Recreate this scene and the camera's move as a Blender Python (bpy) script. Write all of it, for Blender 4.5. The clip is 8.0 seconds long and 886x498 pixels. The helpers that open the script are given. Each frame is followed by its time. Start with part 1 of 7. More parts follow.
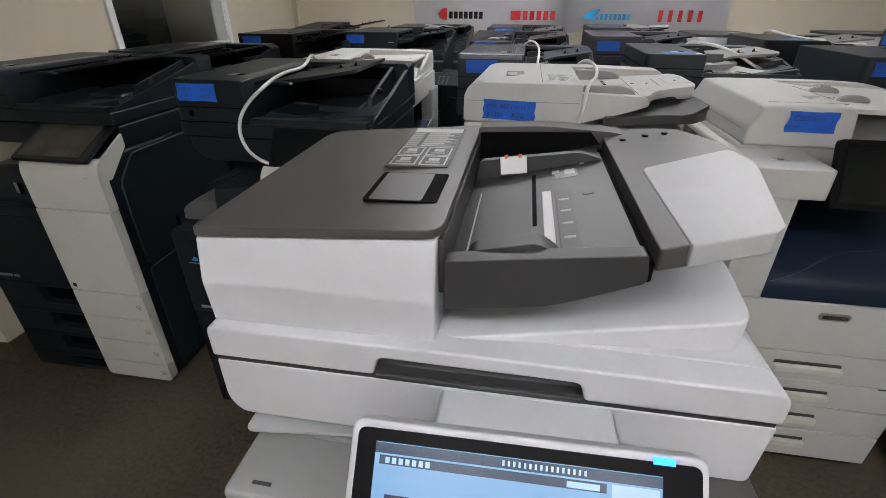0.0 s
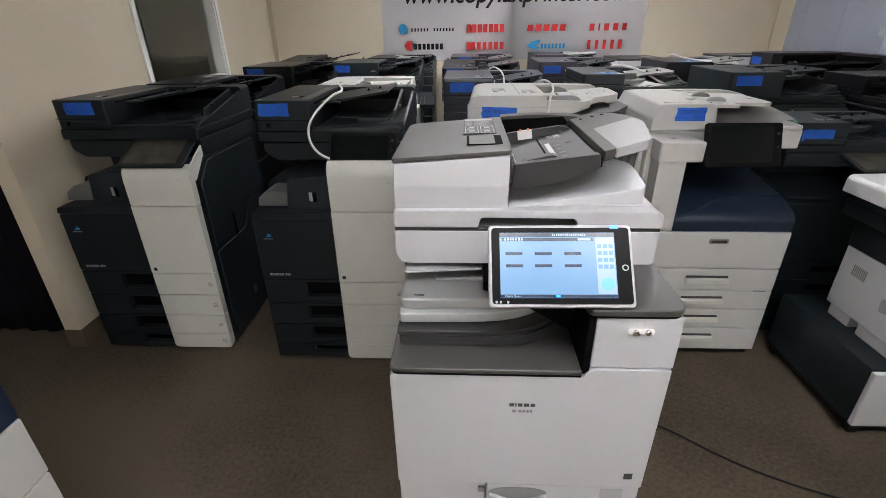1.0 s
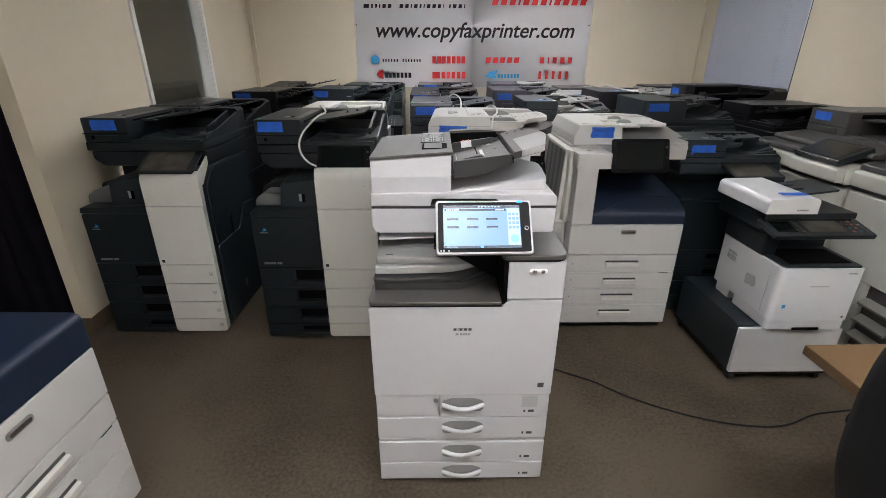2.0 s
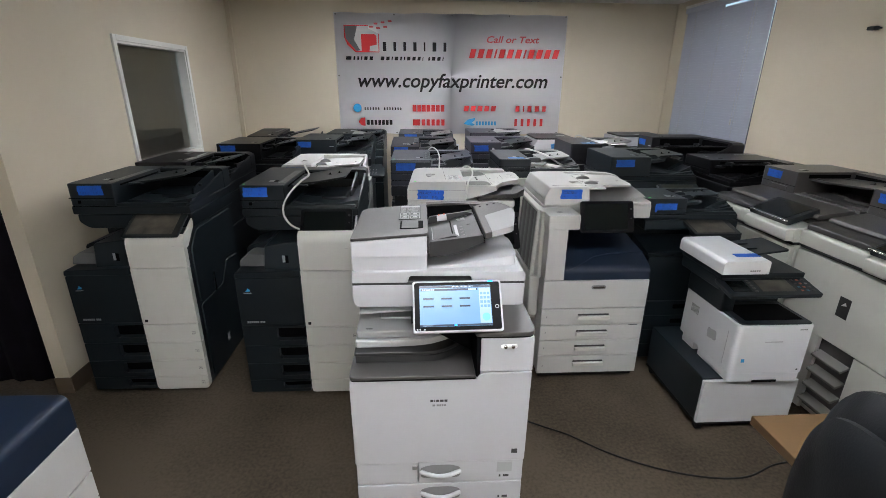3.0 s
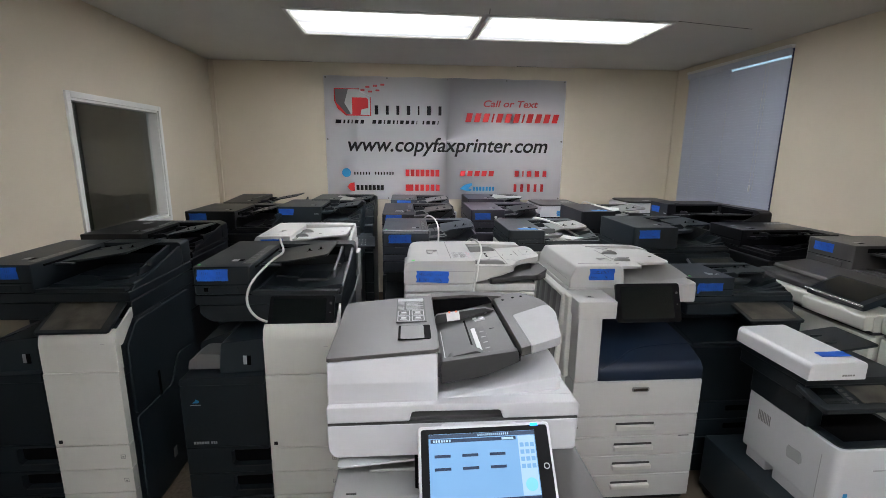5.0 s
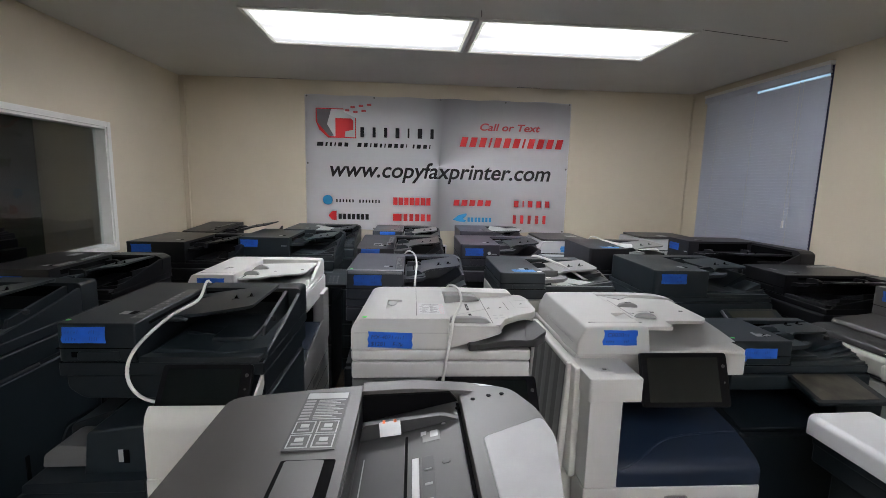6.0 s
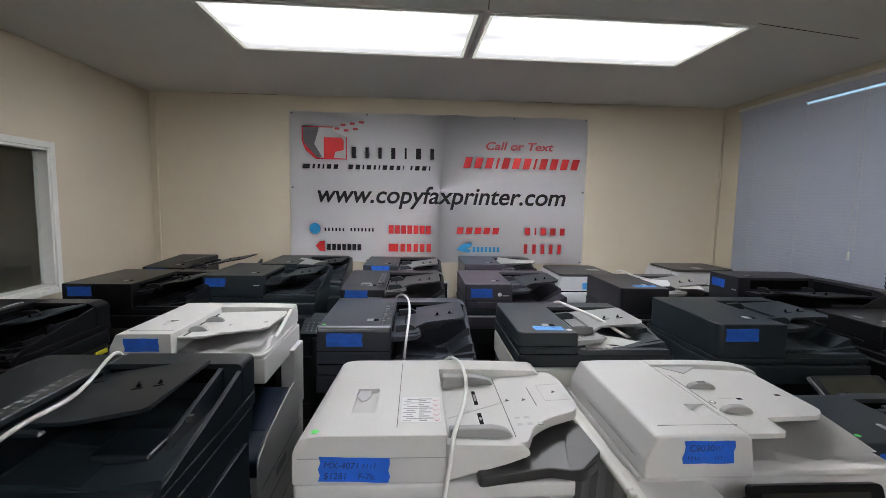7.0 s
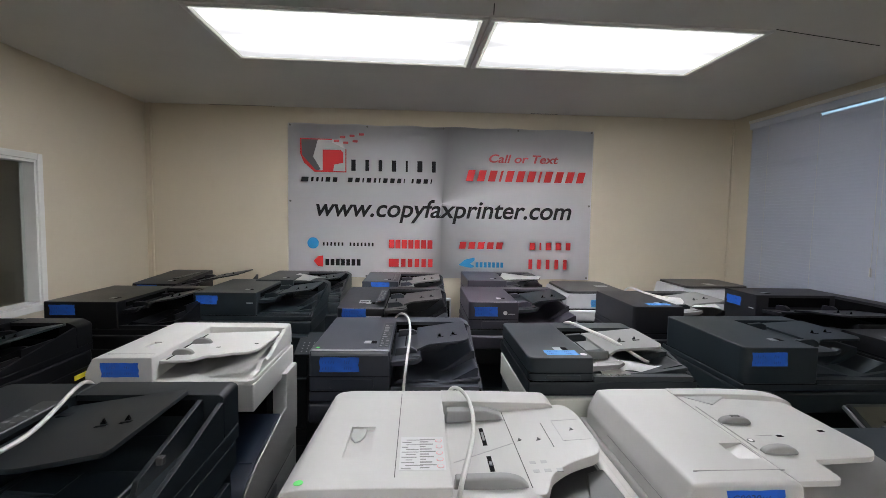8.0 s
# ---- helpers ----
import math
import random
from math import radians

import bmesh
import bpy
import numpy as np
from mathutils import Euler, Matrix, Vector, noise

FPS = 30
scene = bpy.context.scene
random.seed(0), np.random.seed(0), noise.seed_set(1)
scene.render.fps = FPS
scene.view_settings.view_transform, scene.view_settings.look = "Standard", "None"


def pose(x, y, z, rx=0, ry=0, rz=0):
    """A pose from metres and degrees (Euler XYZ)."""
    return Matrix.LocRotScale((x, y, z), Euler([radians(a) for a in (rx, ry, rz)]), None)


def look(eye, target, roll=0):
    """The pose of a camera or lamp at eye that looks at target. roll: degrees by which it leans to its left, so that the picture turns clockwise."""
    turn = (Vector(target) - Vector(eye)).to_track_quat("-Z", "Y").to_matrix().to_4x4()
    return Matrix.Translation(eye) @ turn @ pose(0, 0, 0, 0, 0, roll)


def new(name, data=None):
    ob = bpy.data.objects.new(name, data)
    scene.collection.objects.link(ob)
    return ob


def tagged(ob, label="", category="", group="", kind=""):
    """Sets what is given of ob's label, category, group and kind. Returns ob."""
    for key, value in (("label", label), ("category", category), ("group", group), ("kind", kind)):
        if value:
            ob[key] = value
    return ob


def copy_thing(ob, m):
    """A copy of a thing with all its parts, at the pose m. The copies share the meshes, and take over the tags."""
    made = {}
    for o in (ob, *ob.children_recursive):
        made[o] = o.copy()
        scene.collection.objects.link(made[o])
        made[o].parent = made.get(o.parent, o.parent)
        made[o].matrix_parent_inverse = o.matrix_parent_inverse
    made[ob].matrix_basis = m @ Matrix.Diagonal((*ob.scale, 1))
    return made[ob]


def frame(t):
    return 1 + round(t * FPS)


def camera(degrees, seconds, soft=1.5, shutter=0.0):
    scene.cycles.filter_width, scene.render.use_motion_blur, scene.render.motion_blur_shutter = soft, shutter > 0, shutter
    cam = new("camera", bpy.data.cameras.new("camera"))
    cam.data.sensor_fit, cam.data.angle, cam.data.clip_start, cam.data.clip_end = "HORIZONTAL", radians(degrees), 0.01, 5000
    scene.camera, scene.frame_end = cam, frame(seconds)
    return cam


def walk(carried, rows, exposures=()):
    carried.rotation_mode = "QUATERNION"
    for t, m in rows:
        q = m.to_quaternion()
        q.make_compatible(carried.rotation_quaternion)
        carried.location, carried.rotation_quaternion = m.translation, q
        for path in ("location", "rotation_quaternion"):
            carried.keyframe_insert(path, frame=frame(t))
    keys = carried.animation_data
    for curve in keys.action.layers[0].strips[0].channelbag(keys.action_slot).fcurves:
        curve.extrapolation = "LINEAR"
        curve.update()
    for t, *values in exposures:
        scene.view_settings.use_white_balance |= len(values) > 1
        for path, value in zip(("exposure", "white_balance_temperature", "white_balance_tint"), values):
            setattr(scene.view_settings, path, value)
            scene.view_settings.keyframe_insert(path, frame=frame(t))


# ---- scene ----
cam = camera(87.8, 8.0, soft=0.6)
PATH = [
    (0, (0.653, 0.031, 1.351), (0.363, 1.764, 0.396), 0.1),
    (0.5, (0.602, -0.295, 1.419), (0.407, 1.471, 0.502), -0.2),
    (1, (0.487, -0.563, 1.4), (0.397, 1.236, 0.532), -0.8),
    (1.5, (0.483, -0.811, 1.413), (0.461, 1.007, 0.581), -0.5),
    (1.7, (0.505, -0.917, 1.414), (0.505, 0.912, 0.604), -0.2),
    (2.8, (0.559, -1.077, 1.6), (0.645, 0.795, 0.902), 0.4),
    (3, (0.56, -1.049, 1.627), (0.661, 0.833, 0.956), 0.4),
    (3.5, (0.562, -1.027, 1.655), (0.682, 0.87, 1.033), 0.3),
    (4, (0.541, -0.935, 1.628), (0.677, 0.976, 1.055), 0.2),
    (4.5, (0.494, -0.747, 1.635), (0.649, 1.186, 1.141), 0.2),
    (4.7, (0.492, -0.683, 1.626), (0.648, 1.257, 1.165), 0.3),
    (6, (0.682, -0.088, 1.58), (0.816, 1.886, 1.289), 1.4),
    (6.5, (0.684, 0.212, 1.601), (0.81, 2.194, 1.359), 1.1),
    (7, (0.735, 0.422, 1.611), (0.848, 2.409, 1.412), 1.0),
    (7.5, (0.741, 0.515, 1.608), (0.847, 2.506, 1.445), 0.9),
    (8, (0.735, 0.542, 1.61), (0.842, 2.534, 1.471), 1.0),
]
EXPOSURES = [(0, 0.47, 6520, 10), (0.5, 0.48, 6550, 10.5), (1.0, 0.66, 6600, 11), (1.5, 0.72, 6700, 11), (3.0, 0.76, 6330, 9.5), (4.5, 0.70, 6330, 9.5), (6.0, 0.58, 6350, 10.5), (8.0, 0.63, 6420, 10)]
walk(cam, [(t, look(eye, target, roll)) for t, eye, target, roll in PATH], EXPOSURES)

# ---------------------------------------------------------------- world
world = bpy.data.worlds.new("sky")
scene.world = world
world.use_nodes = True
wn = world.node_tree
sky = wn.nodes.new("ShaderNodeTexSky")
sky.sky_type = "NISHITA"
sky.sun_disc = False
sky.sun_elevation, sky.sun_rotation = radians(35), radians(200)
wn.links.new(sky.outputs[0], wn.nodes["Background"].inputs[0])
wn.nodes["Background"].inputs[1].default_value = 0.12
sun = new("sun", bpy.data.lights.new("sun", "SUN"))
sun.data.energy, sun.data.angle, sun.data.color = 2.0, radians(0.5), (1.0, 0.95, 0.88)
sun.matrix_world = look((-6, -8, 9), (0, 0, 1.5))
LAMP = 8.7                      # strength of the ceiling diffusers


# ---------------------------------------------------------------- materials
def nodes_of(name):
    m = bpy.data.materials.new(name)
    m.use_nodes = True
    return m, m.node_tree, m.node_tree.nodes["Principled BSDF"]


def surface(name, col, rough=0.5, metal=0.0, var=0.08, scale=3.0, grain=400.0, bump=0.05, dirt=0.0, spec=0.5):
    """A plain material with broad and fine variation of tone and gloss, and a fine relief."""
    m, nt, bs = nodes_of(name)
    N, L = nt.nodes.new, nt.links.new
    tc = N("ShaderNodeTexCoord")
    big, fine = N("ShaderNodeTexNoise"), N("ShaderNodeTexNoise")
    big.inputs["Scale"].default_value, big.inputs["Detail"].default_value = scale, 5
    fine.inputs["Scale"].default_value, fine.inputs["Detail"].default_value = grain, 2
    L(tc.outputs["Object"], big.inputs["Vector"])
    L(tc.outputs["Object"], fine.inputs["Vector"])
    ramp = N("ShaderNodeMapRange")
    ramp.inputs[1].default_value, ramp.inputs[2].default_value = 0.3, 0.7
    ramp.inputs[3].default_value, ramp.inputs[4].default_value = 1 - var, 1 + var
    L(big.outputs["Fac"], ramp.inputs[0])
    mul = N("ShaderNodeVectorMath")
    mul.operation = "SCALE"
    mul.inputs[0].default_value = col
    L(ramp.outputs[0], mul.inputs["Scale"])
    out = mul.outputs[0]
    if dirt:
        sm, mr, mx = N("ShaderNodeTexNoise"), N("ShaderNodeMapRange"), N("ShaderNodeMix")
        sm.inputs["Scale"].default_value, sm.inputs["Detail"].default_value = scale * 6, 8
        L(tc.outputs["Object"], sm.inputs["Vector"])
        mr.inputs[1].default_value, mr.inputs[2].default_value, mr.inputs[4].default_value = 0.58, 0.78, dirt
        L(sm.outputs["Fac"], mr.inputs[0])
        mx.data_type = "RGBA"
        mx.inputs[7].default_value = (col[0] * 0.55, col[1] * 0.5, col[2] * 0.42, 1)
        L(mr.outputs[0], mx.inputs[0])
        L(out, mx.inputs[6])
        out = mx.outputs[2]
    L(out, bs.inputs["Base Color"])
    rr = N("ShaderNodeMapRange")
    rr.inputs[3].default_value, rr.inputs[4].default_value = max(rough - 0.1, 0.02), min(rough + 0.1, 1)
    L(big.outputs["Fac"], rr.inputs[0])
    L(rr.outputs[0], bs.inputs["Roughness"])
    bs.inputs["Metallic"].default_value = metal
    bs.inputs["Specular IOR Level"].default_value = spec
    if bump:
        bp = N("ShaderNodeBump")
        bp.inputs["Strength"].default_value, bp.inputs["Distance"].default_value = bump, 0.001
        L(fine.outputs["Fac"], bp.inputs["Height"])
        L(bp.outputs[0], bs.inputs["Normal"])
    return m


def glow(name, col, strength):
    m, nt, bs = nodes_of(name)
    bs.inputs["Base Color"].default_value = (*[c * 0.2 for c in col], 1)
    bs.inputs["Emission Color"].default_value = (*col, 1)
    bs.inputs["Emission Strength"].default_value = strength
    bs.inputs["Roughness"].default_value = 0.25
    return m


def carpet_mat():
    m, nt, bs = nodes_of("carpet")
    N, L = nt.nodes.new, nt.links.new
    tc = N("ShaderNodeTexCoord")
    a, b, c = N("ShaderNodeTexNoise"), N("ShaderNodeTexNoise"), N("ShaderNodeTexVoronoi")
    a.inputs["Scale"].default_value, b.inputs["Scale"].default_value, c.inputs["Scale"].default_value = 1.1, 70, 520
    a.inputs["Detail"].default_value = b.inputs["Detail"].default_value = 6
    for n in (a, b, c):
        L(tc.outputs["Object"], n.inputs["Vector"])
    add = N("ShaderNodeMath")
    add.operation = "MULTIPLY_ADD"
    add.inputs[1].default_value = 0.8
    L(a.outputs["Fac"], add.inputs[0])
    soft = N("ShaderNodeMath")
    soft.operation = "MULTIPLY"
    soft.inputs[1].default_value = 0.4
    L(b.outputs["Fac"], soft.inputs[0])
    L(soft.outputs[0], add.inputs[2])
    cr = N("ShaderNodeValToRGB")
    cr.color_ramp.elements[0].position, cr.color_ramp.elements[0].color = 0.38, (0.041, 0.0325, 0.0236, 1)
    cr.color_ramp.elements[1].position, cr.color_ramp.elements[1].color = 0.66, (0.110, 0.089, 0.066, 1)
    L(add.outputs[0], cr.inputs[0])
    L(cr.outputs[0], bs.inputs["Base Color"])
    bs.inputs["Roughness"].default_value = 0.95
    bs.inputs["Specular IOR Level"].default_value = 0.1
    bp = N("ShaderNodeBump")
    bp.inputs["Strength"].default_value, bp.inputs["Distance"].default_value = 0.35, 0.002
    L(c.outputs["Distance"], bp.inputs["Height"])
    L(bp.outputs[0], bs.inputs["Normal"])
    return m


def wall_mat(name, col):
    return surface(name, col, 0.75, var=0.05, scale=1.1, grain=160, bump=0.25, dirt=0.06, spec=0.25)


def banner_mat():
    """Printed brushed-metal pattern: a conical sheen round the middle."""
    m, nt, bs = nodes_of("banner_print")
    N, L = nt.nodes.new, nt.links.new
    tc, sep = N("ShaderNodeTexCoord"), N("ShaderNodeSeparateXYZ")
    L(tc.outputs["Object"], sep.inputs[0])
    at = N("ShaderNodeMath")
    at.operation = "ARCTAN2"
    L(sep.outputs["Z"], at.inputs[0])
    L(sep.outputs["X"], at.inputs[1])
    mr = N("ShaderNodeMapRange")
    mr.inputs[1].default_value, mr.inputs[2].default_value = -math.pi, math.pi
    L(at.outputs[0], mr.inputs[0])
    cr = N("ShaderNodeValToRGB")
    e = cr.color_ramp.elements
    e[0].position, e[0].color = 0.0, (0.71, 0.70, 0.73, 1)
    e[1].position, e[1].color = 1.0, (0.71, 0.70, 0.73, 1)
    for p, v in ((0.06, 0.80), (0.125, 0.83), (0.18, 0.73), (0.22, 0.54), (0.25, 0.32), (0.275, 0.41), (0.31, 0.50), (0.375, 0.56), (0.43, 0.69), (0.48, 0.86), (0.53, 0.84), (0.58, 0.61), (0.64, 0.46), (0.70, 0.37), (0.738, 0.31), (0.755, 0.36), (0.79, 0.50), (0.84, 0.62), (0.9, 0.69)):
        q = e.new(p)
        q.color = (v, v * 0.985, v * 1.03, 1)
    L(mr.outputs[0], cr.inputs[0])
    # the base colour is scaled down towards the upper edge
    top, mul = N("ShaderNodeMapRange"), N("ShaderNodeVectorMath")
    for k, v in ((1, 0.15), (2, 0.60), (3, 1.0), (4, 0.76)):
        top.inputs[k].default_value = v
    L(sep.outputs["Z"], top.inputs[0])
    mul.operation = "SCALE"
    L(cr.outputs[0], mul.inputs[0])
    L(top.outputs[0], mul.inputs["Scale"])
    L(mul.outputs[0], bs.inputs["Base Color"])
    bs.inputs["Roughness"].default_value = 0.42
    nz, bp = N("ShaderNodeTexNoise"), N("ShaderNodeBump")
    nz.inputs["Scale"].default_value = 3.0
    bp.inputs["Strength"].default_value, bp.inputs["Distance"].default_value = 0.4, 0.02
    L(tc.outputs["Object"], nz.inputs["Vector"])
    L(nz.outputs["Fac"], bp.inputs["Height"])
    L(bp.outputs[0], bs.inputs["Normal"])
    return m


def diffuser_mat():
    """Prismatic lamp cover over two tubes: bright along them, paler between and towards the ends."""
    m, nt, bs = nodes_of("lamp_diffuser")
    N, L = nt.nodes.new, nt.links.new
    def calc(op, a, b=None):
        n = N("ShaderNodeMath")
        n.operation = op
        for k, v in enumerate((a, b)):
            if v is None:
                continue
            if isinstance(v, (int, float)):
                n.inputs[k].default_value = v
            else:
                L(v, n.inputs[k])
        return n.outputs[0]
    tc, sep = N("ShaderNodeTexCoord"), N("ShaderNodeSeparateXYZ")
    L(tc.outputs["Object"], sep.inputs[0])
    total = None
    for y0 in (-0.165, 0.095):
        d = calc("DIVIDE", calc("SUBTRACT", sep.outputs["Y"], y0), 0.037)
        g = calc("POWER", 2.718, calc("MULTIPLY", calc("MULTIPLY", d, d), -0.5))
        total = g if total is None else calc("ADD", total, g)
    ends = N("ShaderNodeMapRange")
    ends.interpolation_type = "SMOOTHSTEP"
    for k, v in ((1, 0.60), (2, 0.40), (3, 0.02), (4, 1.0)):
        ends.inputs[k].default_value = v
    L(calc("ABSOLUTE", sep.outputs["X"]), ends.inputs[0])
    bs.inputs["Base Color"].default_value = (0.8, 0.8, 0.8, 1)
    bs.inputs["Emission Color"].default_value = (0.985, 0.99, 1.01, 1)
    L(calc("ADD", calc("MULTIPLY", calc("MULTIPLY", total, ends.outputs[0]), LAMP * 3.55), 0.47), bs.inputs["Emission Strength"])
    return m


def glass_mat(name, col=(0.9, 0.95, 0.93), rough=0.01):
    m, nt, bs = nodes_of(name)
    bs.inputs["Base Color"].default_value = (*col, 1)
    bs.inputs["Transmission Weight"].default_value = 1.0
    bs.inputs["Roughness"].default_value = rough
    bs.inputs["IOR"].default_value = 1.4
    return m


def slat_mat():
    m, nt, bs = nodes_of("blind_slat")
    N, L = nt.nodes.new, nt.links.new
    bs.inputs["Base Color"].default_value = (0.50, 0.53, 0.62, 1)
    bs.inputs["Roughness"].default_value = 0.45
    tr, mx = N("ShaderNodeBsdfTranslucent"), N("ShaderNodeMixShader")
    tr.inputs[0].default_value = (0.7, 0.76, 0.9, 1)
    mx.inputs[0].default_value = 0.12
    L(bs.outputs[0], mx.inputs[1])
    L(tr.outputs[0], mx.inputs[2])
    L(mx.outputs[0], nt.nodes["Material Output"].inputs[0])
    return m


WALL = wall_mat("cream_paint", (0.60, 0.537, 0.428))
CEIL = wall_mat("ceiling_paint", (0.62, 0.61, 0.58))
TRIM = surface("white_trim_paint", (0.72, 0.72, 0.70), 0.4, var=0.04, bump=0.03, dirt=0.08)
CARPET = carpet_mat()
BASE = surface("brown_vinyl", (0.115, 0.085, 0.058), 0.5)
CLOTH = surface("black_cloth", (0.006, 0.005, 0.008), 0.9, var=0.3, scale=6, grain=900, bump=0.3, spec=0.1)
DIFFUSER = diffuser_mat()
# mild glow of its own, for the lamp light caught along the frame
RIM = glow("lit_diffuser_rim", (0.95, 0.95, 0.86), 0.36)
SLAT = slat_mat()
BRONZE = surface("dark_blue_aluminium", (0.020, 0.024, 0.075), 0.35, metal=0.3, var=0.1, bump=0)
GLASS = glass_mat("window_glass")
BANNER = banner_mat()
SMOKE = surface("smoke_plastic", (0.11, 0.115, 0.115), 0.2, var=0.1, bump=0)
INK = surface("black_ink", (0.010, 0.010, 0.012), 0.6, bump=0, spec=0.15)
INK_RED = surface("red_ink", (0.55, 0.03, 0.035), 0.45, var=0.04, bump=0, spec=0.2)
INK_BLUE = surface("blue_ink", (0.04, 0.28, 0.58), 0.45, var=0.04, bump=0, spec=0.2)
INK_GREY = surface("grey_ink", (0.42, 0.42, 0.43), 0.45, bump=0)
INK_ROSE = surface("faded_red_ink", (0.56, 0.10, 0.11), 0.45, var=0.04, bump=0, spec=0.2)
INK_SHADE = surface("dark_grey_ink", (0.10, 0.10, 0.105), 0.45, bump=0, spec=0.2)
DARK_METAL = surface("dull_metal", (0.22, 0.22, 0.22), 0.4, metal=0.8, bump=0)
INK_WHITE = surface("white_ink", (0.75, 0.75, 0.75), 0.5, bump=0)
INK_ORANGE = surface("orange_ink", (0.75, 0.14, 0.04), 0.5, bump=0)
INK_GREEN = surface("green_sticker", (0.12, 0.75, 0.16), 0.5, bump=0)
INK_YELLOW = surface("yellow_sticker", (0.75, 0.62, 0.03), 0.5, bump=0)

BLACK = surface("black_plastic", (0.0062, 0.0104, 0.0142), 0.42, var=0.25, grain=700, bump=0.12, spec=0.45)
BLACK2 = surface("charcoal_plastic", (0.0102, 0.0160, 0.0208), 0.40, var=0.18, grain=700, bump=0.12, spec=0.48)
JET = surface("jet_black_plastic", (0.0042, 0.0046, 0.0058), 0.34, var=0.25, grain=700, bump=0.08, spec=0.4)
INDIGO = surface("indigo_black_plastic", (0.0105, 0.0108, 0.0150), 0.42, var=0.2, grain=700, bump=0.12, spec=0.42)
# black plastic with its tone raised for the sheen in the output wells
WELL = surface("sheen_charcoal_plastic", (0.0145, 0.0215, 0.0265), 0.38, var=0.2, scale=9, grain=700, bump=0.15)
ASH = surface("ash_grey_plastic", (0.105, 0.107, 0.108), 0.5, var=0.06, grain=800, bump=0.1)
BLUEGREY = surface("blue_black_plastic", (0.021, 0.025, 0.036), 0.36, var=0.12, grain=700, bump=0.1)
PURPLE = surface("grey_violet_plastic", (0.034, 0.031, 0.044), 0.38, var=0.1, grain=700, bump=0.1)
# near-black, mostly for plates that stand in for shade in slots, gaps and pockets
PIT = surface("recess_black", (0.003, 0.003, 0.0035), 0.7, var=0.2, bump=0, spec=0.05)
WHITE = surface("white_plastic", (0.475, 0.478, 0.50), 0.38, var=0.03, scale=2, grain=900, bump=0.08, dirt=0.05)
BRIGHT = surface("bright_white_plastic", (0.60, 0.605, 0.62), 0.36, var=0.03, scale=2, grain=900, bump=0.06, dirt=0.04)
WARM = surface("warm_white_plastic", (0.49, 0.485, 0.475), 0.40, var=0.03, scale=2, grain=900, bump=0.08, dirt=0.08)
IVORY = surface("ivory_plastic", (0.58, 0.575, 0.54), 0.42, var=0.03, scale=2, grain=900, bump=0.08, dirt=0.10)
CREAM = surface("cream_plastic", (0.52, 0.52, 0.475), 0.42, var=0.03, scale=2, grain=900, bump=0.08, dirt=0.12)
LIGHT = surface("pale_grey_plastic", (0.38, 0.385, 0.39), 0.42, var=0.04, grain=900, bump=0.08)
MID = surface("mid_grey_plastic", (0.20, 0.20, 0.20), 0.45, var=0.05, grain=800, bump=0.1)
DARK = surface("dark_grey_plastic", (0.032, 0.032, 0.033), 0.42, var=0.08, grain=800, bump=0.12)
DARK2 = surface("warm_dark_grey_plastic", (0.060, 0.057, 0.055), 0.34, var=0.08, grain=800, bump=0.12)
NAVY = surface("navy_plastic", (0.0085, 0.0165, 0.035), 0.4, var=0.12, grain=800, bump=0.12)
SCREEN = surface("black_screen_glass", (0.005, 0.007, 0.0075), 0.12, var=0.1, bump=0, spec=0.28)
BEZEL = surface("black_bezel_glass", (0.006, 0.006, 0.007), 0.3, var=0.1, bump=0, spec=0.06)
SCREEN_DUST = surface("dusty_screen_glass", (0.062, 0.057, 0.047), 0.42, var=0.6, scale=16, bump=0, dirt=0.5)
SCREEN_OLIVE = surface("olive_screen_glass", (0.020, 0.021, 0.014), 0.30, var=0.4, scale=16, bump=0, dirt=0.3)
SILVER = surface("silver_paint", (0.16, 0.165, 0.18), 0.38, metal=0.3, var=0.05, bump=0.05)
CHROME = surface("chrome", (0.75, 0.75, 0.76), 0.2, metal=1.0, var=0.03, bump=0)
RUBBER = surface("black_rubber", (0.007, 0.007, 0.007), 0.6, bump=0.1, spec=0.3)
CABLE_W = surface("white_cable", (0.62, 0.62, 0.60), 0.45, bump=0)
PAPER = surface("white_paper", (0.80, 0.80, 0.79), 0.85, var=0.02, bump=0.05)
TAPE = surface("blue_masking_tape", (0.009, 0.102, 0.52), 0.65, var=0.12, scale=30, grain=500, bump=0.3)
TAPE_LIGHT = surface("pale_blue_tape", (0.06, 0.26, 0.62), 0.6, var=0.1, scale=30, grain=500, bump=0.3)
TAPE_INK = surface("pen_on_tape", (0.007, 0.024, 0.12), 0.6, bump=0)
TAPE_FAINT = surface("faint_pen_on_tape", (0.008, 0.06, 0.30), 0.6, bump=0)
OAK = surface("oak_laminate", (0.115, 0.068, 0.031), 0.42, var=0.15, scale=5, grain=60, bump=0.05)
LEATHER = surface("black_leather", (0.0055, 0.0065, 0.008), 0.46, var=0.2, scale=9, grain=260, bump=0.5, spec=0.34)
LCD = glow("lit_display", (0.26, 0.55, 0.95), 0.37)
LCD_PALE = glow("lit_display_pale", (0.50, 0.76, 1.0), 0.42)
LCD_DARK = glow("lit_display_dark", (0.02, 0.05, 0.12), 0.4)
LCD_CYAN = glow("lit_display_cyan", (0.25, 0.75, 0.85), 0.5)
LED = glow("blue_led", (0.01, 0.20, 1.0), 3.0)
STRIP = surface("smoke_grey_strip", (0.030, 0.034, 0.037), 0.3, var=0.1, bump=0)
KEY_RED = surface("faded_red_key", (0.33, 0.10, 0.055), 0.5, bump=0)
KEY_TEAL = surface("teal_key", (0.03, 0.12, 0.17), 0.5, bump=0)
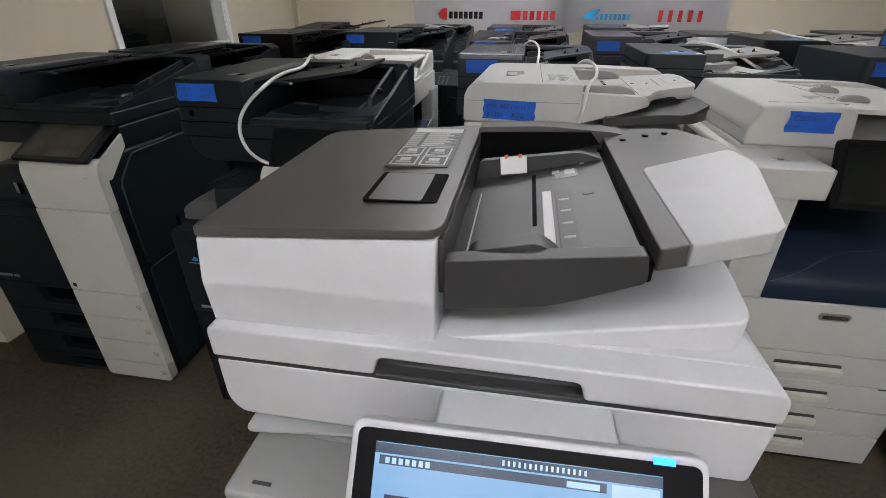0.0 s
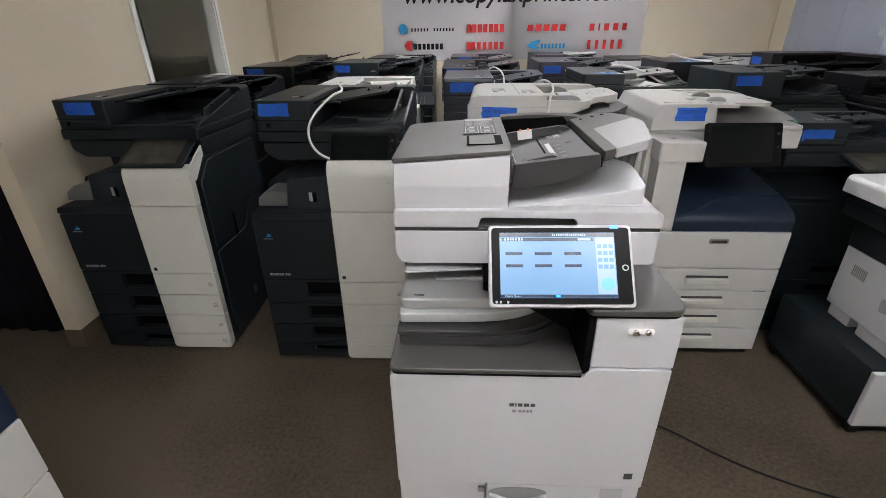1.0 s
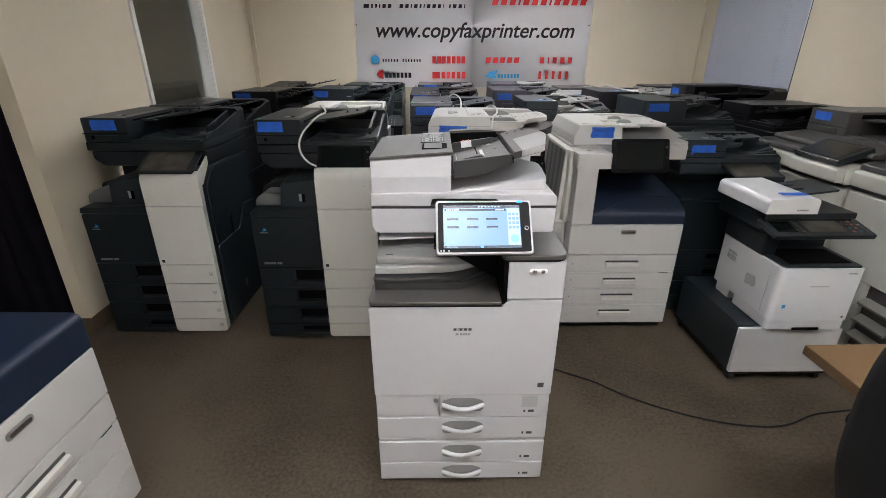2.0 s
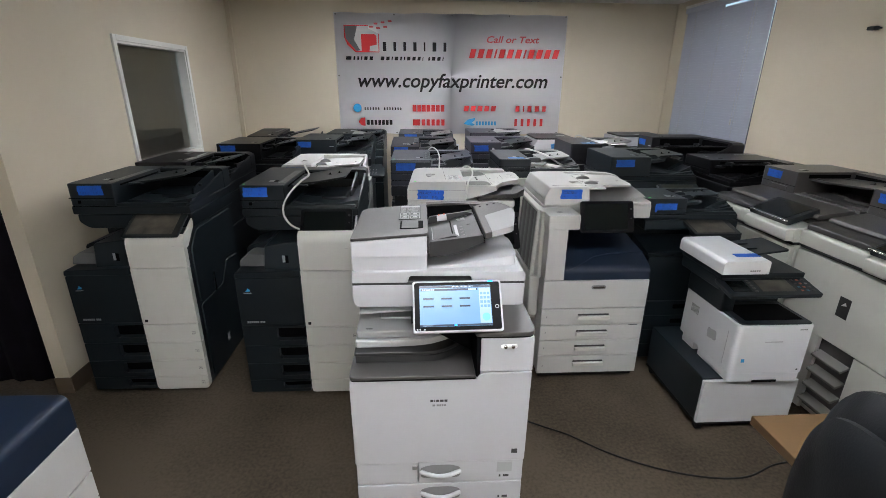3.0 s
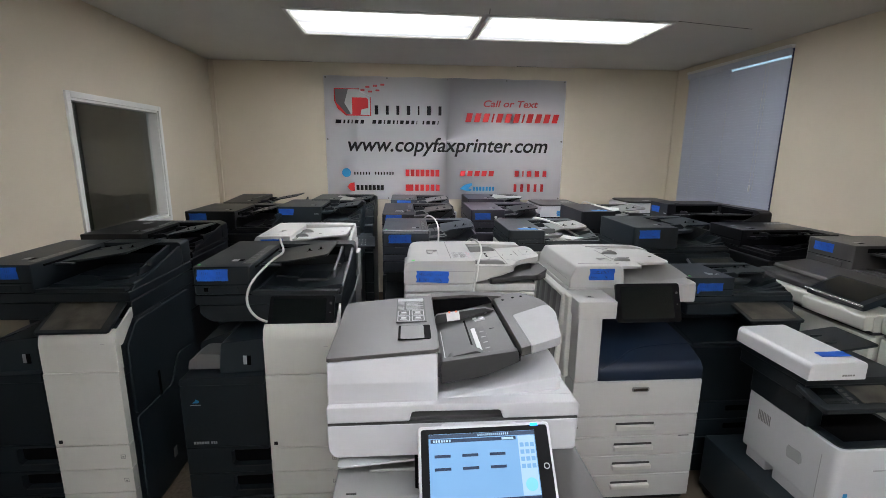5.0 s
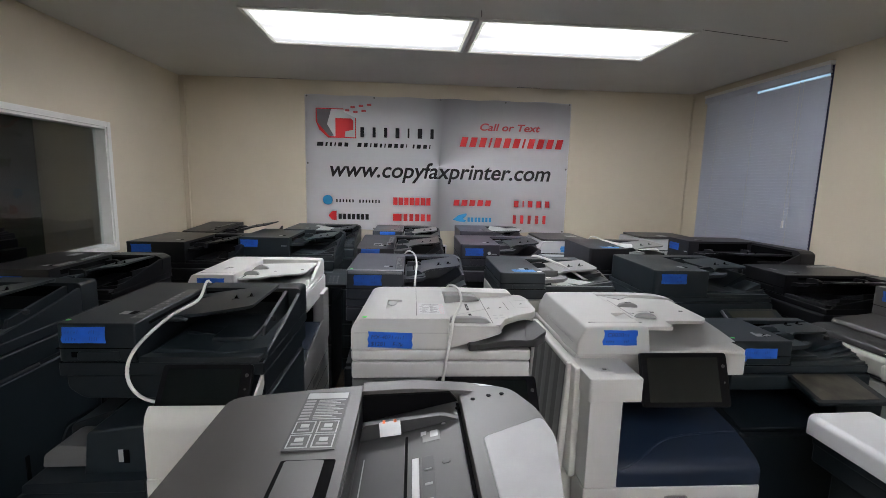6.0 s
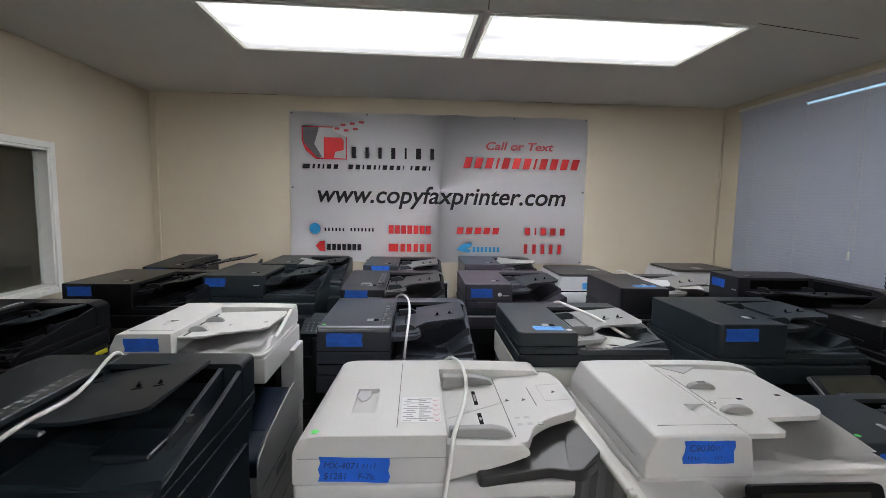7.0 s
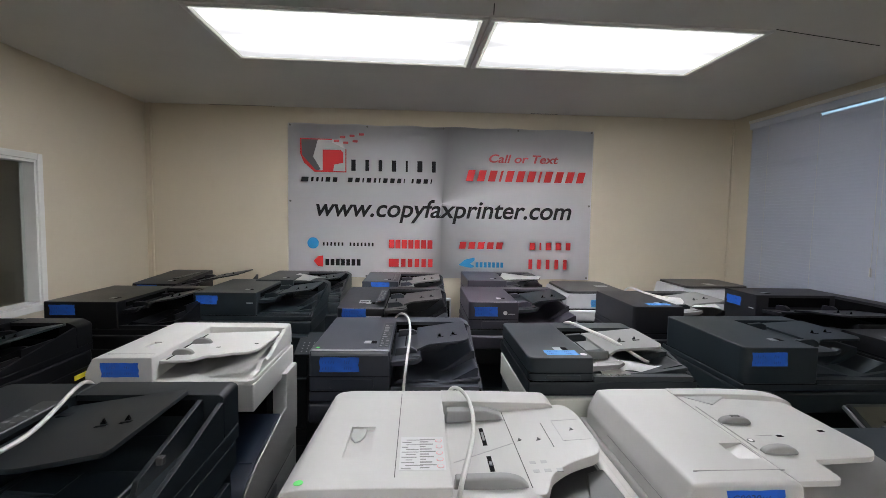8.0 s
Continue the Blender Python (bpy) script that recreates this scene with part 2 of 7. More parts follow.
GUIDE = surface("guide_grey_plastic", (0.25, 0.25, 0.25), 0.45, var=0.05, grain=900, bump=0.08)
PLATE = surface("grey_cream_plastic", (0.15, 0.147, 0.132), 0.5, var=0.06, dirt=0.15)


# ---------------------------------------------------------------- mesh tools
def prism(pts, axis, a, b, bev=0.003, seg=2, fold=30):
    """A polygon drawn across an axis and pushed along it from a to b, with rounded edges."""
    bm = bmesh.new()
    at = {"x": lambda p, s: (s, p[0], p[1]), "y": lambda p, s: (p[0], s, p[1]), "z": lambda p, s: (p[0], p[1], s)}[axis]
    lo = [bm.verts.new(at(p, a)) for p in pts]
    hi = [bm.verts.new(at(p, b)) for p in pts]
    bm.faces.new(lo)
    bm.faces.new(list(reversed(hi)))
    n = len(pts)
    for i in range(n):
        bm.faces.new((lo[i], hi[i], hi[(i + 1) % n], lo[(i + 1) % n]))
    bmesh.ops.recalc_face_normals(bm, faces=bm.faces)
    if bev:
        sharp = [e for e in bm.edges if len(e.link_faces) == 2 and e.calc_face_angle(0) > radians(fold)]
        bmesh.ops.bevel(bm, geom=sharp, offset=bev, segments=seg, affect="EDGES", clamp_overlap=True, profile=0.5)
    return bm


def box(x0, x1, y0, y1, z0, z1, bev=0.003, seg=2):
    return prism([(x0, y0), (x1, y0), (x1, y1), (x0, y1)], "z", z0, z1, bev, seg)


def rounded(pts, r, n=4):
    """The polygon with its corners rounded; r is one radius or one a corner."""
    out, k = [], len(pts)
    for i, p in enumerate(pts):
        ri = r[i] if isinstance(r, (list, tuple)) else r
        p, a, b = Vector(p), Vector(pts[i - 1]), Vector(pts[(i + 1) % k])
        if ri <= 0:
            out.append(tuple(p))
            continue
        da, db = (a - p), (b - p)
        d = min(ri, da.length * 0.49, db.length * 0.49)
        s, e = p + da.normalized() * d, p + db.normalized() * d
        for j in range(n + 1):
            t = j / n
            out.append(tuple(s * (1 - t) ** 2 + p * 2 * t * (1 - t) + e * t * t))
    return out


def rect(x0, x1, y0, y1):
    return [(x0, y0), (x1, y0), (x1, y1), (x0, y1)]


def cyl(c, r, a, b, axis="z", n=20, bev=0.0):
    return prism([(c[0] + r * math.cos(2 * math.pi * i / n), c[1] + r * math.sin(2 * math.pi * i / n)) for i in range(n)], axis, a, b, bev)


def merge(*bms):
    me = bpy.data.meshes.new("tmp")
    out = bmesh.new()
    for b in bms:
        b.to_mesh(me)
        out.from_mesh(me)
        b.free()
    bpy.data.meshes.remove(me)
    return out


def moved(bm, m):
    bmesh.ops.transform(bm, matrix=m, verts=bm.verts)
    return bm


def mesh_of(name, bm, material):
    """Mesh with normals weighted by area, so that broad faces stay flat and narrow edges look rounded."""
    me = bpy.data.meshes.new(name)
    bm.normal_update()
    weight = {f: (f.normal.copy(), f.normal * f.calc_area()) for f in bm.faces}
    normals = []
    for f in bm.faces:
        fn = weight[f][0]
        for v in f.verts:
            n = Vector((0.0, 0.0, 0.0))
            for g in v.link_faces:
                gn, ga = weight[g]
                if gn.dot(fn) > 0.66:
                    n += ga
            normals.append(tuple(n.normalized()) if n.length > 1e-14 else tuple(fn))
    bm.to_mesh(me)
    bm.free()
    me.materials.append(material)
    me.shade_smooth()
    me.normals_split_custom_set(normals)
    return me


def part(name, bm, material, parent, label=""):
    ob = new(name, mesh_of(name, bm, material))
    ob.parent = parent
    if label:
        ob["label"] = label
    return ob


def solid(name, bm, material, label, category="", kind="", group=""):
    return tagged(new(name, mesh_of(name, bm, material)), label, category, group, kind)


def thing(name, label, category, x, y, z=0.0, yaw=0.0, group=""):
    ob = tagged(new(name), label, category, group)
    ob.matrix_world = pose(x, y, z, 0, 0, yaw)
    ob.empty_display_size = 0.1
    return ob


def hollow(bm, xa, xb, ya, yb, fall):
    """A hollow pressed into the flat top between xa..xb and ya..yb; fall(x, y) is its depth."""
    for co, no in (((xa, 0, 0), (1, 0, 0)), ((xb, 0, 0), (1, 0, 0)), ((0, ya, 0), (0, 1, 0)), ((0, yb, 0), (0, 1, 0))):
        bmesh.ops.bisect_plane(bm, geom=bm.verts[:] + bm.edges[:] + bm.faces[:], plane_co=co, plane_no=no)
    bm.normal_update()
    fs = [f for f in bm.faces if f.normal.z > 0.9 and xa < f.calc_center_median().x < xb and ya < f.calc_center_median().y < yb]
    up = bmesh.ops.extrude_face_region(bm, geom=fs)["geom"]
    bmesh.ops.delete(bm, geom=[f for f in fs if f.is_valid], context="FACES")
    for v in up:
        if isinstance(v, bmesh.types.BMVert):
            v.co.z -= fall(v.co.x, v.co.y)
    return bm


def tube(pts, r, n=8):
    """A round cable through the points, as a mesh."""
    cu = bpy.data.curves.new("cable", "CURVE")
    cu.dimensions, cu.bevel_depth, cu.bevel_resolution, cu.resolution_u = "3D", r, 2, n
    sp = cu.splines.new("NURBS")
    sp.points.add(len(pts) - 1)
    for q, p in zip(sp.points, pts):
        q.co = (*p, 1)
    sp.use_endpoint_u, sp.order_u = True, 4
    cu.use_fill_caps = True
    ob = bpy.data.objects.new("cable", cu)
    me = bpy.data.meshes.new_from_object(ob)
    bpy.data.objects.remove(ob)
    bpy.data.curves.remove(cu)
    bm = bmesh.new()
    bm.from_mesh(me)
    bpy.data.meshes.remove(me)
    return bm


def words(text, size, depth=0.0004, shear=0.0, weight=0.0, spacing=1.0, width=0.0, m=None):
    """Lettering in the built-in font, upright in x and z, facing -y, starting at the origin."""
    cu = bpy.data.curves.new("words", "FONT")
    cu.body, cu.size, cu.shear, cu.offset, cu.extrude, cu.space_character = text, size, shear, weight, depth, spacing
    ob = bpy.data.objects.new("words", cu)
    me = bpy.data.meshes.new_from_object(ob)
    bpy.data.objects.remove(ob)
    bpy.data.curves.remove(cu)
    bm = bmesh.new()
    bm.from_mesh(me)
    bpy.data.meshes.remove(me)
    if width:
        xs = [v.co.x for v in bm.verts]
        k = width / (max(xs) - min(xs))
        lo = min(xs)
        for v in bm.verts:
            v.co.x = (v.co.x - lo) * k
    moved(bm, pose(0, 0, 0, 90))
    return moved(bm, m) if m else bm


def bars(widths, h, gap, t=0.0006, shear=0.0):
    """A row of plain bars in x and z, facing -y, in place of lettering."""
    out, x = [], 0.0
    for w in widths:
        if w > 0:
            out.append(prism([(x, 0), (x + w, 0), (x + w + shear * h, h), (x + shear * h, h)], "y", -t, 0, 0))
        x += abs(w) + gap
    return merge(*out)


def bar_row(name, widths, h, gap, parent, mat, m, shear=0.0):
    """The same row with every bar a part of its own."""
    x = 0.0
    for w in widths:
        if w > 0:
            part(name, moved(bars([w], h, 0, shear=shear), m @ Matrix.Translation((x, 0, 0))), mat, parent)
        x += abs(w) + gap


# ---------------------------------------------------------------- the room
X0, X1, Y0, Y1, ZC = -3.6, 3.33, -3.4, 4.28, 2.45
solid("floor", box(X0 - 0.1, X1 + 0.1, Y0 - 0.1, Y1 + 0.1, -0.1, 0.0, 0), CARPET, "brown low-pile office carpet, worn and dusty", "carpet", "structure")
solid("ceiling", box(X0 - 0.1, X1 + 0.1, Y0 - 0.1, Y1 + 0.1, ZC, ZC + 0.1, 0), CEIL, "off-white painted flat ceiling", "ceiling", "structure")
solid("wall_north", box(X0 - 0.1, X1 + 0.1, Y1, Y1 + 0.1, 0, ZC, 0), WALL, "cream painted back wall", "wall", "structure")
solid("wall_south", box(X0 - 0.1, X1 + 0.1, Y0 - 0.1, Y0, 0, ZC, 0), WALL, "cream painted wall", "wall", "structure")
solid("wall_west", box(X0 - 0.1, X0, Y0, Y1, 0, ZC, 0), WALL, "cream painted side wall", "wall", "structure")
# side wall with the window
WY0, WY1, WZ0, WZ1 = 2.79, 4.065, 0.92, 2.40
solid("wall_east", merge(box(X1, X1 + 0.14, Y0, WY0, 0, ZC, 0), box(X1, X1 + 0.14, WY1, Y1, 0, ZC, 0),
      box(X1, X1 + 0.14, WY0, WY1, 0, WZ0, 0), box(X1, X1 + 0.14, WY0, WY1, WZ1, ZC, 0)), WALL, "cream painted wall with a window opening", "wall", "structure")
# thin partition with an interior window, a degree out of square
PART = pose(-1.366, 1.2, 0, 0, 0, 0.5)
PA0, PA1, PZ0, PZ1 = 1.071, 2.022, 1.082, 1.884
pw = solid("wall_partition", merge(box(-0.08, 0, 0, PA0, 0, ZC, 0), box(-0.08, 0, PA1, 3.08, 0, ZC, 0),
           box(-0.08, 0, PA0, PA1, 0, PZ0, 0), box(-0.08, 0, PA0, PA1, PZ1, ZC, 0)), WALL, "cream painted partition wall ending in the room", "wall", "structure")
pw.matrix_world = PART
bb = solid("baseboard", merge(box(-0.083, 0.004, -0.006, 0.0, 0, 0.1, 0.002), box(0.0, 0.006, 0.0, 3.07, 0, 0.1, 0.002)), BASE, "brown vinyl cove baseboard", "baseboard", "structure")
bb.matrix_world = PART
solid("baseboard", merge(box(-1.38, X1, Y1 - 0.007, Y1, 0, 0.1, 0.002), box(X1 - 0.007, X1, Y0, Y1 - 0.01, 0, 0.1, 0.002)), BASE, "brown vinyl cove baseboard", "baseboard", "structure")

# interior window
w1 = thing("window_1", "white-framed interior window looking into a dark room", "window", 0, 0)
w1.matrix_world = PART
w1["kind"] = "structure"
c = 0.036
part("window_frame", merge(box(0.0, 0.016, PA0 - c, PA0, PZ0 - c, PZ1 + c, 0.003), box(0.0, 0.016, PA1, PA1 + c, PZ0 - c, PZ1 + c, 0.003),
     box(0.0, 0.016, PA0, PA1, PZ1, PZ1 + c, 0.003), box(0.0, 0.016, PA0, PA1, PZ0 - c, PZ0, 0.003)), TRIM, w1, "white painted casing")
part("jamb", merge(box(-0.077, 0.006, PA0, PA0 + 0.014, PZ0, PZ1, 0.001), box(-0.077, 0.006, PA1 - 0.014, PA1, PZ0, PZ1, 0.001),
     box(-0.077, 0.006, PA0 + 0.014, PA1 - 0.014, PZ1 - 0.014, PZ1, 0.001), box(-0.077, 0.012, PA0 + 0.014, PA1 - 0.014, PZ0, PZ0 + 0.014, 0.001)), TRIM, w1)
pn = part("pane", box(-0.062, -0.056, PA0 + 0.014, PA1 - 0.014, PZ0 + 0.014, PZ1 - 0.014, 0), GLASS, w1)
pn.visible_shadow = False

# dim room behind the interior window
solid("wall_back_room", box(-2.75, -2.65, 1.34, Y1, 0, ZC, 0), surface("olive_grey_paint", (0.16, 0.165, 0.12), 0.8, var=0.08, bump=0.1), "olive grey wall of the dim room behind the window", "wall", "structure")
solid("floor_back_room", box(-2.65, -1.51, 1.34, Y1, 0.001, 0.004, 0), CARPET, "brown carpet in the dim room", "carpet", "structure")

# black hanging beside the partition
fold = [(-1.42 - 0.03 * i, 1.30 + 0.012 * math.sin(i * 1.7) + 0.006 * math.sin(i * 0.6)) for i in range(74)]
solid("curtain", prism(fold + [(x, y + 0.012) for x, y in reversed(fold)], "z", 0.02, ZC - 0.01, 0), CLOTH, "black cloth curtain hanging beside the partition wall", "curtain")

# thin pipe in the far corner and a crack line of tape on the ceiling
solid("conduit", merge(cyl((-1.345, Y1 - 0.012), 0.009, 0.0, ZC, "z", 10), cyl((X1 - 0.012, Y1 - 0.012), 0.007, 0.0, ZC, "z", 10)), WALL, "thin cream-painted pipes in the wall corners", "pipe", "structure")

# banner
BX, BZ = 0.922, 1.717
ban = thing("banner", "printed vinyl banner with a brushed-metal pattern, fixed to the wall", "banner", BX, Y1 - 0.012, BZ)
def banner_sheet():
    bm = bmesh.new()
    nx, nz = 60, 30
    g = [[bm.verts.new((-1.222 + 2.444 * i / nx, 0.004 * math.sin(i * 0.37 + 0.2 * j) * math.sin(j * 0.21) - 0.003, -0.607 + 1.214 * j / nz + (0.004 * math.sin(i * 0.62) if j in (0, nz) else 0))) for j in range(nz + 1)] for i in range(nx + 1)]
    for i in range(nx):
        for j in range(nz):
            bm.faces.new((g[i][j], g[i + 1][j], g[i + 1][j + 1], g[i][j + 1]))
    bmesh.ops.solidify(bm, geom=bm.faces, thickness=0.0015)
    return bm
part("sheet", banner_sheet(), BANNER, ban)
def on_sheet(u, v):
    return pose(-1.222 + 2.444 * u, -0.011, 0.607 - 1.214 * v)


def on_banner(name, bm, mat, u, v, label=""):
    """u, v: fractions of the banner's width from its left and height from its top."""
    return part(name, moved(bm, pose(-1.222 + 2.444 * u, -0.011, 0.607 - 1.214 * v)), mat, ban, label)
for i in range(5):
    for v in (0.012, 0.988):
        on_banner("grommet", cyl((0, 0), 0.008, -0.002, 0.004, "y", 14), DARK_METAL, 0.008 + i * 0.246, v)
for u in (0.008, 0.992):
    on_banner("grommet", cyl((0, 0), 0.008, -0.002, 0.004, "y", 14), DARK_METAL, u, 0.5)
on_banner("lettering", words("www.copyfaxprinter.com", 0.2, shear=0.22, weight=0.003, width=2.06), INK, 0.09, 0.594)
on_banner("lettering", words("Call or Text", 0.09, shear=0.22, weight=0.002, width=0.565), INK_ROSE, 0.652, 0.222)
bar_row("bar", [0.058] * 3 + [0.018] + [0.058] * 3 + [0.018] + [0.058] * 4, 0.088, 0.031, ban, INK_RED, on_sheet(0.576, 0.348), shear=0.25)
# company mark: shield with a red block, squares above, and bars
on_banner("mark", prism([(0.36, 0.18), (0.25, 0.23), (0.25, 0.26), (0, 0.26), (0.0, 0.14), (0.03, 0.07), (0.12, 0.01), (0.36, 0.0)], "y", -0.0004, 0, 0), INK_GREY, 0.04, 0.31)
on_banner("mark", prism([(0.0, 0.26), (0.14, 0.26), (0.10, 0.12), (0.16, 0.02), (0.12, 0.01), (0.03, 0.07), (0.0, 0.14)], "y", -0.0006, 0, 0), INK_SHADE, 0.04, 0.31)
on_banner("mark", prism([(0, 0.26), (0.25, 0.26), (0.25, 0.252), (0.008, 0.252), (0.015, 0.13), (0.12, 0.014), (0.352, 0.008), (0.352, 0.18), (0.36, 0.18), (0.36, 0.0), (0.11, 0.0), (0.03, 0.07), (0.0, 0.14)], "y", -0.001, 0, 0), INK_RED, 0.04, 0.31)
on_banner("mark", prism([(0.175, 0.0), (0.255, 0.0), (0.265, 0.06), (0.335, 0.075), (0.335, 0.155), (0.315, 0.175), (0.175, 0.175)], "y", -0.0016, 0, 0), INK_RED, 0.04, 0.31)
for u, v in ((0.165, 0.095), (0.195, 0.085), (0.225, 0.075), (0.175, 0.13), (0.205, 0.12), (0.145, 0.12)):
    on_banner("mark", prism(rounded(rect(-0.02, 0.02, -0.009, 0.009), 0.005), "y", -0.0006, 0, 0), INK_ROSE, u + 0.01, v - 0.012)
bar_row("bar", [0.034, 0.028, 0.028, 0.034, 0.016, 0.04, 0.03], 0.088, 0.0765, ban, INK, on_sheet(0.203, 0.298))
bar_row("bar", [0.055, 0.018, 0.018, 0.012, 0.034, 0.034, -0.04, 0.036, 0.034, 0.012, 0.034, 0.018, 0.012, 0.034, 0.034, 0.03, 0.008, -0.01, 0.016, 0.036, 0.034, 0.01], 0.036, 0.022, ban, INK, on_sheet(0.042, 0.372), shear=0.15)
# rows of makers' marks
on_banner("mark", cyl((0.045, 0.03), 0.045, -0.0006, 0, "y", 24), INK_BLUE, 0.062, 0.798)
bar_row("bar", [0.013] * 6 + [-0.018] + [0.013] * 7, 0.028, 0.0165, ban, INK, on_sheet(0.112, 0.79))
bar_row("bar", [0.040] * 7, 0.07, 0.0115, ban, INK_RED, on_sheet(0.327, 0.802))
bar_row("bar", [0.052] * 5, 0.056, 0.023, ban, INK_RED, on_sheet(0.558, 0.798), shear=0.15)
bar_row("bar", [0.044, 0.014, 0.044, 0.046, 0.04], 0.06, 0.038, ban, INK_RED, on_sheet(0.795, 0.80))
on_banner("mark", prism([(0, 0.04), (0.035, 0.08), (0.075, 0.085), (0.075, -0.005), (0.035, 0.0)], "y", -0.0006, 0, 0), INK_RED, 0.082, 0.925)
bar_row("bar", [0.03] * 7, 0.052, 0.0115, ban, INK, on_sheet(0.12, 0.92))
bar_row("bar", [0.08, 0.036, 0.036, 0.036, 0.036, 0.036], 0.066, 0.0185, ban, INK_RED, on_sheet(0.327, 0.925))
on_banner("mark", prism(rounded([(0.0, 0.02), (0.05, 0.065), (0.13, 0.085), (0.13, 0.06), (0.09, 0.03), (0.13, 0.015), (0.11, -0.002), (0.06, 0.005)], 0.01), "y", -0.0006, 0, 0), INK_BLUE, 0.558, 0.925)
bar_row("bar", [0.022] * 7, 0.042, 0.012, ban, INK_BLUE, on_sheet(0.615, 0.922))
bar_row("bar", [0.03] * 5, 0.08, 0.042, ban, INK_RED, on_sheet(0.793, 0.93))

# ceiling lamps, in pairs end to end
def ceiling_lamp(x, y, yaw=0.0):
    ob = thing("ceiling_light", "flush fluorescent ceiling light with a prismatic diffuser, switched on", "ceiling light", x, y, ZC - 0.012, yaw, "ceiling lights")
    w, d = 0.625, 0.325
    part("frame", merge(box(-w, w, -d, -d + 0.022, 0, 0.011, 0.002), box(-w, w, d - 0.022, d, 0, 0.011, 0.002),
         box(-w, -w + 0.022, -d + 0.022, d - 0.022, 0, 0.011, 0.002), box(w - 0.022, w, -d + 0.022, d - 0.022, 0, 0.011, 0.002)), TRIM, ob)
    part("diffuser", box(-w + 0.022, w - 0.022, -d + 0.022, d - 0.022, 0.004, 0.009, 0), DIFFUSER, ob)
    e = 0.016
    part("diffuser_rim", merge(prism([(-d + 0.022, 0.004), (-d + 0.022, 0.0005), (-d + 0.022 + e, 0.0035)], "x", -w + 0.022, w - 0.022, 0), prism([(d - 0.022, 0.004), (d - 0.022, 0.0005), (d - 0.022 - e, 0.0035)], "x", -w + 0.022, w - 0.022, 0),
         prism([(-w + 0.022, 0.004), (-w + 0.022, 0.0005), (-w + 0.022 + e, 0.0035)], "y", -d + 0.024 + e, d - 0.024 - e, 0), prism([(w - 0.022, 0.004), (w - 0.022, 0.0005), (w - 0.022 - e, 0.0035)], "y", -d + 0.024 + e, d - 0.024 - e, 0)), RIM, ob)
    return ob
lamp = ceiling_lamp(0.385, 2.825, 1.0)
for lx, ly in ((1.645, 2.85), (0.385, -0.7), (1.645, -0.68), (0.385, -2.98), (1.645, -2.96)):
    copy_thing(lamp, pose(lx, ly, ZC - 0.012, 0, 0, 1.0))

# hairline ceiling-board cracks, plus black strips for the shadow gap at the back wall
solid("ceiling_crack_shadow_gap", merge(moved(box(0, 0.62, -0.0018, 0.0018, ZC - 0.0015, ZC + 0.002, 0), pose(2.28, 2.53, 0, 0, 0, 12)), moved(box(0, 0.10, -0.002, 0.002, ZC - 0.0015, ZC + 0.002, 0), pose(1.02, 2.40, 0, 0, 0, 82)),
      moved(box(0, 0.22, -0.002, 0.002, ZC - 0.0015, ZC + 0.002, 0), pose(1.62, 4.262, 0)), moved(box(0, 0.5, -0.0012, 0.0012, ZC - 0.0015, ZC + 0.002, 0), pose(-0.9, 4.27, 0))), PIT, "hairline cracks in the painted ceiling and black strips for the shadow gap at the back wall", "crack", "structure")

# window with closed blinds
w2 = thing("window_2", "window closed off by cool white venetian blinds", "window", X1, 0)
w2["kind"] = "structure"
part("window_frame", merge(box(0.05, 0.1, WY0, WY0 + 0.082, WZ0, WZ1, 0.003), box(0.05, 0.1, WY1 - 0.04, WY1, WZ0, WZ1, 0.003), box(0.05, 0.1, WY0 + 0.082, WY1 - 0.04, WZ0, WZ0 + 0.04, 0.003),
     box(0.05, 0.1, WY0 + 0.082, WY1 - 0.04, WZ1 - 0.04, WZ1, 0.003)), BRONZE, w2, "dark aluminium frame")
pn = part("pane", box(0.07, 0.076, WY0 + 0.082, WY1 - 0.04, WZ0 + 0.04, WZ1 - 0.04, 0), GLASS, w2)
pn.visible_shadow = False
bl = thing("venetian_blind", "pale grey-blue venetian blind, lowered and closed", "blind", X1, 0)
part("headrail", box(-0.03, 0.02, WY0 + 0.004, WY1 + 0.004, WZ1 - 0.026, WZ1 - 0.004, 0.003), TRIM, bl)
part("valance", box(-0.024, -0.019, WY0 + 0.01, WY1 - 0.004, WZ1 - 0.074, WZ1 - 0.027, 0.001), SLAT, bl)
slat_me = mesh_of("slat", prism([(-0.0135, 0.0), (0.0, 0.0018), (0.0135, 0.0), (0.0135, 0.0006), (0.0, 0.0024), (-0.0135, 0.0006)], "y", WY0 + 0.014, WY1 - 0.008, 0), SLAT)
n_slat = 62
short_me = mesh_of("slat", prism([(-0.0135, 0.0), (0.0, 0.0018), (0.0135, 0.0), (0.0135, 0.0006), (0.0, 0.0024), (-0.0135, 0.0006)], "y", 3.44, WY1 - 0.008, 0), SLAT)
for i in range(n_slat):
    s = new("slat", short_me if i == 2 else slat_me)
    s.parent = bl
    s.matrix_local = pose(-0.004, 0, WZ1 - 0.042 - i * 0.0225, 0, 69 + random.uniform(-6, 4) * max(0.25, 1 - i / 26), 0)
for yy in (WY0 + 0.2, WY0 + 0.64, WY1 - 0.2):
    part("cord", cyl((-0.019, yy), 0.0012, 0.96, WZ1 - 0.03, "z", 6), CABLE_W, bl)
s = new("slat", mesh_of("slat", prism([(-0.0135, 0.0), (0.0, 0.0018), (0.0135, 0.0), (0.0135, 0.0006), (0.0, 0.0024), (-0.0135, 0.0006)], "y", WY0 + 0.014, 3.43, 0), SLAT))
s.parent = bl
s.matrix_local = pose(-0.004, 0, WZ1 - 0.042 - 2 * 0.0225 - 0.006, 0, -9, 0)
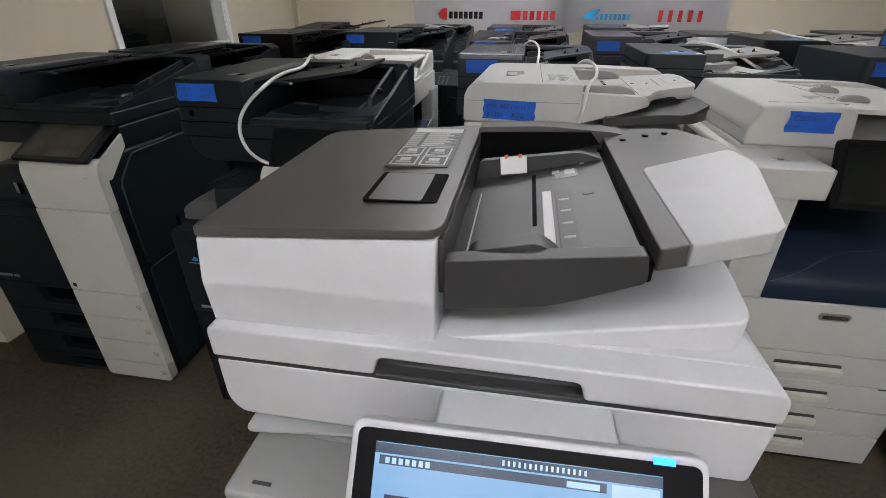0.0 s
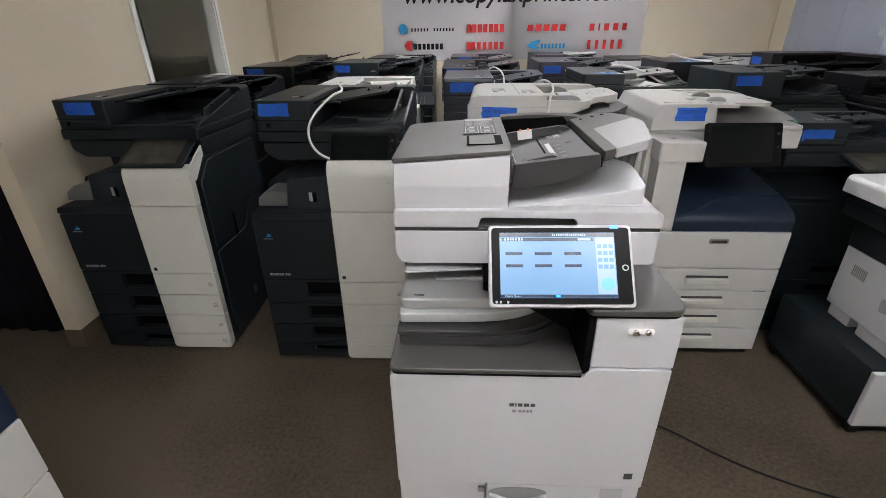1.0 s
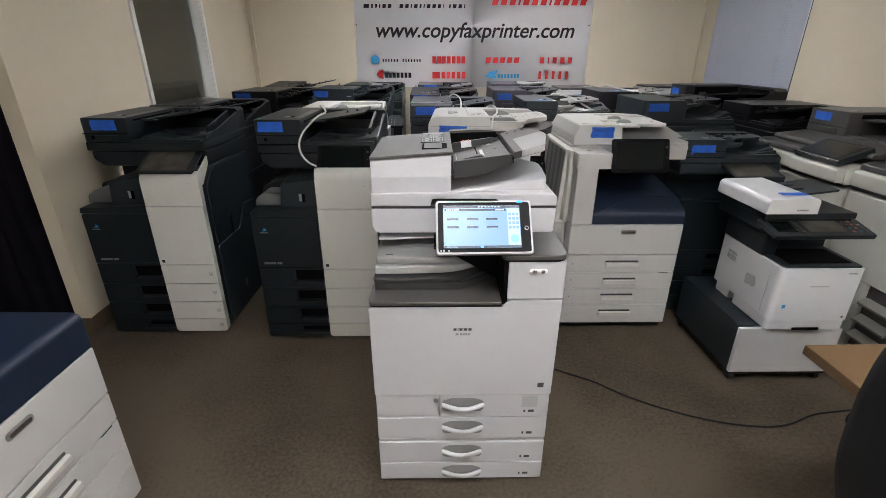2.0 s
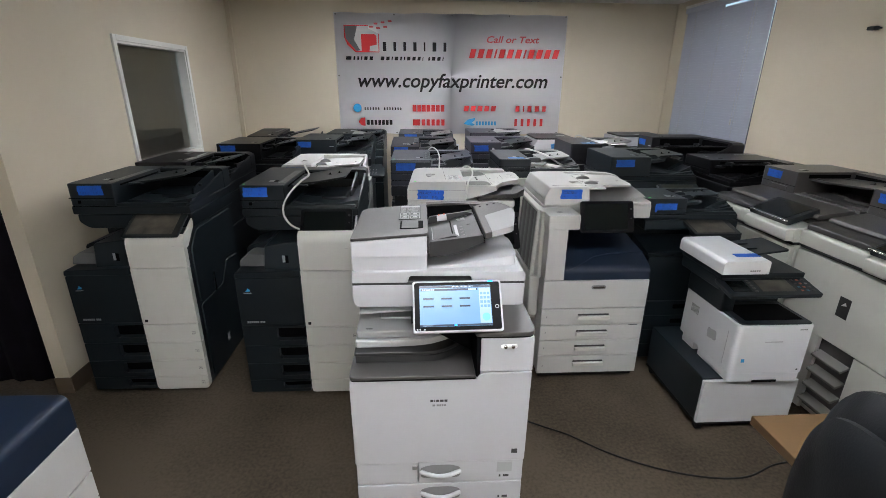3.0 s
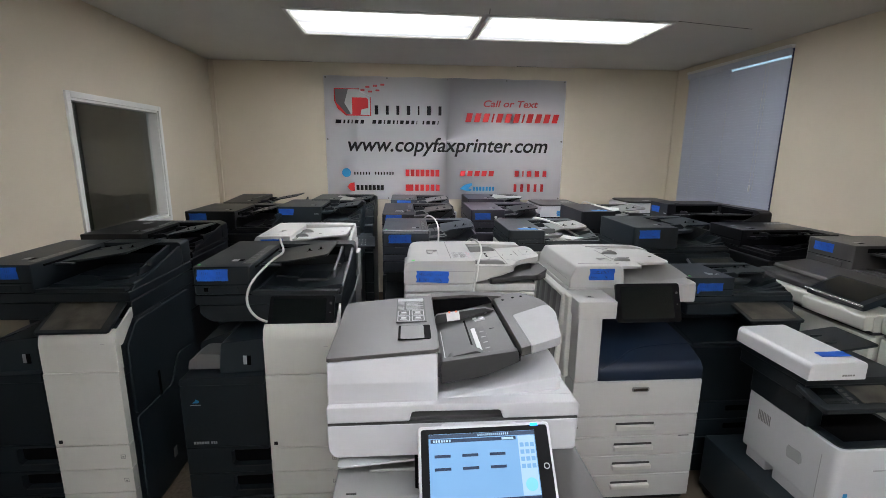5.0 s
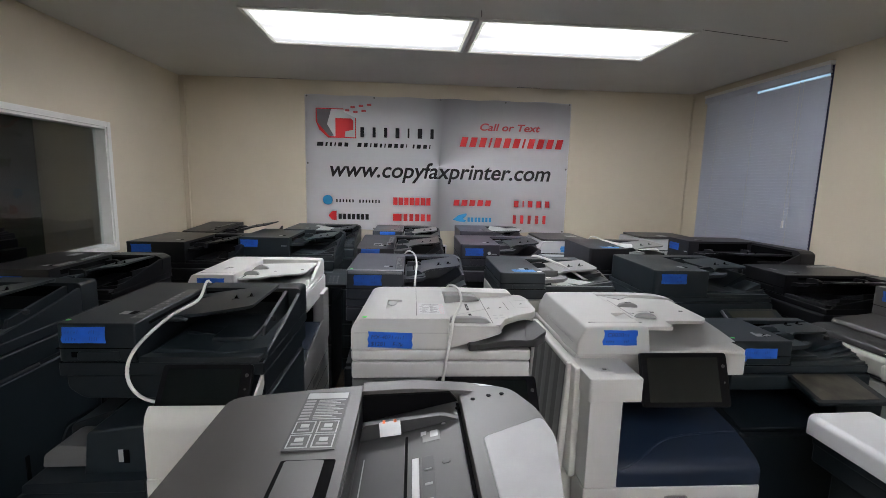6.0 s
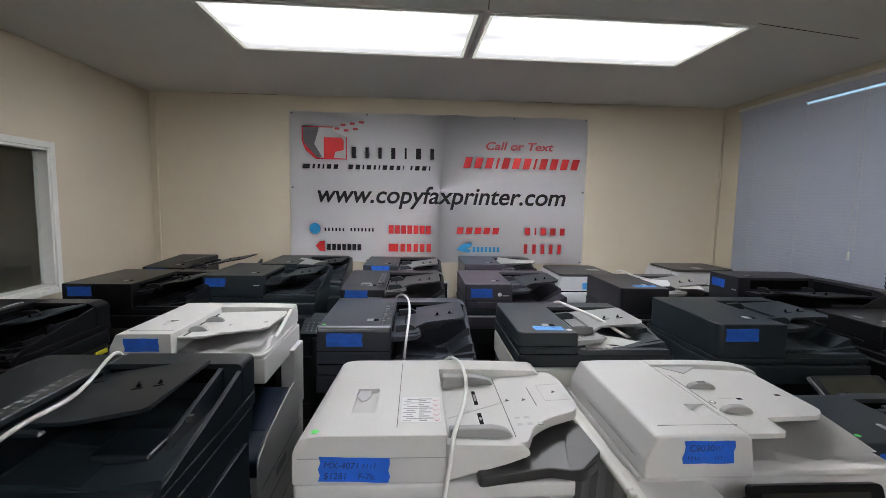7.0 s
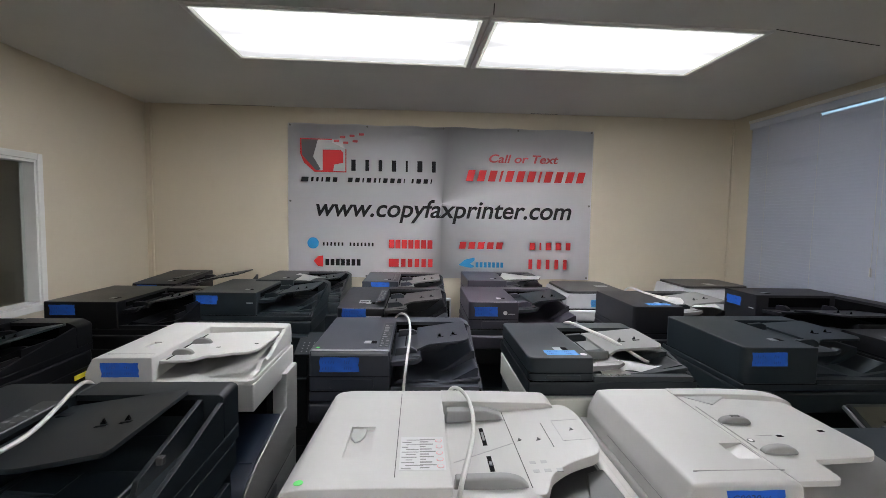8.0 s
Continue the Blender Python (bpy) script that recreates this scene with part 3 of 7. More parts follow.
part("cord", cyl((-0.03, WY0 + 0.22), 0.0015, 1.35, WZ1 - 0.03, "z", 6), CABLE_W, bl)
part("tassel", cyl((-0.03, WY0 + 0.22), 0.007, 1.31, 1.36, "z", 10, 0.002), TRIM, bl)
# small bracket on the side wall
solid("wall_bracket", merge(box(X1 - 0.04, X1, 1.855, 1.905, 1.957, 1.978, 0.004), box(X1 - 0.012, X1, 1.84, 1.93, 1.962, 1.972, 0.002)), BLACK, "small black bracket fixed to the cream wall", "bracket")


# ---------------------------------------------------------------- parts that copiers share
def tape_on(parent, x, y, z, w=0.13, h=0.05, rows=((5, 3), (4, 4)), tilt=0.0, lean=0.0, mat=None, text=()):
    """A strip of blue tape with torn ends on a front face (tilt 0) or a top (tilt -90), with pen marks."""
    rnd = random.Random(int(abs(x * 1000 + z * 7000 + y * 3000)) + 5)
    n = 5
    pts = [(0, 0)] + [(w * i / n, rnd.uniform(-0.001, 0.001)) for i in range(1, n)] + [(w + rnd.uniform(-0.004, 0.003), h * j / 4) for j in range(4)]
    pts += [(w, h)] + [(w * (n - i) / n, h + rnd.uniform(-0.001, 0.001)) for i in range(1, n)] + [(rnd.uniform(-0.004, 0.004), h * (4 - j) / 4) for j in range(0, 4)]
    m = pose(x, y, z, tilt, 0, 0) @ pose(0, 0, 0, 0, -lean, 0)
    t = part("tape", moved(prism(pts, "y", -0.0008, 0.0, 0), m), mat or TAPE, parent, "strip of blue masking tape with pen writing")
    marks = []
    for r, (a, b) in enumerate(rows):
        zz = h * (0.58 - 0.42 * r)
        for x0, k, cw in ((0.08, a, 0.05), (0.62, b, 0.04)):
            for i in range(k):
                xx = w * (x0 + i * cw * 1.35)
                hh = h * rnd.uniform(0.15, 0.25)
                marks.append(prism([(xx, zz), (xx + w * 0.012, zz), (xx + w * 0.028, zz + hh), (xx + w * 0.016, zz + hh)], "y", -0.0012, 0, 0))
                if rnd.random() < 0.6:
                    marks.append(prism(rect(xx, xx + w * cw * 0.8, zz + hh * 0.5, zz + hh * 0.5 + 0.0012), "y", -0.0012, 0, 0))
    for s, u, v, size in text:
        marks.append(moved(words(s, size, shear=0.1), pose(w * u, -0.001, h * v)))
    if marks:
        part("writing", moved(merge(*marks), m), TAPE_INK if text else TAPE_FAINT, t)["kind"] = "stuff"
    return t


def casters(parent, W, D, inset=0.06, r=0.022):
    for x in (inset, W - inset):
        for y in (inset, D - inset):
            part("caster", merge(cyl((y, r), r, x - 0.012, x + 0.012, "x", 14, 0.002), box(x - 0.014, x + 0.014, y - 0.012, y + 0.012, r, r * 2 + 0.004, 0.002)), RUBBER, parent)


def feeder(parent, x, y, z, W, D, h=0.15, hw=0.22, mat=None, tray=None, lid=None, rear=True, tray_drop=0.05, tray_rise=0.04, slab=0.03, strip=True, guides=None,
           boxy=False, plate=False, slope=0.0, corner=0.012, edge=0.010, tray_in=0.035, tray_front=0.08, back=0.098):
    """A document feeder on a scanner: slab, cover, rear cover, paper tray over an output well, rims, guides and stops."""
    mat, tray, lid = mat or BLACK, tray or mat or BLACK, lid or mat or BLACK
    T = Matrix.Translation((x, y, z))
    P = lambda n, b, m, l="", par=parent: part(n, moved(b, T), m, par, l)
    P("scanner_lid", box(0, W, 0, D, 0, slab, 0.005), lid)
    P("lid_gap", box(0.004, W - 0.004, 0.002, D - 0.01, slab, slab + 0.003, 0), PIT)
    # cover
    bm = prism(rounded(rect(0, hw, 0, D - 0.02), [corner, 0.006, 0.008, corner]), "z", slab + 0.003, h, edge, 3)
    for v in bm.verts:
        if v.co.z > h * 0.6:
            v.co.z -= slope * (1 - v.co.y / D)
    cv = P("feeder_cover", bm, mat)
    zf = h - slope
    if not boxy:
        P("cover_seam", box(-0.0012, hw * 0.985, -0.0012, D - 0.05, slab + (zf - slab) * 0.36, slab + (zf - slab) * 0.36 + 0.0025, 0.0004), PIT, par=cv)
        P("cover_grip", prism(rounded(rect(hw * 0.26, hw * 0.8, slab + (zf - slab) * 0.07, slab + (zf - slab) * 0.3), 0.01), "y", -0.004, 0.004, 0.0015), mat, par=cv)
    tops = lambda yy: h - slope * (1 - yy / D)
    yl = D * 0.17
    P("latch", box(hw - 0.10, hw - 0.075, yl, yl + 0.032, tops(yl) - 0.003, tops(yl + 0.03) + 0.0012, 0.0003), LIGHT if mat is not WHITE else GUIDE, par=cv)
    P("latch", box(hw - 0.074, hw - 0.055, yl, yl + 0.032, tops(yl) - 0.003, tops(yl + 0.03) + 0.0008, 0.0003), PIT, par=cv)
    P("feed_slot", box(hw + 0.0005, hw + 0.004, 0.07, D - 0.13, h - tray_drop + 0.014, h - slope - 0.014, 0), PIT, par=cv)
    if strip:
        st = P("label_strip", box(hw - 0.045, hw - 0.006, 0.05, D - 0.14, h - 0.003, h + 0.0006, 0.0003), STRIP if mat is BLACK else BLACK, par=cv)
        rnd = random.Random(int(W * 1000 + h * 3000))
        n = int((D - 0.22) / 0.03)
        for i in range(n):
            y1 = 0.06 + i * 0.03
            wide = rnd.choice((0.006, 0.012, 0.018))
            P("symbol", box(hw - 0.04, hw - 0.04 + wide, y1, y1 + 0.012, h + 0.0004, h + 0.0012, 0), GUIDE, par=st)
            if wide < 0.015:
                P("symbol", box(hw - 0.022, hw - 0.012, y1, y1 + rnd.choice((0.005, 0.016)), h + 0.0004, h + 0.0012, 0), MID, par=st)
    # output well with its ramp, low front rim and stepped side rims
    zt = h - tray_drop
    P("output_well", prism([(hw, slab), (W - 0.004, slab), (W - 0.004, slab + 0.03), (W * 0.78, slab + 0.012), (hw, slab + 0.006)], "y", 0.05, D - 0.05, 0.002), WELL if mat in (BLACK, BLACK2) else mat)
    P("exit_ramp", prism(rounded([(hw + 0.01, slab + 0.006), (hw + 0.03, slab + 0.022), (hw + (W - hw) * 0.45, slab + 0.016), (hw + (W - hw) * 0.6, slab + 0.008)], 0.006), "y", 0.06, D * 0.42, 0.003), WELL if mat in (BLACK, BLACK2) else mat)
    P("front_rim", prism(rounded([(0.0, slab), (0.003, slab + 0.016), (0.048, slab + 0.011), (0.052, slab)], 0.003), "x", hw + 0.003, W - 0.014, 0.002), mat)
    P("side_rim", prism(rounded([(0.02, slab), (0.045, slab + 0.016), (D * 0.42, slab + 0.05), (D - back - 0.002, h - 0.02), (D - back - 0.002, slab)], 0.004), "x", W - 0.012, W, 0.0018), mat)
    if plate:
        P("well_step", box(hw + (W - hw) * 0.42, W - 0.075, 0.14, D * 0.48, slab + 0.004, slab + 0.030, 0.008), mat)
        P("well_step", prism(rounded([(hw + 0.03, slab + 0.004), (hw + 0.05, slab + 0.03), (hw + (W - hw) * 0.40, slab + 0.02), (hw + (W - hw) * 0.42, slab + 0.004)], 0.008), "y", 0.20, D * 0.48, 0.004), mat)
        P("side_rim", prism(rounded([(D * 0.3, slab + 0.01), (D * 0.34, slab + 0.052), (D - back - 0.002, h - 0.012), (D - back - 0.002, slab + 0.01)], 0.004), "x", W - 0.062, W - 0.05, 0.0018), mat)
    else:
        zr = slab + (h - slab) * 0.62
        P("chute", prism(rounded([(W - 0.19, slab + 0.008), (W - 0.13, slab + 0.014), (W - 0.10, slab + 0.034), (W - 0.022, zr), (W - 0.011, zr), (W - 0.011, slab + 0.002)], [0.004, 0.02, 0.02, 0.004, 0.002, 0]), "y", D * 0.34, D - back - 0.002, 0.002), mat)
        P("chute", prism(rounded([(W - 0.15, slab + 0.006), (W - 0.11, slab + 0.012), (W - 0.02, slab + (h - slab) * 0.42), (W - 0.011, slab + (h - slab) * 0.42), (W - 0.011, slab + 0.002)], [0.004, 0.02, 0.004, 0.002, 0]), "y", 0.07, D * 0.33, 0.002), mat)
    P("rim_clip", box(W - 0.052, W - 0.036, D * 0.44, D * 0.44 + 0.014, slab + 0.05, slab + 0.066, 0.002), DARK)
    if rear:
        P("rear_cover", prism(rounded([(hw - 0.003, slab + 0.002), (hw - 0.003, h - 0.002), (W - (0.012 if plate else 0.035), h - 0.002), (W, h - (0.010 if plate else 0.02)), (W, slab + 0.002)], [0, 0.003, 0.01, 0.01, 0]), "y", D - back, D - 0.004, 0.006), mat)
        # flat black plate that paints the shade of a recess on the rear cover
        P("rear_recess_shade", box(hw + 0.004, W - 0.07, D - back - 0.002, D - back + 0.0005, zt - 0.02, h - 0.016, 0), PIT)
    # tray: either one plate with a waved front edge, or a bed with a rising end
    y0, y1 = tray_front, D - back - 0.01
    tw = W - tray_in
    def rise(b):
        for v in b.verts:
            v.co.z += zt + tray_rise * max(0.0, (v.co.x - hw) / (tw - hw))
        return b
    if plate:
        plan = rounded([(hw - 0.01, y0 + 0.03), (hw + min(0.07, (tw - hw) * 0.3), y0 + 0.02), (hw + min(0.13, (tw - hw) * 0.5), y0), (tw, y0 + 0.01), (tw, y1), (hw - 0.01, y1)], [0, 0.03, 0.05, 0.02, 0.02, 0], 4)
        tr = P("paper_tray", rise(prism(plan, "z", 0, 0.010, 0.002)), tray)
    else:
        xb = hw + (tw - hw) * 0.36
        tr = P("paper_tray", rise(prism(rect(hw - 0.004, xb, 0.06, y1), "z", -0.012, 0.0, 0.002)), tray)
        P("tray_front", prism(rounded([(hw + 0.002, zt - 0.016), (hw + 0.002, zt + 0.002), (xb - 0.01, zt + 0.008), (xb + 0.004, zt + 0.016), (xb + 0.006, zt + 0.006), (xb - 0.014, zt - 0.008)], 0.003), "y", 0.034, 0.064, 0.002), tray, par=tr)
        P("tray_end", rise(prism(rounded([(xb - 0.012, y0 + 0.03), (xb + 0.03, y0 + 0.075), (tw - 0.02, y0 + 0.055), (tw, y0 + 0.085), (tw + 0.004, y1), (xb - 0.012, y1)], [0.004, 0.02, 0.012, 0.012, 0.012, 0.003]), "z", 0.001, 0.010, 0.002)), tray, par=tr)
        P("groove", rise(box(hw + 0.045, hw + 0.05, y0 + 0.06, y1 - 0.08, 0.0, 0.0008, 0)), PIT, par=tr)
    zg = zt + (0.010 if plate else 0.0)
    gh = 0.009 if plate else 0.034
    for yy, s in ((0.072 + 0.03, 1), (y1 - 0.075, -1)):
        P("paper_guide", prism(rounded([(hw + 0.012, zg), (hw + 0.014, zg + gh * 0.85), (hw + 0.07, zg + gh), (hw + 0.09, zg + gh * 0.7), (hw + 0.095, zg)], 0.004), "y", yy, yy + 0.02, 0.002), guides or mat, par=tr)
    for uu in (0.60, 0.78):
        xs = hw + (tw - hw) * uu
        zs = zt + 0.009 + tray_rise * uu
        P("stop", prism([(xs, zs), (xs + 0.014, zs), (xs + 0.008, zs + 0.013)], "y", y0 + 0.165, y0 + 0.170, 0), guides or PIT, par=tr)
        P("stop_slot", rise(prism(rect(xs - 0.003, xs + 0.022, y0 + 0.150, y0 + 0.158), "z", 0.009, 0.0108, 0)), PIT, par=tr)
    return cv


def console(parent, x, y, z, w, d, tilt, mat_frame=None, mat_glass=None, t=0.022, yaw=0.0, dots=True):
    """A tilted touch panel; x, y, z is the middle of its front lower edge; tilt from lying flat."""
    m = pose(x, y, z, tilt, 0, yaw)
    fr = part("control_panel", moved(prism(rounded(rect(-w / 2, w / 2, 0, d), 0.012), "z", -t, 0, 0.003), m), mat_frame or BLACK, parent)
    part("screen", moved(prism(rounded(rect(-w / 2 + 0.018, w / 2 - 0.032, 0.016, d - 0.014), 0.002), "z", 0.0002, 0.0014, 0), m), mat_glass or SCREEN, fr)
    if dots:
        part("button", moved(cyl((w / 2 - 0.015, d * 0.75), 0.0055, 0, 0.0016, "z", 14), m), DARK2, fr)
        part("button", moved(cyl((w / 2 - 0.015, d * 0.45), 0.003, 0, 0.0016, "z", 10), m), DARK2, fr)
    part("bracket", moved(box(-w * 0.2, w * 0.2, d * 0.2, d * 0.7, -t - 0.03, -t, 0.004), m), mat_frame or BLACK, fr)
    return fr


def notch_drawer(x0, x1, y0, y1, z0, z1, hx, hz0, hz1):
    """A drawer front with a grip hollow open to its inner end."""
    return prism([(x0, z0), (x1, z0), (x1, hz0), (hx + 0.012, hz0), (hx, hz0 + 0.008), (hx, hz1 - 0.006), (hx + 0.01, hz1), (x1, hz1), (x1, z1), (x0, z1)], "y", y0, y1, 0.002)


# ---------------------------------------------------------------- black copier with a white side front
def two_tone_copier(x, y, yaw=0.0, flat_screen=False, label="", tape_x=0.058):
    c = thing("copier", label, "copier", x, y, 0, yaw, "two-tone copiers")
    W, D = 0.615, 0.66
    P = lambda n, b, m, l="", par=c: part(n, b, m, par, l)
    body = P("body", box(0.008, W - 0.006, 0.032, D, 0.02, 0.715, 0.01), BLACK)
    casters(c, W, D)
    # left front: door, ledge and drawers
    P("front_door", prism(rounded(rect(0, 0.325, 0.435, 0.705), [0.004, 0.004, 0.004, 0.014]), "y", 0.0, 0.033, 0.006), BLACK, "matt black door")
    P("ledge", prism(rounded([(0.0, 0.707), (0.005, 0.735), (0.325, 0.745), (0.325, 0.707)], 0.008), "y", -0.004, 0.12, 0.004), BLACK)
    P("badge", moved(bars([0.04], 0.003, 0), pose(0.035, -0.0006, 0.622)), INK_GREY)
    P("badge", moved(prism([(0, 0), (0.024, 0.0), (0.028, 0.008), (0.014, 0.017), (0.012, 0.008)], "y", -0.0006, 0, 0), pose(0.042, -0.0003, 0.632)), INK_BLUE)
    bar_row("badge", [0.008] * 6 + [-0.003, 0.007, 0.007, 0.005], 0.011, 0.0022, c, LIGHT, pose(0.033, -0.0006, 0.452))
    for i, (a, b) in enumerate(((0.315, 0.430), (0.205, 0.311), (0.1, 0.201), (0.022, 0.096))):
        P("drawer", notch_drawer(0.0, 0.322, 0.002, 0.033, a, b, 0.175, a + (b - a) * 0.28, b - 0.012), BLACK)
        # near-black plate painted behind the grip hollow for its shade
        P("recess", box(0.172, 0.326, 0.0308, 0.0335, a + (b - a) * 0.26, b - 0.010, 0), PIT)
        P("lip", box(0.186, 0.321, 0.0008, 0.0030, a + (b - a) * 0.28 - 0.004, a + (b - a) * 0.28, 0.0008), DARK)
    # white column
    ct = -0.03 if flat_screen else 0.0
    P("front_cover", prism(rounded([(0.0, 0.744), (0.0, 0.9 + ct), (0.012, 0.93 + ct), (0.034, 0.945 + ct), (0.034, 0.744)], [0.002, 0.02, 0.01, 0.006, 0]), "x", 0.33, 0.613, 0.006), IVORY, "ivory white cover")
    P("cover_rim", prism(rounded([(0.0005, 0.87 + ct), (0.0005, 0.902 + ct), (0.014, 0.932 + ct), (0.165, 1.012 + ct), (0.175, 0.99 + ct), (0.05, 0.87 + ct)], 0.006), "x", 0.604, 0.6126, 0.003), IVORY, "ivory white edge")
    for i, (a, b) in enumerate(((0.425, 0.742), (0.315, 0.422), (0.205, 0.312), (0.1, 0.202), (0.018, 0.097))):
        fr = P("front_cover" if i == 0 else "drawer_front", prism(rounded(rect(0.33, 0.612, a, b), [0.022 if i == 4 else 0.002] * 2 + [0.002] * 2), "y", -0.003, 0.033, 0.003), IVORY, "ivory white front")
        if i:
            q = (0.585, (a + b) / 2)
            P("symbol", merge(box(q[0] - 0.011, q[0] + 0.007, -0.0036, -0.003, q[1] - 0.008, q[1] - 0.0065, 0), box(q[0] - 0.011, q[0] + 0.007, -0.0036, -0.003, q[1] + 0.0085, q[1] + 0.01, 0), box(q[0] - 0.011, q[0] - 0.0095, -0.0036, -0.003, q[1] - 0.0065, q[1] + 0.0085, 0),
              box(q[0] + 0.0055, q[0] + 0.007, -0.0036, -0.003, q[1] - 0.0065, q[1] + 0.0085, 0), box(q[0] - 0.006, q[0] + 0.002, -0.0036, -0.003, q[1] - 0.003, q[1] + 0.002, 0)), MID, par=fr)
        else:
            P("symbol", box(0.345, 0.36, -0.0038, -0.003, 0.438, 0.453, 0), INK, par=fr)
            P("symbol", box(0.56, 0.575, -0.0036, -0.003, 0.86, 0.8615, 0), MID, par=fr)
    # right side: raised panels and a grip
    P("side_panel", prism(rounded([(0.07, 0.05), (0.62, 0.05), (0.62, 0.60), (0.45, 0.62), (0.36, 0.5), (0.07, 0.5)], 0.02), "x", W - 0.006, W + 0.003, 0.003), BLACK2)
    P("side_panel", prism(rounded([(0.07, 0.515), (0.355, 0.515), (0.44, 0.64), (0.62, 0.62), (0.62, 0.9), (0.15, 0.9), (0.07, 0.82)], 0.02), "x", W - 0.012, W + 0.003, 0.003), BLACK2)
    P("grip", box(W + 0.001, W + 0.006, 0.25, 0.266, 0.5, 0.62, 0.002), PIT)
    P("power_switch", merge(box(W + 0.001, W + 0.005, 0.3, 0.33, 0.14, 0.19, 0.002)), MID)
    # output space under the scanner
    P("rear_housing", box(0.02, W - 0.012, 0.36, D, 0.70, 0.93, 0.008), BLACK)
    P("right_housing", box(0.34, W - 0.004, 0.035, 0.37, 0.70, 0.915, 0.012), BLACK)
    tw = P("exit_tower", prism(rounded([(0.14, 0.73), (0.155, 0.865), (0.33, 0.885), (0.33, 0.73)], [0, 0.015, 0, 0]), "y", 0.035, 0.30, 0.006), BLACK2)
    P("slot", box(0.252, 0.268, 0.0325, 0.036, 0.772, 0.812, 0.001), PIT, par=tw)
    P("slot", box(0.238, 0.252, 0.0335, 0.036, 0.775, 0.812, 0.001), LIGHT, par=tw)
    P("output_tray", prism(rounded([(0.012, 0.745), (0.018, 0.782), (0.06, 0.812), (0.14, 0.808), (0.14, 0.745)], [0, 0.01, 0.015, 0.004, 0]), "y", 0.06, 0.17, 0.004), ASH, "grey plastic tray")
    P("exit_cover", prism(rounded([(0.012, 0.73), (0.02, 0.815), (0.15, 0.86), (0.15, 0.73)], [0, 0.015, 0.01, 0]), "y", 0.17, 0.36, 0.006), BLACK)
    # scanner and feeder
    P("scanner", prism(rounded([(0.045, 0.99), (0.045, 0.95), (0.09, 0.915), (W, 0.915), (W, 0.99)], [0, 0.015, 0.02, 0.01, 0]), "y", 0.135, D + 0.01, 0.006), BLACK)
    h = feeder(c, 0.04, 0.115, 0.995, W - 0.035, D - 0.1, 0.158, 0.22, BLACK, slab=0.04, tray_drop=0.036, tray_rise=0.045, plate=True, tray_in=0.075, tray_front=0.125, edge=0.014, corner=0.02)
    P("grip", box(0.08, 0.21, 0.1125, 0.1165, 1.052, 1.068, 0.0015), PIT, par=h)
    tape_on(c, tape_x, 0.1143, 1.095, 0.12, 0.048)
    if not flat_screen:
        P("sticker", cyl((0.055, 0.150), 0.007, 1.150, 1.1538, "z", 12), INK_GREEN, "round green sticker")
    if flat_screen:
        console(c, 0.460, -0.008, 0.914, 0.272, 0.25, 28, BLACK, SCREEN_DUST, 0.012, dots=False)
    else:
        console(c, 0.4645, 0.036, 0.924, 0.257, 0.132, 55, BEZEL, SCREEN, 0.016)
    return c


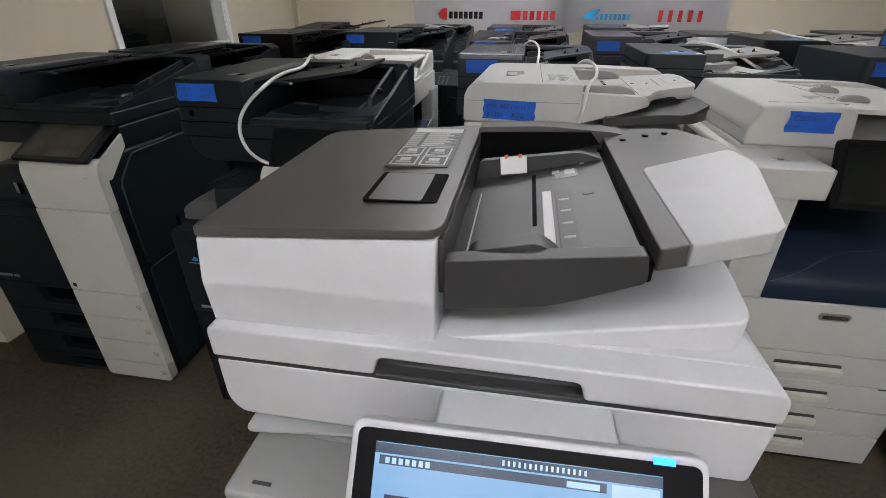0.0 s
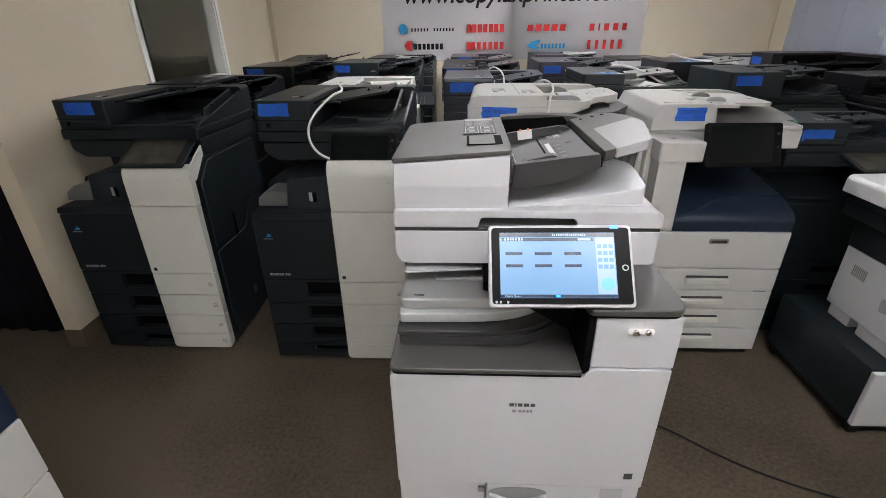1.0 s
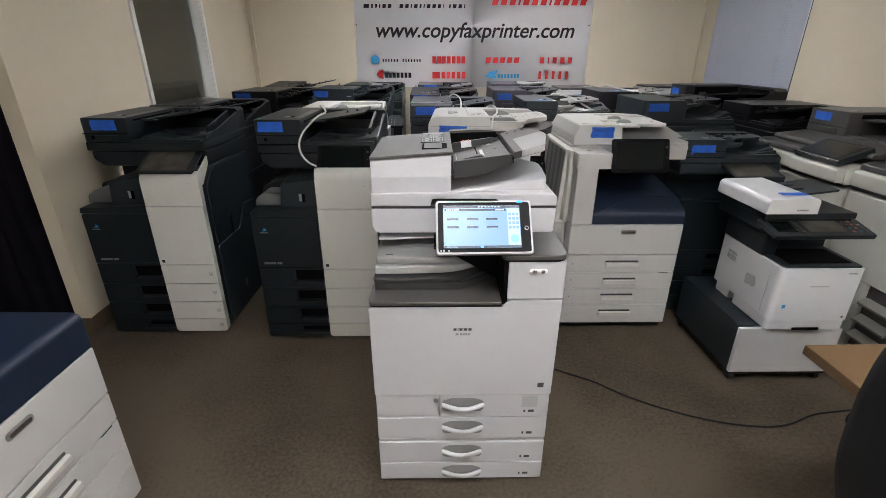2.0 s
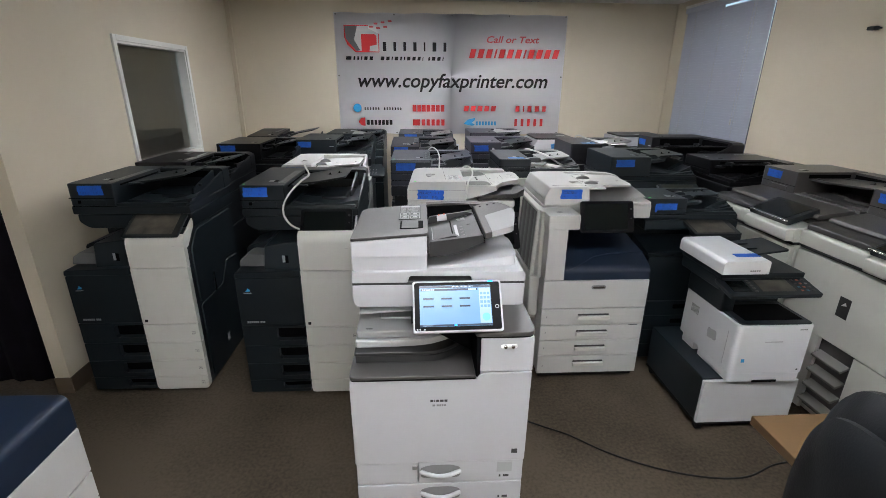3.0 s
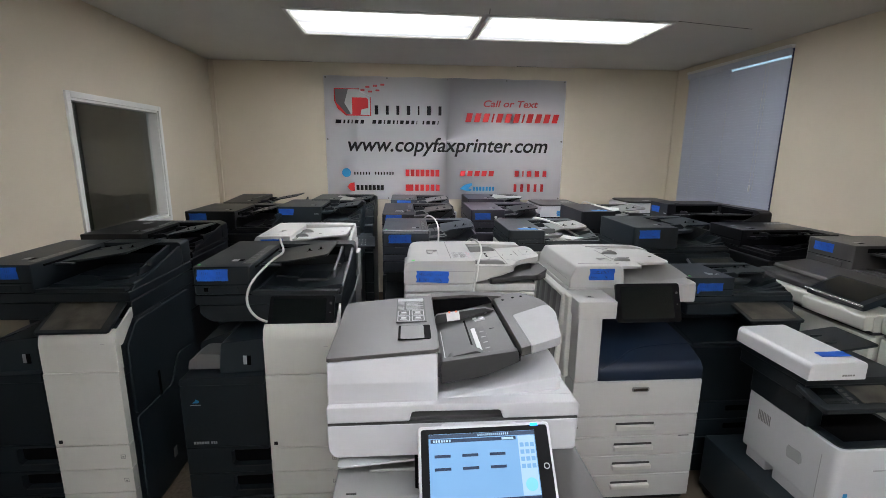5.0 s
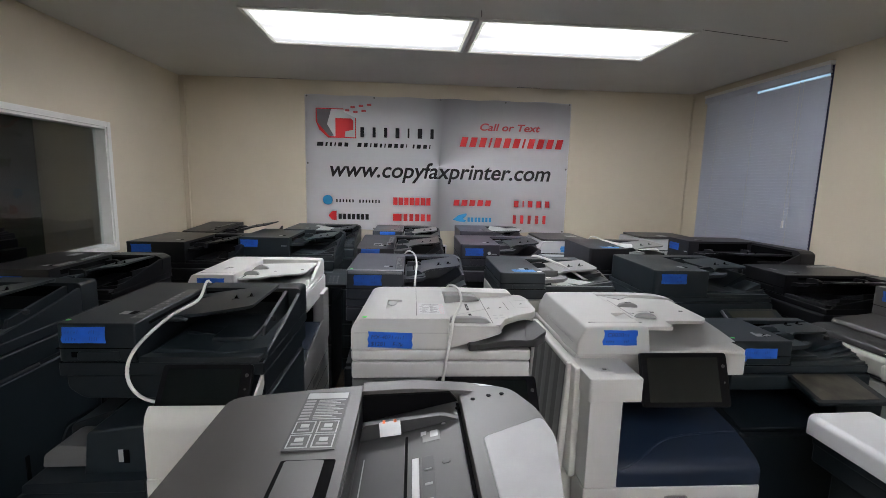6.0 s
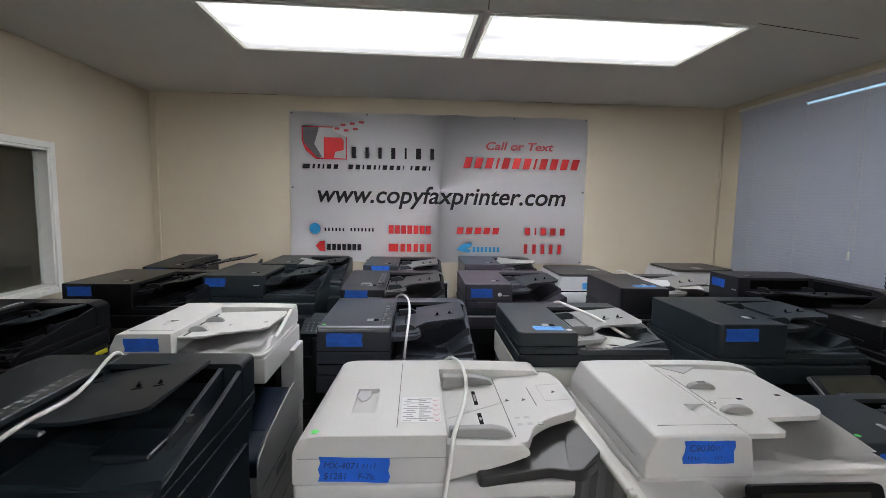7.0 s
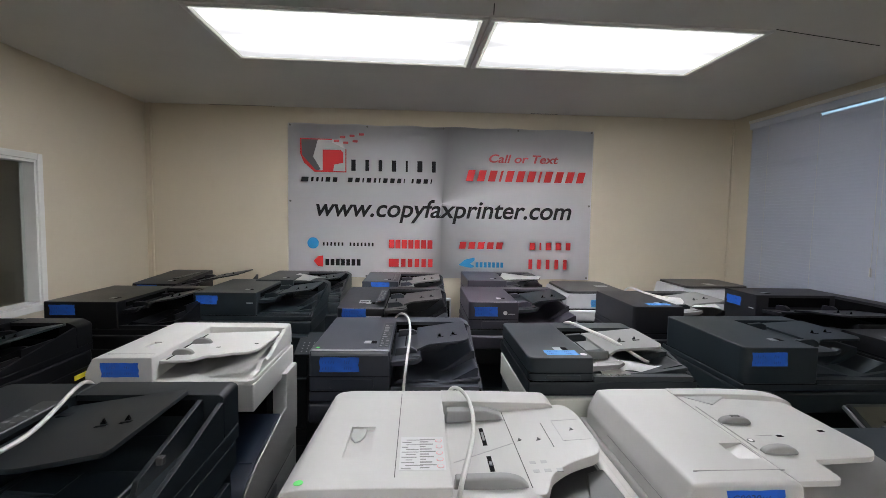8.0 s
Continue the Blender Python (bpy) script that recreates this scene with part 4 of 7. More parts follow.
# ---------------------------------------------------------------- general copier
def copier(x, y, label, W=0.6, D=0.64, yaw=0.0, body=None, top=None, scan=None, scan_z=0.93, scan_h=0.07, fh=0.16, hw=0.22, tape=(0.03, 0.05), tape_w=0.12,
           setback=0.11, tape_mat=None, tape_tilt=0.0, slab=0.03, rear=True, tray=None, drop=0.05, rise=0.04, strip=True, guides=None, lid=None, badge=False, group="", boxy=False, slope=0.0, corner=0.012, edge=0.010, keypad=None, back=0.098):
    body, top = body or BLACK, top or BLACK
    scan = scan or top
    c = thing("copier", label, "copier", x, y, 0, yaw, group)
    P = lambda n, b, m, l="", par=c: part(n, b, m, par, l)
    casters(c, W, D)
    P("body", box(0.006, W - 0.006, 0.03, D, 0.03, 0.70, 0.008), body)
    P("front_door", prism(rounded(rect(0.004, W - 0.004, 0.42, 0.70), 0.01), "y", 0, 0.031, 0.004), body)
    for i in range(4):
        a, b = 0.03 + i * 0.0965, 0.03 + i * 0.0965 + 0.093
        d = P("drawer", box(0.004, W - 0.004, 0.002, 0.031, a, b, 0.003), body)
        P("handle", prism(rounded(rect(W * 0.36, W * 0.64, a + 0.045, a + 0.072), 0.008), "y", 0.0, 0.0035, 0), PIT, par=d)
    P("column", box(W - 0.19, W - 0.006, 0.03, D, 0.70, scan_z, 0.008), body)
    P("rear_housing", box(0.006, W - 0.19, D * 0.6, D, 0.70, scan_z, 0.004), BLACK)
    P("output_tray", prism([(0.03, 0.715), (D * 0.6, 0.76), (D * 0.6, 0.70), (0.03, 0.70)], "x", 0.008, W - 0.19, 0.004), BLACK)
    P("scanner", box(0, W, setback - 0.015, D + 0.01, scan_z, scan_z + scan_h - 0.001, 0.008), scan)
    h = feeder(c, 0.0, setback, scan_z + scan_h, W, D - setback + 0.02, fh, hw, top, tray=tray, lid=lid or top, slab=slab, rear=rear, tray_drop=drop, tray_rise=rise, strip=strip, guides=guides, boxy=boxy, slope=slope, corner=corner, edge=edge, back=back)
    if badge:
        P("badge", box(hw - 0.055, hw - 0.018, setback - 0.001, setback + 0.001, scan_z + scan_h + fh * 0.62, scan_z + scan_h + fh * 0.62 + 0.006, 0), LIGHT)
    if tape:
        if tape_tilt:
            tape_on(c, tape[0], tape[1], scan_z + scan_h + fh + 0.0006, tape_w, 0.05, tilt=tape_tilt, mat=tape_mat)
        else:
            tape_on(c, tape[0], setback - 0.0006, scan_z + scan_h + tape[1], tape_w, 0.05, mat=tape_mat)
    if keypad:
        m = pose(*keypad, 22, 0, 0)
        kp = P("keypad", moved(prism(rounded(rect(-0.08, 0.08, 0, 0.14), 0.008), "z", -0.025, 0, 0.003), m), BLACK)
        for i in range(12):
            P("key", moved(box(-0.05 + (i % 3) * 0.026, -0.043 + (i % 3) * 0.026, 0.02 + (i // 3) * 0.024, 0.027 + (i // 3) * 0.024, 0, 0.002, 0.0005), m), GUIDE if i % 4 else MID, par=kp)
        P("keypad_arm", moved(box(-0.05, 0.05, 0.06, 0.22, -0.06, -0.02, 0.004), m), BLACK, par=kp)
    return c


NOTICE = surface("notice_paper", (0.56, 0.56, 0.57), 0.5, var=0.03, bump=0)
BED = surface("smoke_grey_plastic", (0.043, 0.042, 0.042), 0.42, var=0.08, grain=800, bump=0.1)
INLAY = surface("worn_grey_plastic", (0.31, 0.31, 0.315), 0.36, var=0.07, scale=14, grain=700, bump=0.1)


# ---------------------------------------------------------------- the copier with the lit screen
def lit_copier(x, y):
    c = thing("copier", "white and dark grey floor copier with a lit touch screen", "copier", x, y)
    P = lambda n, b, m, l="", par=c: part(n, b, m, par, l)
    W = 0.587
    P("body", box(0.008, W - 0.006, 0.03, 0.68, 0.03, 0.72, 0.006), WHITE)
    P("base", box(0.02, W - 0.02, 0.03, 0.66, 0.008, 0.032, 0.003), DARK)
    casters(c, W, 0.68, 0.08, 0.014)
    # drawers
    P("toner_door", box(0.004, 0.214, 0.002, 0.03, 0.303, 0.396, 0.003), WHITE)
    P("latch", box(0.196, 0.212, -0.004, 0.003, 0.368, 0.384, 0.0015), MID)
    for i, (a, b) in enumerate(((0.303, 0.396), (0.207, 0.299), (0.097, 0.19), (0.016, 0.093))):
        x0 = 0.218 if i == 0 else 0.004
        d = P("drawer", box(x0, W - 0.004, 0.0, 0.03, a, b, 0.003), WHITE)
        hz = b - 0.012
        P("grip", prism(rounded([(0.226, hz - 0.055), (0.362, hz - 0.055), (0.366, hz - 0.012), (0.33, hz), (0.258, hz), (0.222, hz - 0.012)], 0.014), "y", -0.0012, 0.004, 0), MID, par=d)
        arc = [(0.224 + 0.14 * k / 8, -0.002 - 0.016 * math.sin(math.pi * k / 8), hz - 0.026 - 0.008 * math.sin(math.pi * k / 8)) for k in range(9)]
        P("handle", moved(tube(arc, 0.0075), Matrix.Identity(4)), WHITE, "white bow handle", par=d)
        bar_row("tray_number", [0.006, -0.003, 0.02], 0.01, 0.003, d, DARK, pose(0.5, -0.0006, a + 0.02))
        if i == 0:
            P("size_card", box(0.492, 0.545, -0.0012, 0.001, 0.345, 0.388, 0.0005), LIGHT, par=d)
    P("seam_strip", box(0.006, W - 0.006, 0.004, 0.03, 0.193, 0.203, 0.002), LIGHT)
    # front door with the step on its top edge
    dr = P("front_door", prism(rounded([(0.002, 0.4), (W - 0.002, 0.4), (W + 0.001, 0.756), (0.428, 0.756), (0.414, 0.745), (0.41, 0.735), (0.0, 0.735)], [0.004, 0.004, 0.003, 0.008, 0.004, 0.004, 0.012]), "y", -0.004, 0.03, 0.005), WHITE)
    bar_row("badge", [0.01, 0.003, 0.01, 0.012, 0.01], 0.0085, 0.0028, dr, DARK, pose(0.259, -0.0046, 0.651))
    bar_row("badge", [0.009, -0.001, 0.007, 0.006, 0.006, 0.006], 0.007, 0.0018, dr, MID, pose(0.266, -0.0046, 0.634))
    P("badge", merge(box(0.538, 0.558, -0.0048, -0.004, 0.43, 0.448, 0)), DARK, par=dr)
    P("upper_cover", prism(rounded(rect(0.42, W + 0.002, 0.761, 0.884), [0.004, 0.004, 0.004, 0.004]), "y", -0.003, 0.20, 0.005), WHITE)
    hk = P("hook", prism(rounded(rect(0.482, 0.534, 0.848, 0.860), 0.006), "y", -0.008, -0.002, 0.002), INK_WHITE, "white double hook")
    for sx in (0.496, 0.520):
        P("hook_knob", cyl((sx, 0.855), 0.0060, -0.014, -0.006, "y", 14, 0.002), CHROME, par=hk)
    P("right_column", box(0.42, W, 0.19, 0.68, 0.72, 0.9, 0.006), WHITE)
    P("shelf_top", prism(rounded([(0.40, -0.008), (W + 0.006, -0.008), (W + 0.006, 0.30), (0.40, 0.30)], [0.02, 0.035, 0.004, 0.004]), "z", 0.8895, 0.905, 0.005), DARK2, "dark grey shelf")
    P("shelf_edge", prism(rounded([(0.404, -0.006), (W + 0.004, -0.006), (W + 0.004, 0.30), (0.404, 0.30)], [0.02, 0.035, 0.004, 0.004]), "z", 0.8845, 0.8893, 0.001), PIT)
    # column side painted near-black for the shade inside the output space
    P("column_side_shade", prism([(0.0, 0.74), (0.0, 0.89), (0.3, 0.89), (0.3, 0.74)], "x", 0.405, 0.421, 0.002), PIT)
    # paper output
    P("output_floor", prism(rounded([(0.0, -0.006), (0.405, -0.006), (0.405, 0.34), (0.0, 0.34)], [0.02, 0.004, 0, 0]), "z", 0.7395, 0.752, 0.004), DARK2, "dark grey output floor")
    P("output_lip", prism(rounded([(0.002, -0.0055), (0.406, -0.0055), (0.406, 0.30), (0.002, 0.30)], [0.02, 0.004, 0, 0]), "z", 0.7352, 0.7393, 0.0006), PIT)
    P("rear_housing", box(0.01, 0.41, 0.34, 0.66, 0.72, 0.905, 0.004), DARK)
    P("inner_tray", prism(rounded([(0.012, 0.074), (0.30, 0.074), (0.40, 0.16), (0.40, 0.34), (0.012, 0.34)], [0.008, 0.05, 0.05, 0, 0]), "z", 0.7525, 0.779, 0.003), DARK)
    P("inner_rim", prism(rounded([(0.010, 0.070), (0.29, 0.070), (0.39, 0.155), (0.39, 0.34), (0.010, 0.34)], [0.008, 0.06, 0.05, 0, 0]), "z", 0.780, 0.794, 0.003), DARK)
    bm = prism(rounded([(0.012, 0.095), (0.25, 0.10), (0.40, 0.2), (0.40, 0.34), (0.012, 0.34)], [0.012, 0.1, 0.05, 0, 0], 6), "z", 0.797, 0.822, 0.004)
    for v in bm.verts:
        v.co.z -= 0.35 * max(0, v.co.x - 0.2) * max(0, 0.3 - v.co.y)
    P("output_tray", bm, LIGHT, "pale grey output tray")
    bm = prism(rounded([(0.014, 0.112), (0.24, 0.115), (0.38, 0.21), (0.38, 0.34), (0.014, 0.34)], [0.012, 0.08, 0.05, 0, 0], 6), "z", 0.8225, 0.85, 0.006)
    for v in bm.verts:
        v.co.z -= 0.35 * max(0, v.co.x - 0.18) * max(0, 0.32 - v.co.y)
    P("output_tray", bm, GUIDE, "grey upper output tray")
    P("tray_step", box(0.09, 0.26, 0.20, 0.335, 0.848, 0.856, 0.003), GUIDE)
    P("slot", box(0.045, 0.068, 0.128, 0.132, 0.849, 0.8512, 0), DARK)
    bm = prism(rounded([(0.02, 0.17), (0.30, 0.20), (0.36, 0.24), (0.36, 0.34), (0.02, 0.34)], 0.01), "z", 0.884, 0.889, 0.001)
    P("output_tray", bm, LIGHT, "thin pale sheet tray")
    # added black block: darkens the right of the output space as shade would
    P("chute", prism(rounded([(0.20, 0.882), (0.26, 0.862), (0.33, 0.82), (0.404, 0.775), (0.404, 0.903), (0.20, 0.903)], [0.002, 0.05, 0.05, 0, 0, 0.002]), "y", 0.10, 0.345, 0.002), PIT, "black block added for the shade in the output space")
    P("sheet_support", box(0.02, 0.36, 0.30, 0.34, 0.85, 0.884, 0.002), DARK)
    # scanner and lid
    P("scanner", prism(rounded([(0.0, 0.987), (0.0, 0.925), (0.015, 0.905), (W, 0.905), (W + 0.004, 0.987)], [0.003, 0.02, 0.01, 0.008, 0.003]), "y", 0.182, 0.64, 0.005), WHITE)
    P("gasket", box(0.001, W + 0.002, 0.1835, 0.62, 0.9865, 0.9965, 0.0005), DARK)
    lid = P("scanner_lid", merge(prism(rounded([(0.0, 0.996), (0.188, 0.996), (0.194, 1.020), (0.402, 1.018), (0.408, 0.996), (W + 0.004, 0.996), (W + 0.004, 1.025), (W - 0.006, 1.034), (0.26, 1.038), (0.0, 1.036)], [0.004, 0.004, 0.008, 0.008, 0.004, 0.004, 0.01, 0.006, 0, 0.008]), "y", 0.178, 0.215, 0.005),
        prism(rounded([(0.0, 0.996), (W + 0.004, 0.996), (W + 0.004, 1.025), (W - 0.006, 1.034), (0.26, 1.038), (0.0, 1.036)], [0.004, 0.004, 0.01, 0.006, 0, 0.008]), "y", 0.2145, 0.60, 0.003)), WHITE)
    P("lid_grip", prism(rounded([(0.181, 0.988), (0.181, 0.994), (0.196, 0.996), (0.2145, 1.022), (0.2145, 0.988)], 0.002), "x", 0.190, 0.406, 0.001), DARK, par=lid)
    bm = prism(rounded([(0.25, 0.20), (W - 0.02, 0.235), (W - 0.025, 0.33), (W - 0.10, 0.52), (0.25, 0.56)], [0.01, 0.02, 0.03, 0.06, 0.01]), "z", 1.022, 1.037, 0.006, 3)
    for v in bm.verts:
        if v.co.z > 1.027:
            v.co.z += 0.012 * min(1.0, max(0.0, v.co.x - 0.27) / 0.2)
            v.co.z += 0.055 * max(0, v.co.x - 0.3) / 0.28 * min(1, max(0, v.co.y - 0.15) / 0.2)
    P("output_plate", bm, WHITE, par=lid)
    # feeder
    hs = P("feeder_housing", prism([(0.1945, 1.030), (0.190, 1.088), (0.199, 1.135), (0.58, 1.135), (0.58, 1.030)], "x", 0.002, 0.254, 0.003, 2, 8), WHITE, "white feeder housing")
    for v in hs.data.vertices:
        if v.co.z > 1.11:
            v.co.z += 0.001 + 0.070 * v.co.x
    P("rear_cover", prism(rounded([(0.005, 0.986), (0.005, 1.118), (0.25, 1.146), (0.50, 1.150), (W - 0.03, 1.138), (W - 0.004, 1.09), (W - 0.004, 0.986)], [0, 0.03, 0.05, 0.05, 0.04, 0.03, 0]), "y", 0.600, 0.650, 0.008, 3), WHITE, "white hinge cover")
    P("inner_wall", prism([(0.208, 1.09), (0.208, 1.150), (0.59, 1.150), (0.59, 1.09)], "x", 0.2545, 0.2605, 0.001), DARK)
    def cover_top(x):
        return 1.147 + 0.115 * x - 0.2 * max(0.0, x - 0.1) ** 1.5
    def on_cover(b, dz=0.0):
        for v in b.verts:
            v.co.z += cover_top(v.co.x) + dz
        return b
    cv = P("feeder_cover", on_cover(prism(rounded([(0.0, 0.196), (0.259, 0.196), (0.259, 0.605), (0.0, 0.585)], [0.012, 0.024, 0.004, 0.03]), "z", -0.0095, 0.0, 0.003, 3)), DARK2, "warm dark grey feeder cover")
    # flat near-black plate in place of the shade in a deep pocket
    P("cover_pocket", on_cover(prism(rounded(rect(0.162, 0.243, 0.262, 0.352), 0.005), "z", -0.002, 0.0006, 0)), PIT, par=cv)
    P("cover_latch", on_cover(prism(rounded(rect(0.168, 0.226, 0.264, 0.350), 0.005), "z", -0.002, 0.0009, 0.0003)), DARK2, par=cv)
    lb = P("label_plate", on_cover(prism(rect(0.154, 0.236, 0.378, 0.575), "z", -0.002, 0.0005, 0)), DARK, par=cv)
    P("bar", on_cover(prism(rect(0.157, 0.233, 0.548, 0.571), "z", 0.0, 0.0008, 0)), LIGHT, par=lb)
    for k in range(13):
        P("bar", on_cover(prism(rect(0.182, 0.231 - 0.008 * (k % 3), 0.470 + k * 0.0058, 0.4725 + k * 0.0058), "z", 0.0, 0.0008, 0)), GUIDE if k % 2 else LIGHT, par=lb)
    for k in range(7):
        P("bar", on_cover(prism(rect(0.158, 0.176, 0.470 + k * 0.0108, 0.4765 + k * 0.0108), "z", 0.0, 0.0008, 0)), GUIDE, par=lb)
    for u, v in ((0.158, 0.426), (0.197, 0.426), (0.158, 0.384), (0.197, 0.384)):
        for e in ((0, 0.034, 0, 0.002), (0, 0.034, 0.036, 0.038), (0, 0.002, 0.002, 0.036), (0.032, 0.034, 0.002, 0.036), (0.007, 0.026, 0.008, 0.014), (0.010, 0.024, 0.018, 0.029)):
            P("bar", on_cover(prism(rect(u + e[0], u + e[1], v + e[2], v + e[3]), "z", 0.0, 0.0008, 0)), LIGHT if e[1] != 0.026 else GUIDE, par=lb)
    # feeder tray: front wall, bed, hinge gap and extension, rising outwards
    P("tray_front", prism(rounded([(0.262, 1.080), (0.262, 1.135), (0.30, 1.140), (0.441, 1.158), (0.445, 1.130), (0.36, 1.093)], [0.004, 0.006, 0.01, 0.004, 0.006, 0.03]), "y", 0.194, 0.214, 0.004), DARK, "dark grey tray wall")
    def bed(x0, x1, y0, y1, dz=0.0, t=0.012, r=0.004):
        b = prism(rounded(rect(x0, x1, y0, y1), r), "z", -t, 0, 0.002)
        for v in b.verts:
            v.co.z += 1.108 + 0.235 * (v.co.x - 0.262) + dz
        return b
    tr = P("feeder_tray", bed(0.258, 0.442, 0.206, 0.56), BED, "dark grey paper tray")
    P("tray_plate", bed(0.264, 0.344, 0.24, 0.552, 0.0007, 0.002, 0.002), DARK, par=tr)
    for q in ((0.372, 0.382, 0.462, 0.474), (0.388, 0.402, 0.452, 0.472), (0.410, 0.417, 0.486, 0.496)):
        P("sticker", bed(*q, 0.0012, 0.002, 0.001), NOTICE, par=tr)
    P("groove", bed(0.275, 0.2785, 0.25, 0.43, 0.0008, 0.002, 0), LIGHT, par=tr)
    P("groove", bed(0.345, 0.350, 0.30, 0.47, 0.0008, 0.002, 0), PIT, par=tr)
    P("ruler", bed(0.357, 0.368, 0.215, 0.40, 0.001, 0.002, 0.001), NOTICE, par=tr)
    P("ruler_scale", bed(0.372, 0.392, 0.215, 0.40, 0.0007, 0.002, 0.001), DARK, par=tr)
    for k in range(5):
        P("scale_mark", bed(0.376, 0.388, 0.225 + k * 0.034, 0.231 + k * 0.034, 0.0014, 0.002, 0), MID, par=tr)
    P("symbol", bed(0.404, 0.418, 0.37, 0.382, 0.001, 0.002, 0.005), DARK, par=tr)
    P("label", bed(0.375, 0.405, 0.44, 0.47, 0.001, 0.002, 0.001), MID, par=tr)
    P("front_guide", prism(rounded([(0.275, 1.104), (0.283, 1.138), (0.35, 1.153), (0.37, 1.138), (0.372, 1.126)], [0.003, 0.012, 0.015, 0.01, 0.003]), "y", 0.212, 0.236, 0.004), DARK, par=tr)
    P("rear_guide", prism(rounded([(0.262, 1.108), (0.268, 1.140), (0.41, 1.160), (0.44, 1.152)], [0.003, 0.008, 0.008, 0.003]), "y", 0.488, 0.50, 0.002), DARK, par=tr)
    cd = P("card", moved(box(0.0, 0.038, -0.001, 0.0, 0.0, 0.025, 0.0003), pose(0.30, 0.478, 1.124, -20, -7, 0)), NOTICE, "white notice card with orange clips", par=tr)
    for k in (0.009, 0.029):
        P("clip", moved(box(k - 0.0025, k + 0.0025, -0.002, 0.0015, 0.0225, 0.028, 0.0006), pose(0.30, 0.478, 1.124, -20, -7, 0)), INK_ORANGE, par=tr)
    P("rear_wall", prism(rounded([(0.258, 1.09), (0.258, 1.172), (0.36, 1.178), (0.47, 1.172), (0.50, 1.165), (0.46, 1.12)], [0.003, 0.004, 0.03, 0.02, 0.01, 0.03]), "y", 0.56, 0.60, 0.005), DARK2)
    b = prism(rounded([(0.449, 0.196), (0.533, 0.205), (0.542, 0.212), (0.575, 0.36), (0.576, 0.44), (0.540, 0.56), (0.449, 0.598)], [0.004, 0.003, 0.003, 0.06, 0.05, 0.05, 0.004], 6), "z", -0.022, 0, 0.004)
    for v in b.verts:
        v.co.z += 1.166 + 0.24 * (v.co.x - 0.46)
    ex = P("tray_extension", b, DARK2, "grey folding tray end")
    b = prism(rounded([(0.472, 0.1935), (0.536, 0.201), (0.545, 0.208), (0.579, 0.36), (0.572, 0.418), (0.472, 0.398)], [0.003, 0.003, 0.004, 0.05, 0.015, 0.010], 5), "z", -0.0195, 0.0014, 0.002)
    for v in b.verts:
        v.co.z += 1.166 + 0.24 * (v.co.x - 0.46)
    P("tray_inlay", b, INLAY, "paler grey inlay", par=ex)
    for hx, hy in ((0.443, 0.53), (0.472, 0.53), (0.502, 0.53), (0.526, 0.525)):
        P("hole", moved(cyl((0, 0), 0.0045, 0, 0.0016, "z", 10), Matrix.Translation((hx, hy, 1.166 + 0.24 * (hx - 0.46) if hx > 0.455 else 1.108 + 0.235 * (hx - 0.262)))), PIT, par=ex)
    # black plate painted for the dark of the recess along the rear wall
    P("rear_recess_shade", prism([(0.262, 1.112), (0.262, 1.165), (0.43, 1.172), (0.445, 1.155)], "y", 0.552, 0.561, 0), PIT)
    P("hinge", box(0.442, 0.449, 0.20, 0.56, 1.128, 1.147, 0.001), PIT)
    # control panel: a frame of its own, leaning back
    bl = Vector((0.207, -0.019, 0.915))
    m = Matrix.Translation(bl) @ pose(0, 0, 0, 52, 0, 1.2)
    w, h = 0.281, 0.163
    fr = P("control_panel", moved(prism(rounded(rect(0, w, 0, h), 0.010), "z", -0.02, 0, 0.003), m), WHITE, "white-edged touch panel")
    P("bezel", moved(prism(rounded(rect(0.006, w - 0.006, 0.006, h - 0.006), 0.007), "z", 0, 0.0012, 0), m), BEZEL, par=fr)
    d = P("display", moved(prism(rect(0.022, w - 0.035, 0.018, h - 0.016), "z", 0.001, 0.0018, 0), m), LCD, "lit blue display", par=fr)
    def ui(n, x0, x1, y0, y1, mat, z=0.0022):
        part(n, moved(prism(rect(x0, x1, y0, y1), "z", 0.0016, z, 0), m), mat, fr)
    ui("display_bar", 0.022, w - 0.035, 0.0185, 0.0245, LCD_DARK)
    ui("display_bar", 0.022, w - 0.035, h - 0.0245, h - 0.0165, LCD_DARK, 0.0021)
    ui("display_bar", 0.026, 0.205, h - 0.033, h - 0.026, LCD_DARK)
    ui("display_field", 0.026, 0.205, 0.036, h - 0.034, LCD)
    ui("display_field", 0.209, w - 0.037, 0.026, h - 0.026, LCD_PALE, 0.002)
    for k in range(7):
        ui("display_mark", 0.031 + k * 0.0055, 0.0345 + k * 0.0055, h - 0.0318, h - 0.0272, LCD_PALE, 0.0024)
    for k in range(16):
        ui("display_mark", 0.125 + k * 0.0042, 0.1268 + k * 0.0042, h - 0.0225, h - 0.0185, LCD_PALE, 0.0024)
    for r in range(2):
        for k in range(3):
            ui("display_key", 0.033 + k * 0.057, 0.066 + k * 0.057, 0.078 + r * 0.024, 0.0835 + r * 0.024, LCD_DARK, 0.0028)
    for r in range(4):
        for k in range(3):
            ui("display_key", 0.212 + k * 0.011, 0.22 + k * 0.011, 0.075 + r * 0.0135, 0.083 + r * 0.0135, LCD, 0.0028)
    part("display_key", moved(cyl((0.2285, 0.045), 0.0125, 0.0016, 0.0024, "z", 20), m), LCD_CYAN, fr)
    ui("display_key", 0.175, 0.2, h - 0.032, h - 0.0275, LCD_PALE, 0.0024)
    part("lettering", moved(words("Check Status", 0.006, 0.0002), m @ pose(0.03, 0.0195, 0.0024, -90)), LCD_PALE, fr)
